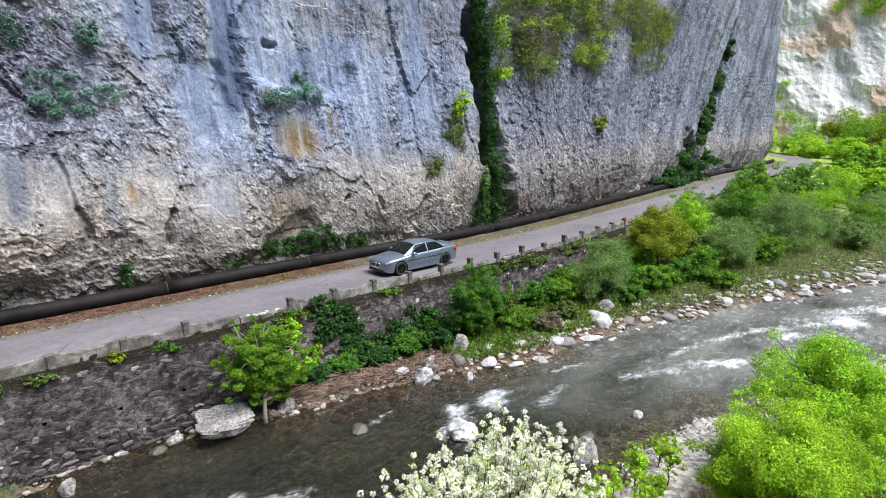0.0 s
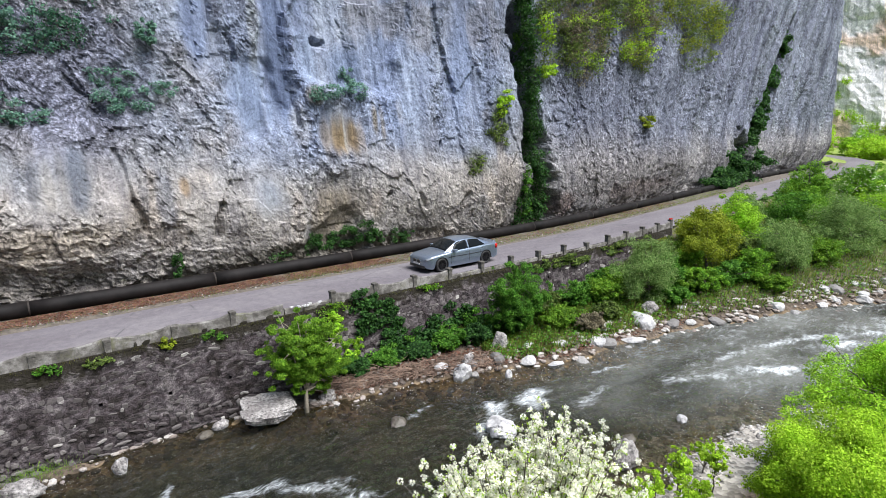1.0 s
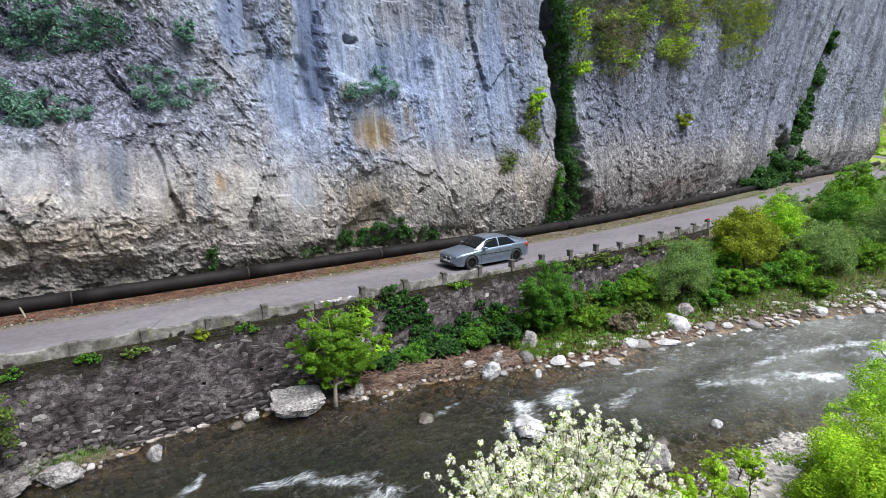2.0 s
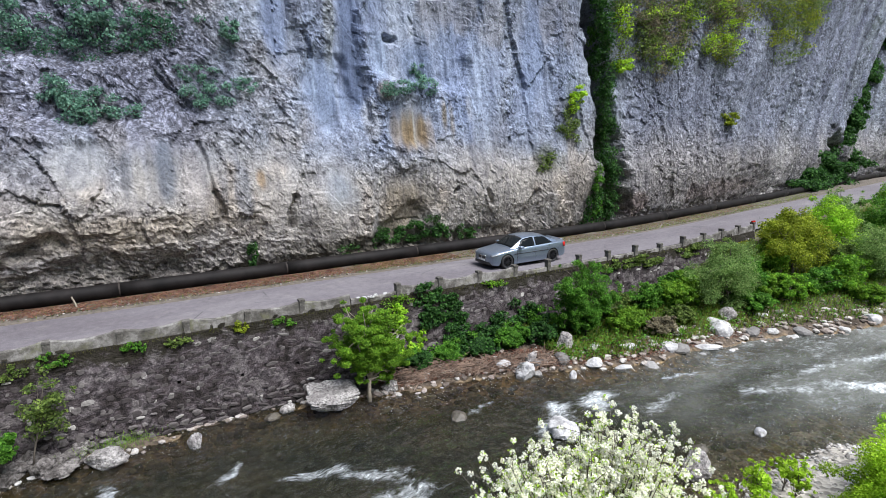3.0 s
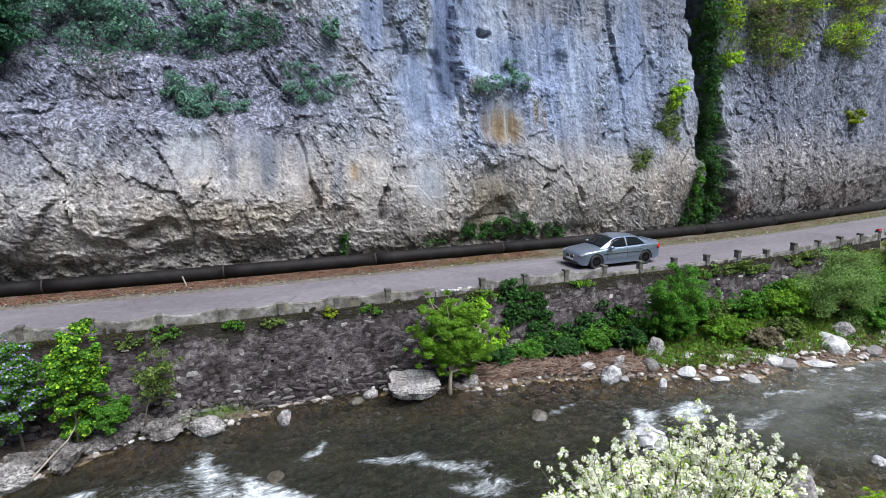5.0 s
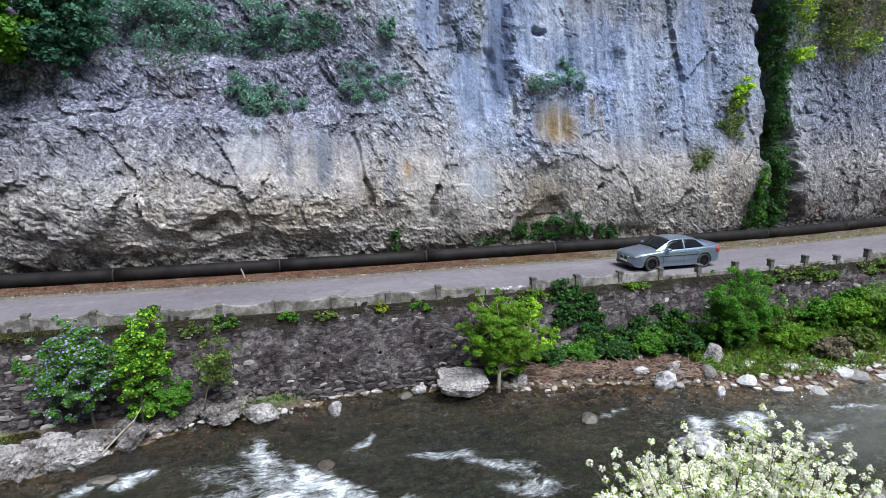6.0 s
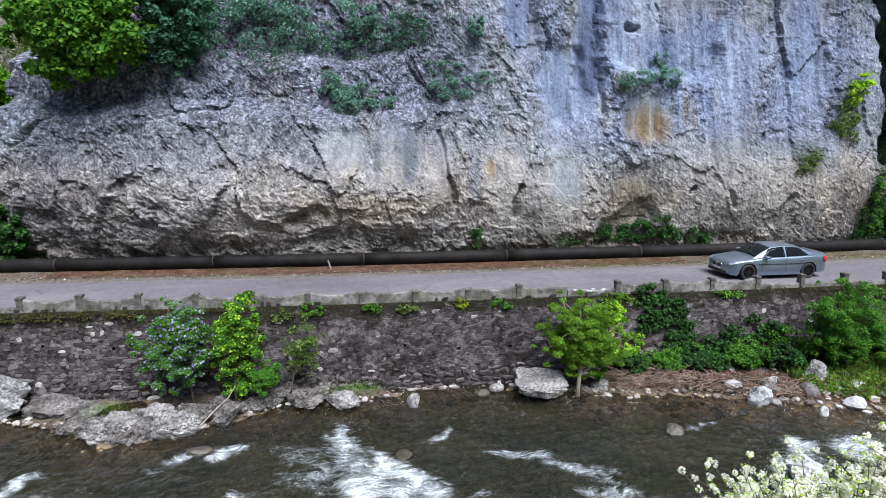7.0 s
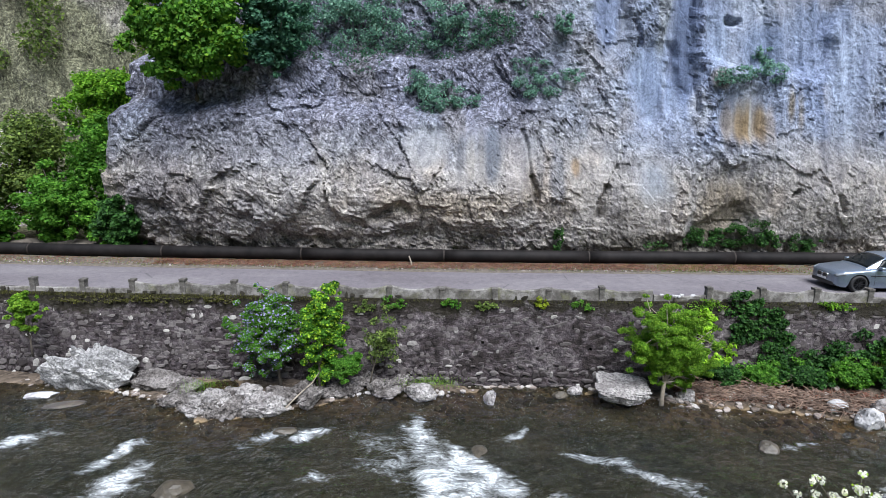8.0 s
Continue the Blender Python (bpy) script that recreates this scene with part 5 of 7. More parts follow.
rock(-0.75, 19.3, -2.95, (0.62, 0.4, 0.36), 10, -12, "smooth grey boulder at the water's edge", ROCKY, 4)
rock(1.75, 19.15, -3.05, (0.26, 0.22, 0.34), 12, 30, "upright grey stone at the water's edge", ROCKY, 3)
rock(14.15, 17.8, -2.95, (0.5, 0.45, 0.44), 13, 35, "white angular boulder at the water's edge", WHITE_ROCK, 4, 1.0)
rock(13.6, 18.6, -2.85, (0.35, 0.25, 0.2), 14, 0, "white stone beside a boulder", WHITE_ROCK)
rock(14.9, 18.4, -2.8, (0.4, 0.32, 0.3), 15, 50, "pale grey stone beside a boulder", ROCKY)
rock(24.6, 16.4, -2.8, (0.75, 0.6, 0.5), 16, 15, "large round pale boulder on the shore", WHITE_ROCK, 4, sharp=0.07)
rock(25.9, 16.9, -2.4, (0.5, 0.45, 0.4), 17, 70, "pale grey stone above the shore", ROCKY)
rock(22.9, 15.7, -3.05, (0.65, 0.22, 0.14), 18, -35, "flat white stone on the shore", WHITE_ROCK)
rock(16.9, 18.6, -2.55, (0.45, 0.4, 0.5), 19, 15, "grey stone under a bush", ROCKY)
rock(20.9, 16.6, -3.0, (0.5, 0.28, 0.22), 20, 30, "pale grey stone on the shore", ROCKY)
rock(18.0, 16.2, -3.1, (0.42, 0.16, 0.14), 21, -20, "flat white stone on the shore", WHITE_ROCK)
rock(15.6, 16.6, -3.1, (0.16, 0.14, 0.3), 22, 0, "small upright white stone in the shallows", WHITE_ROCK)
rock(14.3, 9.95, -3.0, (0.62, 0.45, 0.42), 23, 30, "dark grey angular rock with a white top near the bank", ROCKY, 4, 0.5)
rock(12.45, 13.6, -3.05, (0.62, 0.5, 0.42), 24, 60, "pale boulder washed by the rapids", WHITE_ROCK, 4)
rock(15.3, 10.6, -3.1, (0.35, 0.25, 0.16), 25, 0, "dark wet stone near the bank", WET_ROCK)
rock(17.8, 10.2, -3.05, (0.2, 0.18, 0.16), 26, 0, "small white stone near the bank", WHITE_ROCK)
rock(-14.4, 19.2, -3.12, (0.7, 0.28, 0.13), 27, 12, "flat white stone in brown shallows", WHITE_ROCK)
rock(-13.2, 18.5, -3.15, (0.8, 0.25, 0.1), 28, 20, "wet brown stone in the shallows", WET_ROCK)
rock(-4.9, 16.9, -3.15, (0.4, 0.25, 0.18), 29, 20, "wet brown stone in the rapids", WET_ROCK)
rock(-7.0, 13.9, -3.2, (0.5, 0.4, 0.25), 30, 20, "wet brown stone in the rapids", WET_ROCK)
rock(1.2, 15.9, -3.43, (0.7, 0.5, 0.32), 34, 70, "dark rock splitting the rapids", WET_ROCK, 4)
rock(9.9, 16.2, -3.1, (0.35, 0.3, 0.2), 35, 20, "wet stone in the stream", WET_ROCK)
rock(4.3, 19.6, -3.1, (0.3, 0.2, 0.14), 36, 10, "brown stone in the shallows", WET_ROCK)
rock(4.9, 19.9, -3.05, (0.3, 0.22, 0.2), 37, 10, "grey stone in the shallows", ROCKY)
rock(8.8, 19.4, -2.95, (0.4, 0.3, 0.25), 38, 10, "grey stone beside a leaning trunk", ROCKY)
r = np.random.default_rng(77)
for i in range(38):
    x = -9.6 + i * 0.22
    far = float(np.interp(x, SHORE_X, SHORE_Y))
    rock(x, far + r.uniform(0.15, 1.3), -3.0 + r.uniform(-0.1, 0.15), (r.uniform(0.3, 0.6), r.uniform(0.25, 0.45), r.uniform(0.15, 0.34)), 200 + i, r.uniform(0, 180), "rough grey ledge rock at the wall's foot", LEDGE, 4, 0, r.uniform(-12, 12), 0.3, "ledge_rock")
for i in range(46):
    x = 9.5 + 36 * r.random() ** 0.9
    far = float(np.interp(x, SHORE_X, SHORE_Y))
    y = far + r.uniform(-0.3, 1.6)
    s = r.uniform(0.14, 0.36) * (1 + 0.012 * x)
    rock(x, y, max(float(ground_height(np.array(x), np.array(y))), WATER - 0.1) + 0.02, (s * r.uniform(0.9, 1.5), s, s * r.uniform(0.5, 0.8)), 300 + i, r.uniform(0, 180), "pale stone on the river shore", WHITE_ROCK if r.random() < 0.3 else BOULDER, 2, name="shore_stone")


def scatter(name, label, category, where, mesh_shapes, material):
    """Many pieces in one mesh: where holds arrays x, y, z, three half sizes and the turn."""
    vs, fs, n = [], [], 0
    for i, (x, y, z, sx, sy, sz, turn) in enumerate(np.stack(where, 1)):
        v, f = mesh_shapes[i % len(mesh_shapes)]
        c, s = math.cos(turn), math.sin(turn)
        w = v * (sx, sy, sz)
        vs.append(np.stack([w[:, 0] * c - w[:, 1] * s + x, w[:, 0] * s + w[:, 1] * c + y, w[:, 2] + z], 1))
        fs.append(f + n)
        n += len(v)
    return tagged(part(name, mesh_of(name, np.concatenate(vs), np.concatenate(fs)), material), label, category, kind="stuff")


PEB = []
for k in range(6):
    m = boulder_mesh((1, 1, 1), 40 + k, 1, 0.12)
    v = np.array([q.co[:] for q in m.vertices])
    PEB.append((v, np.array([p.vertices[:] for p in m.polygons])))
    bpy.data.meshes.remove(m)


def shore(x):
    return np.interp(x, SHORE_X, SHORE_Y)


def on_shore(n):
    x = np.where(np.arange(n) % 9 == 0, -16 + 24 * r.random(n), 8 + 60 * r.random(n))
    y = shore(x) + (r.normal(size=n) * 0.5 + 0.45) * (1 + 0.02 * np.maximum(x, 0)) * np.where(x > 9, 1.0, 0.35)
    s = r.uniform(0.04, 0.14, n) * (1 + 0.015 * np.maximum(x, 0))
    z = np.maximum(ground_height(x, y), WATER - 0.12) + s * 0.2
    return x, y, z, s * r.uniform(0.9, 1.7, n), s, s * 0.6, r.uniform(0, 6.28, n)


def on_near(n):
    x = 8 + 30 * r.random(n)
    y = np.interp(x, NEAR_X, NEAR_Y) + r.normal(size=n) * 0.9 + 0.3
    s = r.uniform(0.02, 0.1, n) * r.uniform(0.5, 1.0, n)
    return x, y, ground_height(x, y) + s * 0.2, s * r.uniform(0.9, 1.6, n), s, s * 0.6, r.uniform(0, 6.28, n)


def on_bed(n):
    x = -16 + 38 * r.random(n)
    y = shore(x) - 7.5 * r.random(n) ** 1.3
    s = r.uniform(0.08, 0.3, n)
    z = np.minimum(ground_height(x, y) + s * 0.15, WATER - 0.72 * s)
    return x, y, z, s * r.uniform(0.9, 1.5, n), s, s * 0.6, r.uniform(0, 6.28, n)


def on_verge(n):
    x = -30 + 85 * r.random(n)
    y = edge_y(x) + 4.7 + r.random(n) * 1.4 - 0.3 * step(30, 60, x)
    s = r.uniform(0.015, 0.06, n)
    return x, y, np.zeros(n) + 0.05, s * r.uniform(0.9, 1.6, n), s, s * 0.7, r.uniform(0, 6.28, n)


NEAR_STONE = stone_material("pale_gravel", (0.18, 0.165, 0.15), (0.32, 0.3, 0.275), (0.48, 0.46, 0.43), 0.75, True, (0.56, 0.54, 0.52))
BED = stone_material("bed_stone", (0.07, 0.055, 0.03), (0.16, 0.125, 0.07), (0.3, 0.24, 0.13), 0.6, True)
scatter("shore_pebbles", "pale and brown stones strewn along the shore", "stones", on_shore(1700), PEB, PEBBLE)
scatter("near_gravel", "pale gravel and stones on the near bank", "stones", on_near(5200), PEB, NEAR_STONE)
scatter("river_bed_stones", "brown stones on the river bed under clear water", "stones", on_bed(1700), PEB, BED)
VERGE = plain("verge_soil", (0.11, 0.092, 0.075), 0.95, spot=0.5, size=5, bump=0.9)
rv2 = np.array([4.1, 4.5, 5.1, 6.0, 7.2, 9.0])
vx = axis((-80, 60, 0.5), (60, 118, 1.5))
RX2, RV2 = np.meshgrid(vx, rv2, indexing="ij")
VZ2 = 0.02 + 0.05 * fbm(RX2 * 1.5, RV2 * 3, 91) + np.array([-0.06, 0.02, 0.05, 0.06, 0.12, 0.3])
me = mesh_of("verge", np.stack([RX2, edge_y(RX2) + 0.3 + RV2 - np.interp(RX2, [28, 45, 70], [0, 0, 0.6]), VZ2], -1).reshape(-1, 3), grid_faces(len(vx), len(rv2)), True)
tagged(part("verge", me, VERGE), "gravelly road verge with fallen leaves", "verge", kind="structure")
scatter("verge_gravel", "small pale stones on the road verge", "stones", on_verge(3200), PEB, PEBBLE)


def carpet(name, label, count, place, size, seed, material, flat=True, slim=0.6):
    """Loose leaves or blades lying or standing at given places."""
    q = np.random.default_rng(seed)
    p = np.stack(place(q, count), 1)
    ang = q.uniform(0, 6.283, count)
    ln = size * q.uniform(0.6, 1.4, count)[:, None]
    if flat:
        a = np.stack([np.cos(ang), np.sin(ang), q.normal(size=count) * 0.2], 1)
        b = np.stack([-np.sin(ang), np.cos(ang), q.normal(size=count) * 0.35], 1)
        v = np.stack([p - a * ln * 0.5, p + b * ln * slim * 0.5, p + a * ln * 0.5, p - b * ln * slim * 0.5], 1)
    else:
        up = np.stack([np.cos(ang) * 0.5, np.sin(ang) * 0.5 - 0.15, np.ones(count)], 1)
        b = np.stack([-np.sin(ang), np.cos(ang), np.zeros(count)], 1) * slim
        v = np.stack([p - b * ln * 0.5, p + b * ln * 0.5, p + up * ln + b * ln * 0.08, p + up * ln - b * ln * 0.08], 1)
    me = mesh_of(name, v.reshape(-1, 3), np.arange(count * 4).reshape(-1, 4))
    return tagged(part(name, me, material), label, "plants" if not flat else "leaves", kind="stuff")


def verge_spot(q, n):
    x = np.where(q.random(n) < 0.4, q.uniform(-28, 48, n), q.uniform(-14, 16, n))
    return x, edge_y(x) + 4.75 + q.random(n) ** 0.7 * 1.35, np.full(n, 0.09)


def verge_grass(q, n):
    x = np.where(q.random(n) < 0.25, q.uniform(-28, 12, n), q.uniform(10, 60, n))
    return x, edge_y(x) + 4.65 + q.random(n) * 1.4 - 0.3 * step(30, 60, x), np.full(n, 0.03)


def wall_top(q, n):
    x = np.where(q.random(n) < 0.5, q.uniform(-28, 30, n), q.uniform(-24, -4, n))
    return x, edge_y(x) - 0.06 - 0.12 * q.random(n), 0.03 + 0.05 * q.random(n) - 0.12 * q.random(n)


def bank_spot(q, n):
    x = 16.0 + 45 * q.random(n)
    low = shore(x) + 0.5
    y = low + (edge_y(x) - 0.5 - low) * q.random(n) ** 0.8
    return x, y, ground_height(x, y) + 0.01


def bank_leaf(q, n):
    x, y, z = bank_spot(q, n)
    return x, y, z + 0.28 * q.random(n)


def near_spot(q, n):
    x = q.uniform(-22, 34, n)
    y = np.interp(x, NEAR_X, NEAR_Y) - 0.8 - 1.8 * step(8, 12, x) - 14 * q.random(n) ** 1.3
    return x, y, ground_height(x, y) + 0.01


carpet("fallen_leaves", "reddish brown fallen leaves along the road verge", 22000, verge_spot, 0.09, 21, DRY_LEAF)
carpet("verge_grass", "thin yellow-green grass on the road verge", 26000, verge_grass, 0.1, 22, GRASS, False, 0.12)
carpet("wall_top_grass", "grass and moss along the top of the retaining wall", 7000, wall_top, 0.08, 23, MOSS_LEAF, False, 0.16)

def litter_spot(q, n):
    x = q.uniform(8.5, 27, n)
    y = shore(x) + 0.25 + q.random(n) * np.interp(x, [8, 12, 27], [0.9, 1.2, 3.0])
    return x, y, ground_height(x, y) + 0.02 + 0.05 * q.random(n)


carpet("bank_litter", "reddish brown dead leaves and stalks on the shore", 9000, litter_spot, 0.12, 27, DRY_LEAF, True, 0.35)
carpet("bank_grass", "green grass and herbs on the river bank", 32000, bank_spot, 0.28, 24, GRASS, False, 0.14)
carpet("bank_herbs", "broad green leaves on the river bank", 26000, bank_leaf, 0.12, 26, LEAF_DEEP, True, 0.7)

def foot_spot(q, n):
    x = np.where(q.random(n) < 0.7, q.normal(-0.4, 0.5, n), q.normal(-8.4, 0.4, n))
    y = np.where(x > -5, 19.75, 18.95) + q.normal(size=n) * 0.28
    return x, y, np.where(x > -5, -2.78, -2.6) + 0.1 * q.random(n)


carpet("foot_grass", "bright green grass tufts at the foot of the wall", 2000, foot_spot, 0.07, 28, LEAF_SPRING, False, 0.14)
carpet("near_bank_grass", "fresh grass on the near bank", 38000, near_spot, 0.3, 25, GRASS, False, 0.12)

# driftwood
s = Soup()
dx = 9.0 + 6.8 * r.random(900)
dy = shore(dx) + 0.25 + 0.85 * r.random(900) ** 1.2
dz = ground_height(dx, dy) + r.uniform(0.0, 0.3, 900) * (0.4 + 0.6 * np.abs(vnoise(dx * 0.9, dy * 0.9, 97)))
for p in np.stack([dx, dy, dz], 1):
    a, ln, q = r.normal() * 1.0 + (math.pi if r.random() < 0.5 else 0), r.uniform(0.2, 1.0), r.uniform(0.006, 0.02)
    d = Vector((math.cos(a), math.sin(a) * 0.8, r.uniform(-0.2, 0.45))) * ln
    p = Vector(p)
    s.tube([p, p + d * 0.5 + Vector((0, 0, 0.05)), p + d], [q, q, q * 0.5], 4)
tagged(part("driftwood", s, TWIG), "tangle of dry brown driftwood twigs on the shore", "driftwood", kind="stuff")

# a dry branch on the ledge rocks and a stake before the pipe
s = Soup()
s.tube([Vector((-5.3, 18.3, -3.05)), Vector((-4.9, 18.65, -2.7)), Vector((-4.5, 18.95, -2.4)), Vector((-4.3, 19.15, -2.1))], [0.03, 0.026, 0.02, 0.01], 6)
s.tube([Vector((-4.75, 18.78, -2.58)), Vector((-4.55, 18.7, -2.35))], [0.014, 0.006], 5)
tagged(part("dead_branch", s, PALE_BARK), "bare grey dead branch lying on the ledge rocks", "branch")
s = Soup()
s.tube([Vector((-1.5, 26.62, -0.05)), Vector((-1.57, 26.66, 0.25)), Vector((-1.66, 26.7, 0.5))], [0.04, 0.037, 0.033], 7)
tagged(part("stake", s, PALE_BARK), "short leaning wooden stake before the pipe", "stake")

# ---- plants on the wall and the cliff ----
def creeper(name, label, spots, leaf, count, size, seed, group=""):
    """Leaves hanging close to a face: spots are (place, half width, half depth, half height)."""
    base = Vector(spots[0][0])
    rr = np.random.default_rng(seed + 5)
    sub = []
    for p, a, b, h in spots:
        for k in range(14):
            u, w, g = rr.uniform(0, 6.283), rr.random() ** 0.5, rr.uniform(0.14, 0.42)
            sub.append((Vector(p) + Vector((math.cos(u) * w * a * 1.15, rr.uniform(-0.6, 0.3) * b, math.sin(u) * w * h * 1.15)), a * g, b * 0.7, h * g))
    spots = sub
    ob = thing(name, label, "plant", group, m=pose(*base))
    c = [np.array(Vector(p) - base) for p, *_ in spots]
    q = [(a, b, h) for _, a, b, h in spots]
    s = Soup()
    rr = np.random.default_rng(seed)
    for p, rad in zip(c, q):
        for k in range(1):
            e = Vector(p) + Vector((rr.uniform(-1, 1) * rad[0], rr.uniform(-0.5, 0.5) * rad[1], rr.uniform(-1, 1) * rad[2]))
            s.tube([Vector(p) + Vector((0, 0.1, -rad[2])), Vector(p).lerp(e, 0.6), e], [0.018, 0.014, 0.006], 4)
    tagged(part("branchwork", s, BARK, ob), kind="stuff")
    part("foliage", leaf_mesh("foliage", c, q, count, size, seed, 0.2, 0.7), leaf, ob)
    return ob


def on_wall(x, z, a, h, depth=0.16):
    return (wall_point(x, z, 0.08), a, depth, h)


creeper("ivy", "dark green ivy climbing the rubble wall", [on_wall(11.2, -0.1, 0.7, 0.45), on_wall(11.9, -0.7, 0.8, 0.6), on_wall(11.3, -1.2, 0.6, 0.5), on_wall(12.6, -1.4, 0.6, 0.45), on_wall(12.2, -1.9, 0.7, 0.4)], LEAF_IVY, 4200, 0.13, 701)
creeper("ivy", "green ivy and herbs at the wall's foot", [on_wall(14.6, -1.9, 0.8, 0.45, 0.3), on_wall(15.9, -1.5, 0.9, 0.5, 0.3), on_wall(14.0, -2.3, 0.7, 0.35, 0.35), on_wall(16.6, -2.1, 0.8, 0.4, 0.35)], LEAF_IVY, 3600, 0.13, 703)
creeper("ivy", "low dark herbs along the foot of the wall", [on_wall(x, z, 0.7, 0.35, 0.5) for x, z in ((9.4, -2.2), (10.6, -2.35), (11.8, -2.3), (13.0, -2.25), (15.2, -2.2), (17.0, -1.7))], LEAF_DEEP, 5200, 0.1, 709)
creeper("ivy", "sparse green ivy behind the young tree", [on_wall(9.6, -0.9, 0.6, 0.6, 0.25), on_wall(10.2, -1.7, 0.6, 0.5, 0.3)], LEAF_FRESH, 1800, 0.11, 705)
creeper("ivy", "dark creeper on the sunken wall", [on_wall(24.5, -0.3, 1.4, 0.3), on_wall(22.0, -0.2, 0.7, 0.25), on_wall(28.5, -0.2, 1.2, 0.3)], LEAF_OLIVE, 2600, 0.12, 707)
for k, (x, z, a, h, m) in enumerate([(0.3, -0.05, 0.25, 0.16, LEAF_DEEP), (-1.9, -0.05, 0.35, 0.2, LEAF_DEEP), (1.6, -0.1, 0.3, 0.14, LEAF_OLIVE), (5.2, -0.1, 0.3, 0.15, LEAF_DEEP), (-3.0, -0.2, 0.3, 0.2, LEAF_OLIVE), (9.6, 0.0, 0.6, 0.2, LEAF_SPRING), (14.6, -0.05, 0.5, 0.16, LEAF_MID), (-11.8, -0.1, 0.8, 0.14, MOSS_LEAF), (-9.4, -0.1, 0.8, 0.14, MOSS_LEAF), (-14.0, -0.15, 0.8, 0.16, MOSS_LEAF)]):
    creeper("wall_weed", "small green weeds rooted along the wall top", [on_wall(x, z, a, h, 0.12), on_wall(x + a, z - 0.05, a * 0.7, h * 0.8, 0.12)], m, 520, 0.065, 720 + k, "weeds on the wall")
creeper("wall_weed", "yellow flowering weed on the wall top", [on_wall(3.75, 0.02, 0.2, 0.2, 0.14)], LEAF_YELLOW, 260, 0.09, 740, "weeds on the wall")


def on_cliff(x, z, a, h, depth=0.35):
    p, n = cliff_point(x, z)
    return (p + n * depth * 0.5, a, depth, h)


def shrub(label, spots, leaf, count, size, seed):
    return creeper("cliff_shrub", label, [on_cliff(*q) for q in spots], leaf, count, size, seed, "shrubs on the cliff")


shrub("blue-green shrub clinging to the cliff", [(-1.0, 7.8, 1.0, 0.7, 0.5), (-0.2, 8.2, 0.9, 0.5, 0.45), (-1.5, 8.7, 0.8, 0.5, 0.4), (1.0, 7.9, 0.9, 0.3, 0.4)], LEAF_BLUE, 3600, 0.11, 751)
shrub("blue-green shrub clinging to the cliff", [(4.6, 8.6, 0.9, 0.55, 0.45), (4.2, 9.5, 0.8, 0.4, 0.3), (5.9, 8.9, 0.6, 0.4, 0.3)], LEAF_BLUE, 2200, 0.11, 752)
shrub("small blue-green shrub on a cliff ledge", [(13.4, 9.0, 1.0, 0.4, 0.4), (15.0, 9.1, 1.0, 0.4, 0.35), (15.3, 9.8, 0.5, 0.5, 0.3)], LEAF_BLUE, 2200, 0.1, 753)
shrub("small shrub high on the cliff", [(5.7, 11.4, 0.45, 0.4, 0.4)], LEAF_BLUE, 650, 0.12, 754)
shrub("yellow-green bush hanging from the cliff edge", [(26.2, 9.0, 0.5, 0.35, 0.45), (26.0, 8.3, 0.4, 0.5, 0.4)], LEAF_LIME, 900, 0.14, 755)
shrub("olive scrub below a bright bush on the cliff", [(25.4, 7.2, 0.8, 0.8, 0.4), (25.9, 6.3, 0.5, 0.5, 0.3)], LEAF_OLIVE, 1500, 0.11, 756)
shrub("olive moss and scrub on the cliff", [(23.6, 5.0, 0.8, 0.35, 0.2), (23.0, 4.5, 0.4, 0.25, 0.2)], LEAF_OLIVE, 800, 0.09, 757)
shrub("dark scrub along a ledge of the cliff", [(-7.5, 11.6, 1.6, 0.8, 0.9), (-5.0, 11.4, 1.5, 0.8, 0.9), (-2.5, 11.2, 1.4, 0.7, 0.8), (-0.3, 11.2, 1.2, 0.6, 0.7), (1.6, 11.0, 0.8, 0.5, 0.5)], LEAF_BLUE, 6000, 0.12, 758)
shrub("dark scrub thinning down the upper cliff", [(-6.5, 10.0, 1.4, 0.7, 0.5), (-4.2, 9.8, 1.3, 0.6, 0.5), (-1.6, 10.2, 1.4, 0.6, 0.5), (0.8, 10.3, 1.2, 0.5, 0.5), (2.6, 10.8, 1.0, 0.6, 0.5), (3.4, 12.2, 1.2, 0.8, 0.6)], LEAF_DARK, 3400, 0.11, 771)
shrub("blue-green scrub along a ledge of the cliff", [(-6.5, 12.6, 1.6, 0.9, 0.9), (-3.4, 12.4, 1.5, 0.8, 0.9), (0.2, 12.2, 1.4, 0.7, 0.8)], LEAF_BLUE, 4600, 0.14, 759)
shrub("dark scrub at the foot of the cliff", [(13.1, 1.3, 0.7, 0.4, 0.3), (14.6, 1.4, 0.9, 0.5, 0.35), (15.9, 1.2, 0.6, 0.4, 0.3), (18.2, 0.9, 0.6, 0.3, 0.3)], LEAF_IVY, 6000, 0.095, 760)
shrub("fresh green scrub at the foot of the cliff", [(12.2, 1.2, 0.4, 0.5, 0.25), (15.6, 1.9, 0.5, 0.3, 0.25), (10.4, 0.8, 0.6, 0.3, 0.25), (17.0, 1.0, 0.5, 0.4, 0.25)], LEAF_IVY, 1500, 0.09, 761)
shrub("thin dark creeper at the foot of the cliff", [(5.55, 1.2, 0.22, 0.6, 0.25)], LEAF_IVY, 700, 0.11, 762)
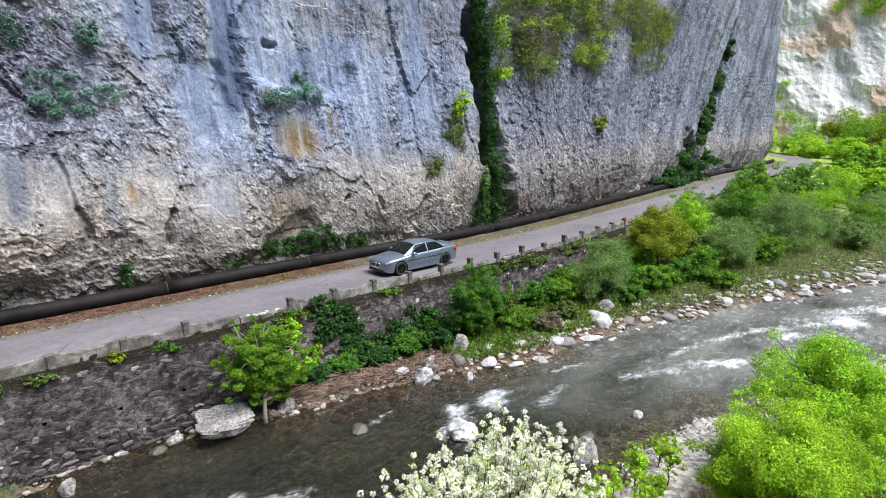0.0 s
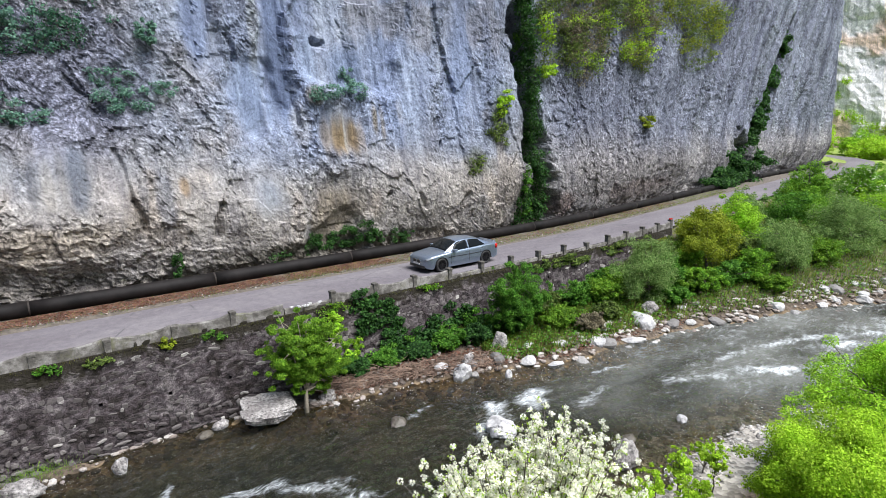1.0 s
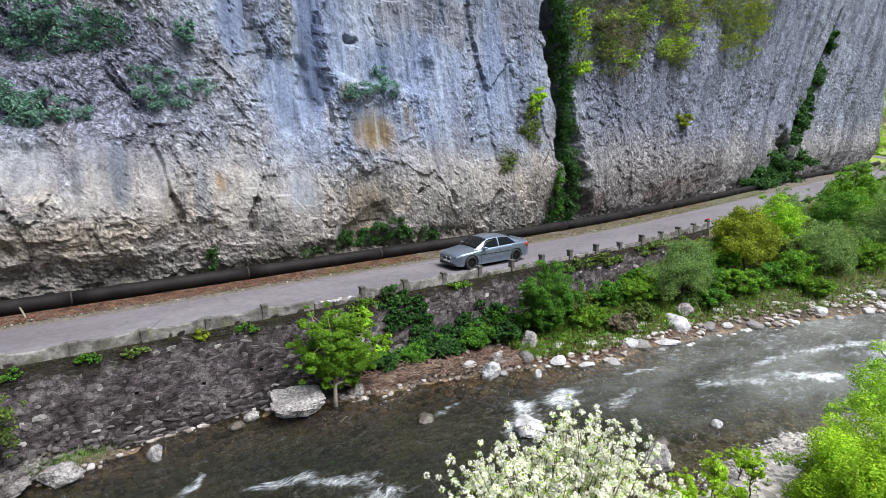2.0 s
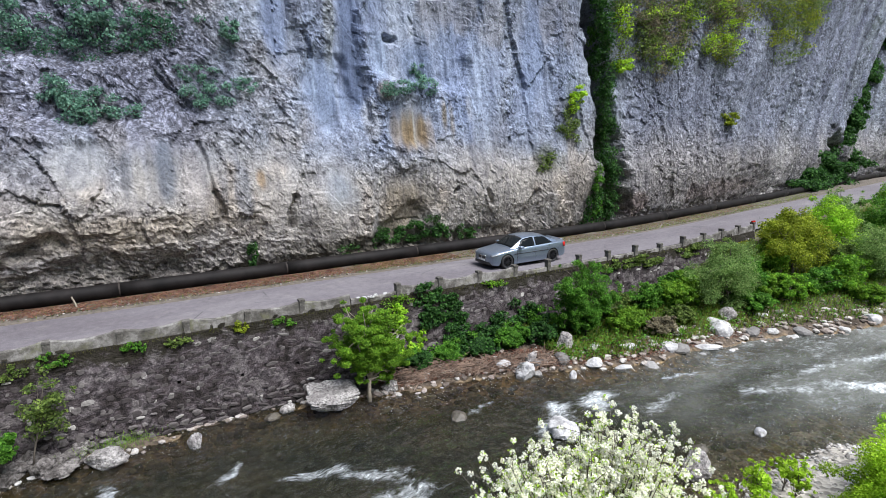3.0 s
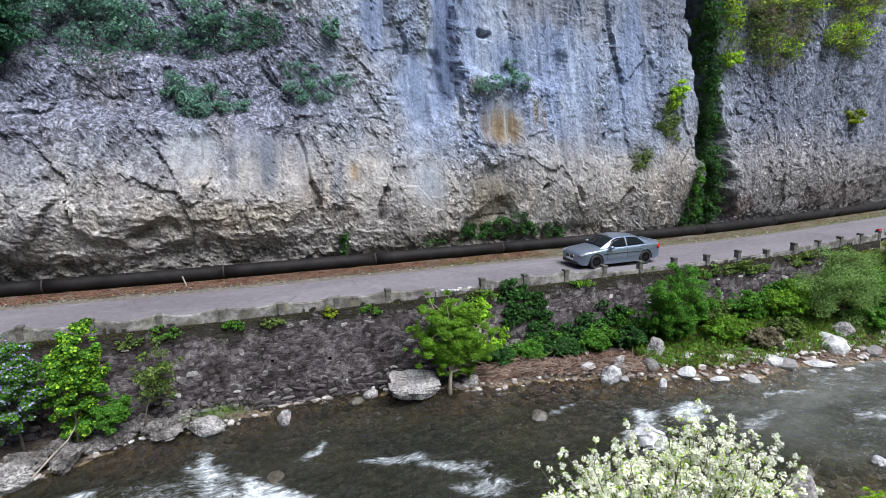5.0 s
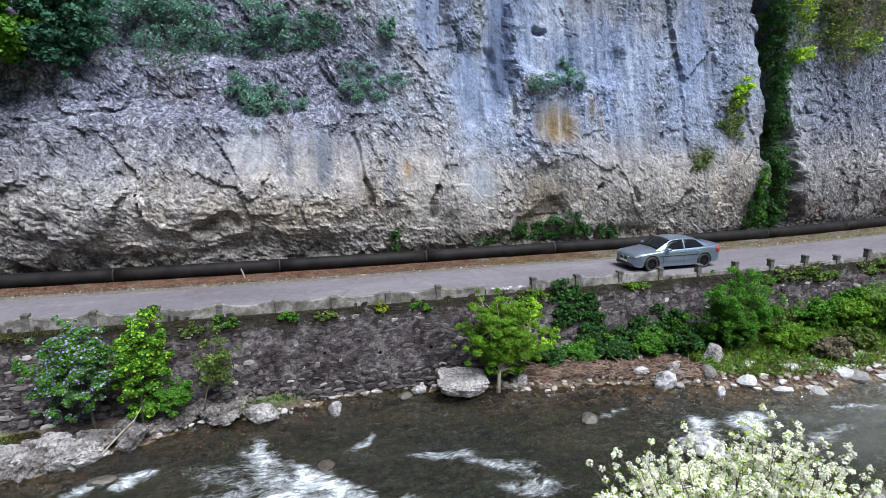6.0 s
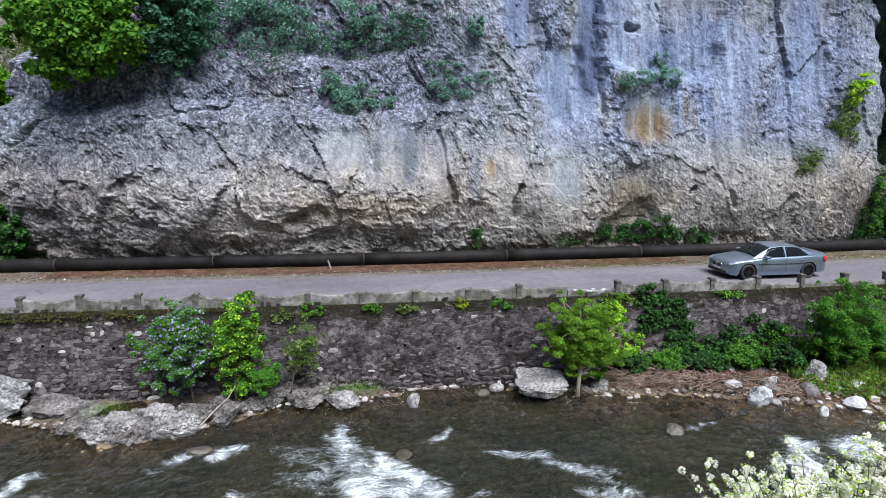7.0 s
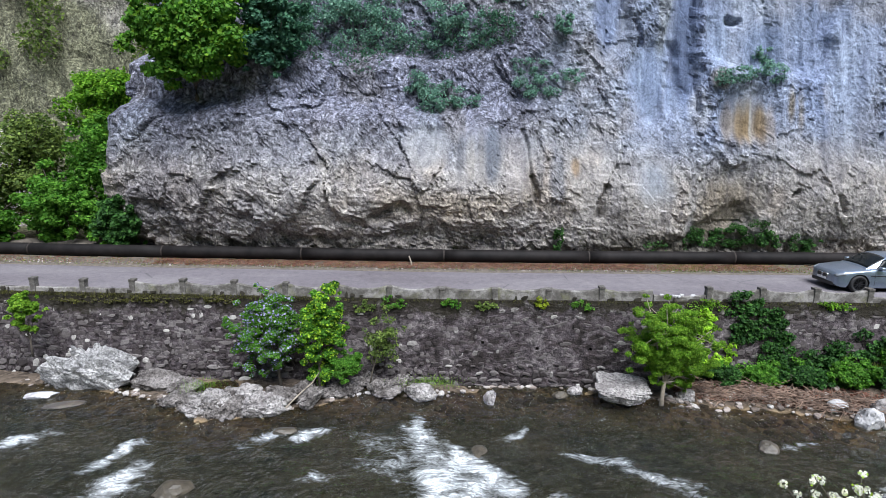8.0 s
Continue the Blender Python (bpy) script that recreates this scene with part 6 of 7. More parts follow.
shrub("dark ivy filling a deep cleft of the cliff", [(29.7, 1.0, 1.4, 0.9, 1.7), (29.6, 2.6, 1.0, 0.9, 1.7), (29.4, 4.4, 0.8, 1.0, 1.7), (29.1, 6.4, 0.8, 1.1, 1.7), (28.8, 8.6, 0.8, 1.2, 1.7), (28.5, 11, 0.9, 1.3, 1.7), (28.3, 13.5, 0.8, 1.4, 1.7), (28.2, 16, 0.9, 1.5, 1.7), (27.8, 1.0, 0.9, 0.6, 0.4), (27.4, 2.6, 0.5, 0.8, 0.3)], LEAF_IVY, 15000, 0.16, 763)
creeper("cleft_ivy", "dark ivy hanging down the side of a deep cleft", [(Vector((30.0 - 0.09 * k + 0.3 * math.sin(k * 2.1), 29.2 + 0.3 * math.sin(k * 1.3), 0.6 + 0.95 * k)), 0.42, 0.9, 0.85) for k in range(19)], LEAF_IVY, 12000, 0.15, 781)
shrub("fresh ivy in the mouth of a cleft", [(27.4, 3.6, 0.4, 0.7, 0.3), (27.8, 1.8, 0.6, 0.6, 0.3), (29.2, 12.6, 0.5, 0.6, 0.4)], LEAF_DEEP, 1800, 0.14, 764)
def scrub_field(label, leaf, count, size, seed, n, x0, x1, low):
    """Loose scrub over a stretch of the upper face, thinning down to the line low(x)."""
    q = np.random.default_rng(seed)
    spots = []
    while len(spots) < n:
        x, z = q.uniform(x0, x1), q.uniform(9, 19)
        if z > low(x) + 1.6 * q.random() ** 2 * 3 - 0.4:
            spots.append((x, z, q.uniform(0.4, 0.9) * (1 + 0.03 * (x - 30)), q.uniform(0.3, 0.7), 0.7))
    return shrub(label, spots, leaf, count, size, seed + 1)


def scrub_line(x):
    return float(np.interp(x, [29.5, 31, 34, 36.5, 38, 40, 42.5, 44.5, 47, 50, 53, 57, 59], [11.5, 11.0, 11.0, 11.6, 13.2, 13.0, 12.0, 12.2, 15.0, 13.5, 13.0, 12.6, 15]))


scrub_field("olive scrub covering the upper cliff", LEAF_OLIVE, 14000, 0.14, 765, 90, 29.6, 42, scrub_line)
scrub_field("dry brown scrub on the upper cliff", DRY_SCRUB, 13000, 0.11, 775, 80, 29.6, 46, lambda x: scrub_line(x) - 0.6)
scrub_field("bright yellow-green scrub on the upper cliff", LEAF_LIME, 9000, 0.14, 766, 50, 30, 45, lambda x: scrub_line(x) + 0.3)
scrub_field("hanging yellow-green scrub on the cliff", LEAF_YELLOW, 7000, 0.14, 767, 60, 42, 60, scrub_line)
scrub_field("olive scrub on the high cliff", LEAF_OLIVE, 9000, 0.14, 777, 60, 42, 62, scrub_line)
shrub("bright bush on the edge of the cleft", [(30.6, 10.8, 0.6, 0.4, 0.5)], LEAF_LIME, 800, 0.15, 778)
shrub("small yellow-green bush on the cliff", [(45.0, 7.4, 0.8, 0.4, 0.5)], LEAF_YELLOW, 700, 0.17, 768)
shrub("dark bush in a hollow at the cliff's foot", [(62, 0.8, 3.0, 1.2, 1.4), (66, 1.8, 3.4, 2.0, 1.8), (69.5, 2.6, 3.6, 2.4, 1.8), (73, 1.8, 3.2, 2.0, 1.6)], LEAF_IVY, 15000, 0.3, 769)
shrub("strip of dark ivy climbing the leaning cliff", [(71.8, 4.2, 2.6, 1.8, 1.0), (74.0, 6.0, 2.4, 1.8, 1.0), (76.0, 7.8, 2.3, 1.8, 0.9), (77.8, 9.6, 2.2, 1.8, 0.9), (79.5, 11.5, 2.1, 1.8, 0.9), (81.0, 13.4, 1.9, 1.7, 0.8), (82.3, 15.3, 1.5, 1.6, 0.7), (83.5, 17.2, 1.0, 1.4, 0.6)], LEAF_IVY, 22000, 0.28, 770)

# paler leaves over the crown stand in for light on its tips
tree("cliff_tree", "large-leaved bright green tree rooted on the cliff's shoulder", "tree", (-12.6, 30.4, 7.4), (-12.2, 28.3, 10.7), (3.9, 1.8, 3.0), LEAF_DEEP, 30000, 0.19, 801, 26, 0.12, slim=0.75, hang=0.4, extra=(LEAF_SPRING, 3000, 0.24, "young_leaves", "paler outer leaves for lit tips"))
tree("cliff_tree", "dark leafy tree on the cliff's shoulder", "tree", (-9.0, 30.8, 8.4), (-8.4, 29.2, 11.2), (2.6, 1.6, 2.2), LEAF_DARK, 13000, 0.2, 805, 20, 0.1, slim=0.7)
for k, (x, y, z, cx, cz_, rx_, rz_, m, lab) in enumerate([
    (-19.0, 32.5, 0, -18.8, 5.2, 2.6, 3.0, LEAF_DEEP, "leafy tree in the green gully beside the cliff"),
    (-17.6, 31.0, 0, -17.5, 1.9, 1.9, 1.9, LEAF_DEEP, "dark bush in the gully beside the cliff"),
    (-17.2, 29.4, 0, -17.1, 1.7, 1.3, 1.5, LEAF_IVY, "dark bush at the corner of the cliff"),
    (-21.4, 31.4, 0, -21.3, 2.4, 2.4, 2.3, LEAF_DEEP, "green bush in the gully beside the cliff"),
    (-24.0, 33.0, 0, -24.0, 5.5, 3.0, 3.2, LEAF_OLIVE, "olive tree in the green gully beside the cliff"),
    (-25.5, 31.0, 0, -25.5, 1.8, 2.4, 1.9, LEAF_DEEP, "leafy bush in the gully beside the cliff"),
    (-29.0, 32.0, 0, -29.0, 3.5, 3.0, 3.5, LEAF_OLIVE, "olive tree in the green gully beside the cliff"),
    (-20.5, 35.5, 0, -20.5, 9.5, 2.6, 3.0, LEAF_MID, "tall leafy tree in the gully beside the cliff"),
]):
    tree("gully_tree", lab, "tree", (x, y, z), (cx, y - 0.1, cz_ * 0.85), (rx_ * 1.15, rx_ * 0.8, rz_ * 1.2), m, 15000, 0.2, 811 + 4 * k, 24, 0.12, slim=0.7, group="trees in the gully")

# ---- trees at the road's bend and on the far slope ----
FAR_LEAVES = [LEAF_FRESH, LEAF_YELLOW, LEAF_MID, LEAF_LIME, LEAF_OLIVE]
r = np.random.default_rng(91)
for k, (x, y, h, w) in enumerate([(72, 15, 4.5, 4), (80, 20, 4, 4), (84, 13, 6, 5), (93, 22, 4.5, 4.5), (99, 17, 7, 5.5), (108, 26, 5, 4.5), (114, 20, 8, 6), (126, 31, 5, 5), (133, 26, 9, 7), (150, 36, 9, 7), (142, 42, 5, 6), (160, 50, 6, 7), (158, 60, 9, 7), (150, 62, 5, 5), (168, 42, 12, 8), (176, 34, 13, 9), (172, 22, 12, 9), (160, 12, 10, 9), (140, 10, 8, 8), (120, 6, 7, 7)]):
    z = float(ground_height(np.array(float(x)), np.array(float(y))))
    tree("bend_tree", "spring green tree beside the bend of the road", "tree", (x, y, z), (x, y, z + h * 0.44), (w * 0.95, w * 0.95, h * 0.6), FAR_LEAVES[(3, 0, 1, 2, 3, 0)[k % 6]], 9500, 0.4, 850 + k, 22, 0.18, group="trees at the bend")
fv = FAR_V.reshape(-1, 3)
okay = np.where((fv[:, 2] > 2) & (fv[:, 2] < 75) & (fv[:, 1] > 5) & (fv[:, 1] < 120))[0]
g = fbm(fv[okay, 1] * 0.09, fv[okay, 2] * 0.07, 333)
okay = okay[(g > 0.12) | ((fv[okay, 2] < 10) & (g > -0.5))]
pick = r.choice(okay, 260, replace=False)
cc = fv[pick] + np.array([-1.0, 0, 0])
rad = r.uniform(0.8, 2.8, (260, 1)) * np.array([1, 1.1, 1.0])
tagged(part("far_scrub", leaf_mesh("far_scrub", cc, rad, 42000, 0.6, 901, 0, 0.7), LEAF_LIME), "yellow-green scrub on the distant rock wall", "plants", kind="stuff")
gv = GULLY_V.reshape(-1, 3)
okay = np.where((gv[:, 2] > 0) & (gv[:, 2] < 22) & (gv[:, 0] > -45))[0]
pick = r.choice(okay, 60, replace=False)
tagged(part("gully_scrub", leaf_mesh("gully_scrub", gv[pick] + np.array([0, -0.5, 0]), r.uniform(0.6, 1.4, (60, 1)) * np.array([1, 0.7, 1]), 16000, 0.24, 905, 0.2, 0.7), LEAF_OLIVE), "olive scrub covering the gully wall", "plants", kind="stuff")
r = np.random.default_rng(95)
hill = []
for k in range(120):
    x, y = r.uniform(-120, 220), r.uniform(-90, -14)
    hill.append((x, y, float(ground_height(np.array(x), np.array(y))) + 2.2))
tagged(part("hillside_woods", leaf_mesh("hillside_woods", np.array(hill), r.uniform(2.5, 4.5, (120, 1)) * np.array([1, 1, 1.2]), 40000, 0.7, 907), LEAF_MID), "green woods on the slope behind the near bank", "woods", kind="stuff")
for k, (x, y, h) in enumerate([(10.4, 7.2, 1.5), (11.3, 7.5, 1.8), (12.2, 7.7, 1.6), (13.2, 7.6, 1.9), (12.0, 6.7, 2.0), (9.6, 6.9, 1.3), (13.9, 8.0, 1.2), (14.6, 7.4, 1.5), (15.4, 8.1, 1.0), (11.8, 8.0, 1.1), (12.9, 6.9, 1.7), (10.9, 6.6, 1.7)]):
    tree("sapling", "thin lime green sapling on the near bank", "tree", (x, y, -3.0), (x, y, -3.0 + h * 0.68), (0.5, 0.45, h * 0.42), LEAF_LIME, 1100, 0.075, 931 + 4 * k, 12, 0.022, slim=0.7, csize=(0.18, 0.3), group="saplings on the near bank")

# ---- the car: a silver-blue saloon on the road ----
def car_paint():
    a = Mat("metallic_paint", 0.34, 0.75, 0.4)
    fleck = a.noise(300, 2)
    a.colour(a.ramp(fleck, [(0.35, (0.18, 0.225, 0.3)), (0.65, (0.3, 0.355, 0.44))]))
    a.b.inputs["Coat Weight"].default_value = 0.6
    a.b.inputs["Coat Roughness"].default_value = 0.06
    return a.m


PAINT = car_paint()
CAR_GLASS = plain("tinted_glass", (0.008, 0.01, 0.011), 0.05, spot=0.0, bump=0, spec=0.12)
RUBBER = plain("tyre_rubber", (0.018, 0.018, 0.019), 0.75, spot=0.3, size=20)
RIM = plain("dark_alloy", (0.05, 0.05, 0.055), 0.35, 0.8, spot=0.1, bump=0)
BLACK = plain("black_plastic", (0.015, 0.015, 0.016), 0.5, spot=0.2, bump=0)
LAMP_GLASS = plain("headlamp_glass", (0.3, 0.32, 0.34), 0.08, 0.3, spot=0.1, bump=0)
RED_GLASS = plain("red_lens", (0.45, 0.015, 0.012), 0.15, spot=0.1, bump=0)
CHROME = plain("chrome", (0.7, 0.7, 0.72), 0.12, 1.0, spot=0.05, bump=0)
PLATE = plain("white_plate", (0.7, 0.7, 0.7), 0.4, spot=0.05, bump=0)

AXLES, WHEEL_R = (0.85, 3.62), 0.335
U = np.array([0.0, 0.03, 0.1, 0.3, 0.9, 1.4, 2.0, 2.9, 3.5, 3.9, 4.3, 4.48, 4.54])
HALF = np.array([0.52, 0.66, 0.765, 0.85, 0.885, 0.9, 0.91, 0.91, 0.905, 0.89, 0.85, 0.8, 0.72])
SILL = np.array([0.36, 0.29, 0.23, 0.2, 0.19, 0.19, 0.19, 0.19, 0.19, 0.2, 0.26, 0.33, 0.42])
BELT = np.array([0.54, 0.61, 0.67, 0.74, 0.81, 0.87, 0.9, 0.93, 0.955, 0.965, 0.96, 0.93, 0.86])
TOP = np.array([0.59, 0.68, 0.755, 0.84, 0.91, 0.955, 0.98, 1.0, 1.0, 1.02, 1.05, 1.02, 0.9])


def car_section(u, side):
    """Points of the body's half section at u metres from the nose, from the sill up to the middle."""
    half, belt, top = (float(np.interp(u, U, k)) for k in (HALF, BELT, TOP))
    low = float(np.interp(u, U, SILL))
    arch = WHEEL_R + 0.055
    for ax in AXLES:
        if abs(u - ax) < arch:
            low = max(low, WHEEL_R + math.sqrt(arch * arch - (u - ax) ** 2))
    pts = []
    for k in range(8):
        t = k / 7
        z = low + (belt - low) * t
        h = (z - 0.19) / max(belt - 0.19, 0.1)
        w = half * (0.955 + 0.045 * math.sin(min(max(h, 0), 1) * math.pi * 0.75 + 0.35)) - 0.012 * (abs(h - 0.62) < 0.06)
        flare = max((0.02 * math.exp(-(((u - ax) / 0.42) ** 2)) for ax in AXLES))
        pts.append((u, side * (w + flare), z))
    for t, up in ((0.93, 0.45), (0.8, 0.75), (0.55, 0.93), (0.28, 0.99), (0.0, 1.0)):
        pts.append((u, side * half * t, belt + (top - belt) * up))
    return pts


def cabin(u, t, side):
    """A point of the glasshouse: t 0 to 1 up the side, 1 to 2 over to the middle."""
    base_w = float(np.interp(u, [1.12, 1.6, 2.5, 3.4, 4.12], [0.76, 0.84, 0.86, 0.83, 0.72]))
    roof_w = float(np.interp(u, [1.12, 1.95, 2.5, 3.3, 4.12], [0.7, 0.6, 0.62, 0.58, 0.66]))
    base_z = float(np.interp(u, U, BELT)) - 0.02
    roof_z = float(np.interp(u, [1.12, 1.5, 1.85, 2.05, 2.4, 2.8, 3.15, 3.5, 3.8, 4.12], [0.93, 1.16, 1.345, 1.395, 1.425, 1.42, 1.385, 1.29, 1.165, 1.02]))
    edge_z = roof_z - 0.05 * min(1.0, max(0.0, roof_z - base_z) / 0.3)
    if t <= 1:
        bow = 0.02 * math.sin(t * math.pi)
        return Vector((u, side * (base_w + (roof_w - base_w) * t + bow), base_z + (edge_z - base_z) * t))
    s = t - 1
    return Vector((u, side * roof_w * (1 - s), edge_z + (roof_z + 0.012 - edge_z) * math.sin(s * math.pi / 2)))


def sheet(rows, flip=False):
    n, m = len(rows), len(rows[0])
    s = Soup()
    f = [(i * m + j, (i + 1) * m + j, (i + 1) * m + j + 1, i * m + j + 1) for i in range(n - 1) for j in range(m - 1)]
    s.add([p for row in rows for p in row], [q[::-1] for q in f] if flip else f)
    return s


def cabin_pane(u0, u1, t0, t1, side, off=0.006, n=8, m=5, cut=None):
    """A pane lying just proud of the glasshouse; cut narrows its top."""
    rows = []
    for i in range(n + 1):
        row = []
        for j in range(m + 1):
            t = t0 + (t1 - t0) * j / m
            a, b = (u0, u1) if cut is None else (u0 + cut[0] * j / m, u1 + cut[1] * j / m)
            u = a + (b - a) * i / n
            p = cabin(u, t, side)
            d = (p - Vector((u, 0, 0.75))).normalized()
            row.append(p + d * off)
        rows.append(row)
    return sheet(rows)


def solid(s, thick=0.004):
    """A sheet's mesh given thickness."""
    me = s.mesh("pane", True)
    bm = bmesh.new()
    bm.from_mesh(me)
    bmesh.ops.solidify(bm, geom=bm.faces[:], thickness=thick)
    bm.to_mesh(me)
    bm.free()
    return me


def build_car(m):
    car = thing("car", "silver-blue saloon car with dark wheels on the narrow road", "car", m=m)
    us = sorted(set(list(np.round(np.linspace(0, 4.54, 60), 3)) + [0.01, 0.02, 0.03, 0.05, 0.1, 4.4, 4.5] + [round(ax + WHEEL_R * k, 3) for ax in AXLES for k in (-1.165, -1.15, 1.15, 1.165)]))
    rows = [car_section(u, -1) + car_section(u, 1)[::-1][1:] for u in us]
    s = sheet(rows)
    for k in (0, -1):
        s.add(rows[k], [tuple(range(len(rows[k])))])
    part("body", s.mesh("body", True), PAINT, car)
    s = Soup()
    s.box((0.12, -0.7, 0.22), (4.4, 0.7, 0.6))
    part("underbody", s, BLACK, car)
    cab = [[cabin(u, t, -1) for t in np.linspace(0, 2, 15)] + [cabin(u, t, 1) for t in np.linspace(2, 0, 15)[1:]] for u in np.linspace(1.12, 4.12, 44)]
    part("roof", sheet(cab).mesh("roof", True), PAINT, car)
    rows = []
    for u in np.linspace(1.2, 1.92, 9):
        rows.append([cabin(u, t, -1) + Vector((-0.004, 0, 0.008)) for t in np.linspace(0.97, 2, 7)] + [cabin(u, t, 1) + Vector((-0.004, 0, 0.008)) for t in np.linspace(2, 0.97, 7)[1:]])
    part("windscreen", solid(sheet(rows)), CAR_GLASS, car, "dark windscreen")
    rows = []
    for u in np.linspace(3.4, 4.02, 8):
        rows.append([cabin(u, t, -1) + Vector((0.004, 0, 0.008)) for t in np.linspace(1.1, 2, 7)] + [cabin(u, t, 1) + Vector((0.004, 0, 0.008)) for t in np.linspace(2, 1.1, 7)[1:]])
    part("rear_window", solid(sheet(rows)), CAR_GLASS, car, "dark rear window")
    for side in (-1, 1):
        part("side_window", solid(cabin_pane(1.36, 2.5, 0.08, 0.94, side, cut=(0.42, 0.0))), CAR_GLASS, car)
        part("side_window", solid(cabin_pane(2.58, 3.72, 0.1, 0.92, side, cut=(0.0, -0.42))), CAR_GLASS, car)
        s = Soup()
        s.box((-0.1, -0.1, -0.055), (0.1, 0.1, 0.055), 0.035)
        mirror = part("mirror", s.mesh("mirror", True), PAINT, car, m=pose(1.6, side * 0.97, 0.98))
        s = Soup()
        s.box((0.102, -0.08, -0.04), (0.106, 0.08, 0.04))
        part("mirror_glass", s, CHROME, mirror)
        for u in (2.42, 3.32):
            s = Soup()
            w = abs(car_section(u, 1)[6][1])
            s.box((u - 0.1, side * (w + 0.014) - 0.014, 0.80), (u + 0.1, side * (w + 0.014) + 0.014, 0.83), 0.008)
            part("door_handle", s, PAINT, car)
        s = Soup()
        for u0 in np.linspace(1.25, 3.1, 8):
            a, b = abs(car_section(u0, 1)[5][1]), abs(car_section(u0 + 0.26, 1)[5][1])
            s.box((u0, side * a - 0.012, 0.655), (u0 + 0.26, side * b + 0.012, 0.68))
        part("side_trim", s, BLACK, car, "dark rubbing strip")
        for u in (1.42, 2.54, 3.38):
            s = Soup()
            q = [Vector(p) for p in car_section(u, side)[1:8]] if u < 3.3 else [Vector(p) for p in car_section(u, side)[4:8]]
            for a, b in zip(q[:-1], q[1:]):
                o = Vector((0, side * 0.003, 0))
                e = Vector((0.006, 0, 0))
                s.add([a + o - e, a + o + e, b + o + e, b + o - e], [(0, 1, 2, 3)])
            part("door_seam", solid(s, 0.003), BLACK, car)
        # lamps follow the body's corners
        rows = []
        for u in np.linspace(0.04, 0.34, 6):
            half, belt, top = (float(np.interp(u, U, k)) for k in (HALF, BELT, TOP))
            rows.append([Vector((u - 0.012, side * half * w, belt + (top - belt) * h + 0.01)) for w, h in ((1.004, -0.7), (1.008, -0.3), (0.985, 0.12), (0.86, 0.42))])
        part("headlight", solid(sheet(rows), 0.006), LAMP_GLASS, car, "clear headlight")
        rows = []
        for u in np.linspace(4.28, 4.52, 5):
            half, belt = (float(np.interp(u, U, k)) for k in (HALF, BELT))
            rows.append([Vector((u + 0.012, side * half * w, z)) for w, z in ((1.012, belt - 0.24), (1.02, belt - 0.12), (1.0, belt - 0.01))])
        part("tail_light", solid(sheet(rows), 0.006), RED_GLASS, car, "red tail light")
        s = Soup()
        s.box((-0.03, side * 0.16 - 0.14, 0.46), (0.05, side * 0.16 + 0.14, 0.63), 0.03)
        grille = part("grille", s.mesh("grille", True), CHROME, car)
        s = Soup()
        s.box((-0.042, side * 0.16 - 0.122, 0.475), (0.0, side * 0.16 + 0.122, 0.615), 0.02)
        part("grille_inset", s, BLACK, grille)
    s = Soup()
    s.box((-0.025, -0.62, 0.22), (0.12, 0.62, 0.36), 0.03)
    part("air_intake", s, BLACK, car)
    s = Soup()
    s.box((-0.05, -0.26, 0.39), (-0.02, 0.26, 0.47), 0.006)
    part("number_plate", s, PLATE, car, "plain white plate")
    s = Soup()
    s.box((4.38, -0.6, 1.02), (4.5, 0.6, 1.05), 0.012)
    part("boot_spoiler", s.mesh("boot_spoiler", True), PAINT, car)
    # wheels
    for ax in AXLES:
        for side in (-1, 1):
            s = Soup()
            prof = [(0.235, -0.1), (0.3, -0.11), (WHEEL_R - 0.01, -0.085), (WHEEL_R, -0.05), (WHEEL_R, 0.05), (WHEEL_R - 0.01, 0.085), (0.3, 0.11), (0.235, 0.1)]
            k = 28
            v = [(q * math.cos(2 * math.pi * i / k), y, q * math.sin(2 * math.pi * i / k)) for i in range(k) for q, y in prof]
            p = len(prof)
            f = [(i * p + j, ((i + 1) % k) * p + j, ((i + 1) % k) * p + (j + 1) % p, i * p + (j + 1) % p) for i in range(k) for j in range(p)]
            s.add(v, f)
            wheel = part("wheel", s.mesh("wheel", True), RUBBER, car, "black tyre on dark alloy", pose(ax, side * 0.8, WHEEL_R))
            s = Soup()
            v = [(q * math.cos(2 * math.pi * i / k), side * y, q * math.sin(2 * math.pi * i / k)) for i in range(k) for q, y in ((0.24, 0.1), (0.215, 0.1), (0.205, 0.02), (0.03, 0.0))]
            f = [(i * 4 + j, ((i + 1) % k) * 4 + j, ((i + 1) % k) * 4 + j + 1, i * 4 + j + 1) for i in range(k) for j in range(3)]
            s.add(v, f)
            for i in range(10):
                w = 2 * math.pi * i / 10
                a, b = Vector((math.cos(w), 0, math.sin(w))), Vector((-math.sin(w), 0, math.cos(w)))
                y = Vector((0, side, 0))
                q = [a * 0.03 - b * 0.02, a * 0.03 + b * 0.02, a * 0.22 + b * 0.013, a * 0.22 - b * 0.013]
                s.add([e + y * 0.06 for e in q] + [e + y * 0.095 for e in q], [(4, 5, 6, 7), (0, 1, 5, 4), (1, 2, 6, 5), (2, 3, 7, 6), (3, 0, 4, 7)])
            s.tube([Vector((0, side * 0.05, 0)), Vector((0, side * 0.105, 0))], [0.05, 0.045], 12)
            part("rim", s, RIM, wheel, "dark spoked alloy rim")
    return car


build_car(pose(15.74, 23.45, 0.03) @ Matrix.Scale(1.03, 4))
# a red plastic reflector on the last post
s = Soup()
s.box((-0.16, -0.06, 0), (0.16, 0.06, 0.09), 0.02)
tagged(part("reflector", s, RED_GLASS, m=pose(36.0, float(edge_y(36.0)) + 0.08, 0.615)), "red plastic marker on a concrete post", "marker")

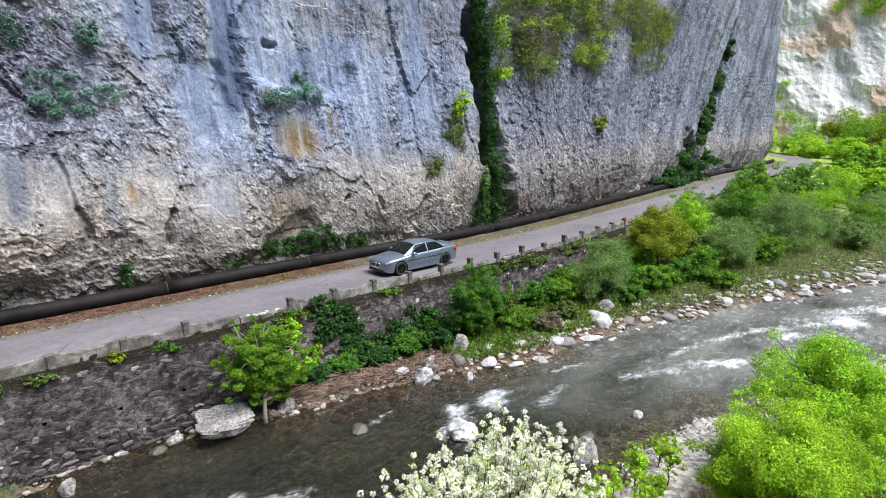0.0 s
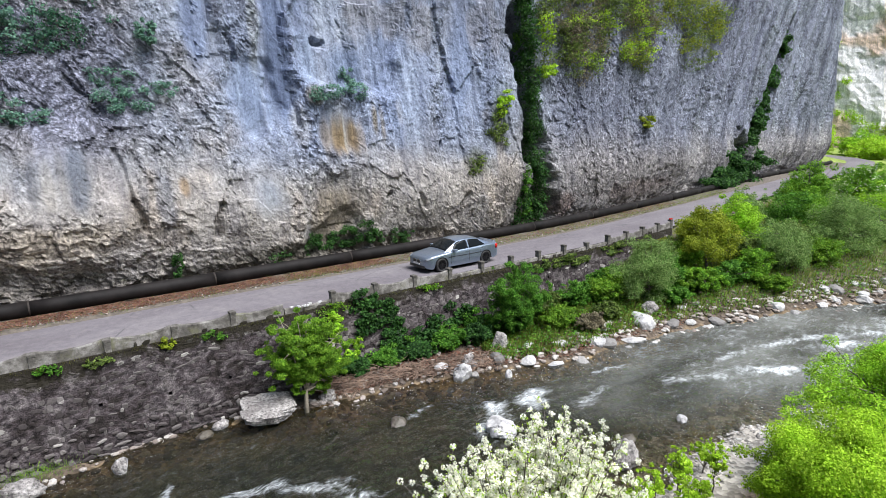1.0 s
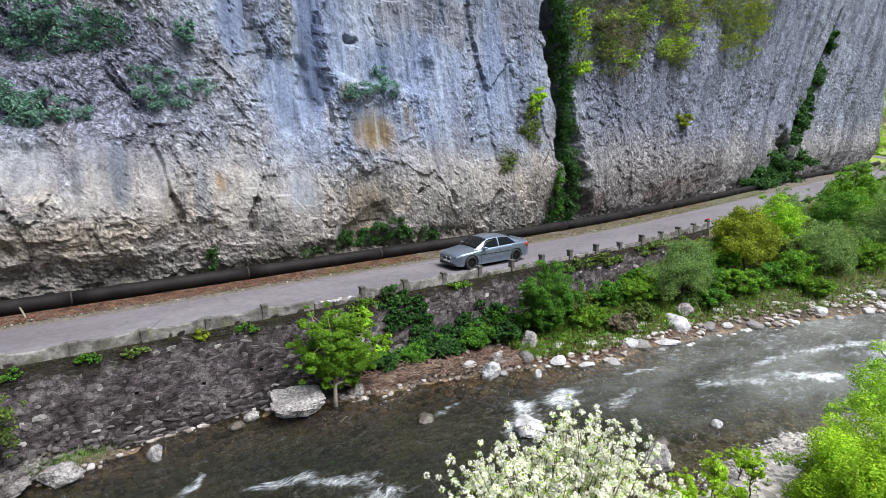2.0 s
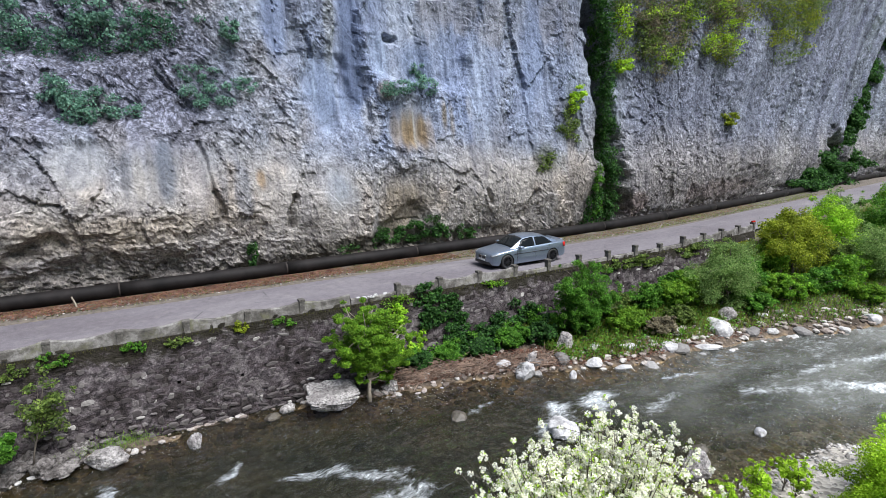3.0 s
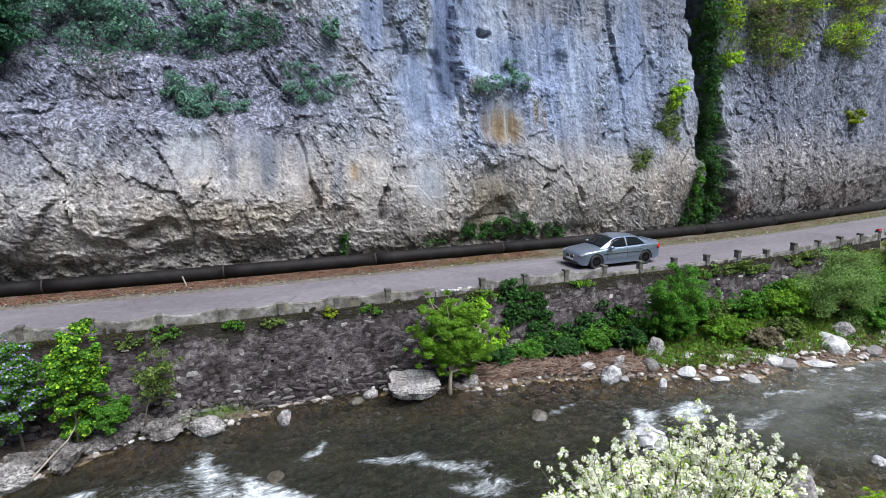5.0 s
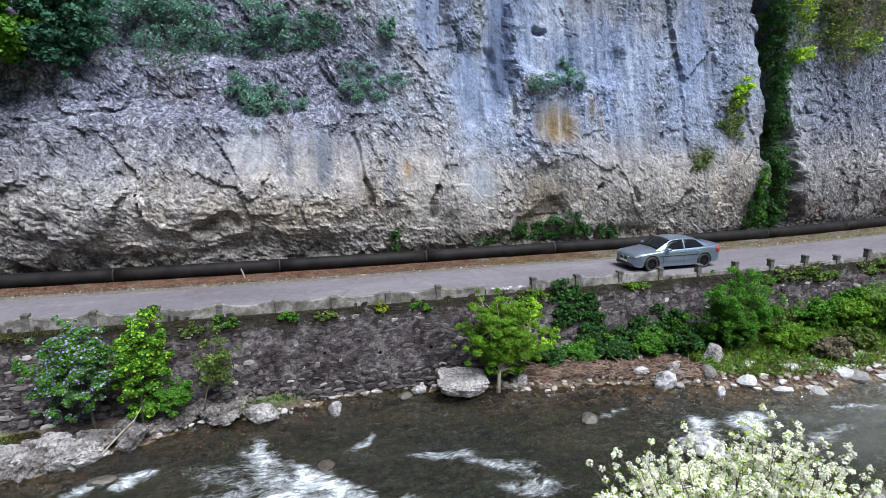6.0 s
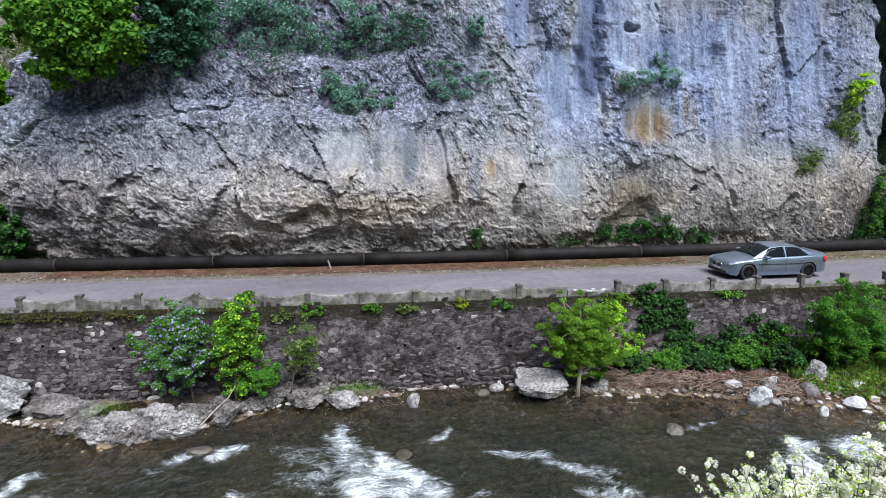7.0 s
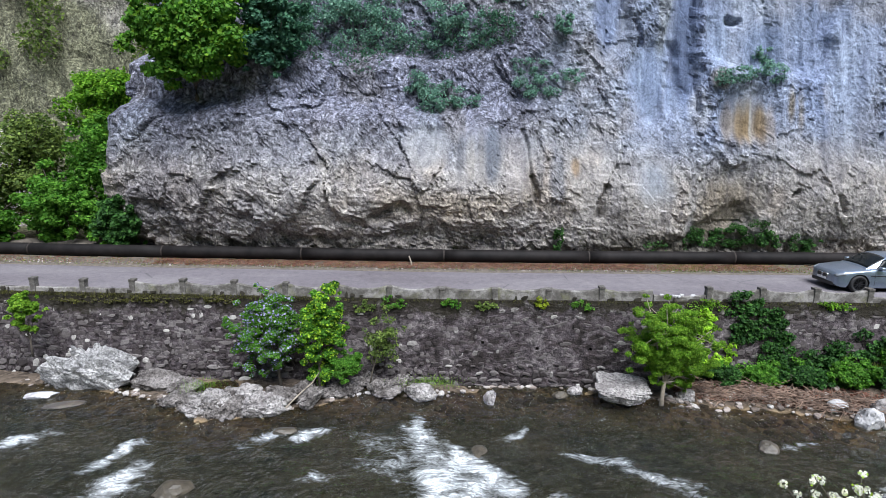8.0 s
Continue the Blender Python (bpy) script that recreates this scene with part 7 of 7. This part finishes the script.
# broken concrete on the parapet
s = Soup()
for i in range(16):
    x = 8.1 + 1.5 * r.random()
    y = float(edge_y(x)) + r.uniform(0.02, 0.14)
    q = r.uniform(0.03, 0.09)
    s.box((x - q, y - q * 0.7, 0.2), (x + q, y + q * 0.7, 0.22 + q * r.uniform(0.6, 1.4)), q * 0.3)
tagged(part("rubble_heap", s, WHITE_ROCK), "white broken concrete lying on the low parapet", "rubble", kind="stuff")

# ---- the wall's facing stones, piece by piece ----
near_set, rest = [], []
for q in STONES:
    (near_set if 0.6 < q[0] < 7.2 and len(near_set) < 300 else rest).append(q)
lean_deg = math.degrees(math.atan(0.17))
for i, (x, z, w, h, t) in enumerate(near_set):
    ob = new("stone", shapes[i % len(shapes)])
    ob.matrix_basis = Matrix.Translation(wall_point(x, z)) @ pose(0, 0, 0, lean_deg, (i * 37) % 41 - 20, 0) @ Matrix.Diagonal((w, t, h, 1))
    ob.parent = retaining
base_shapes = [(np.array([v.co[:] for v in me.vertices]), [p.vertices[:] for p in me.polygons]) for me in shapes]
s = Soup()
for i, (x, z, w, h, t) in enumerate(rest):
    v, f = base_shapes[i % len(base_shapes)]
    p = wall_point(x, z)
    s.add([(a * w + p.x, b * t + p.y + 0.17 * c * h, c * h + p.z) for a, b, c in v], f)
tagged(part("stone_facing", s, WALL_RUBBLE, retaining, "grey rubble stones set in mortar"), kind="stuff")
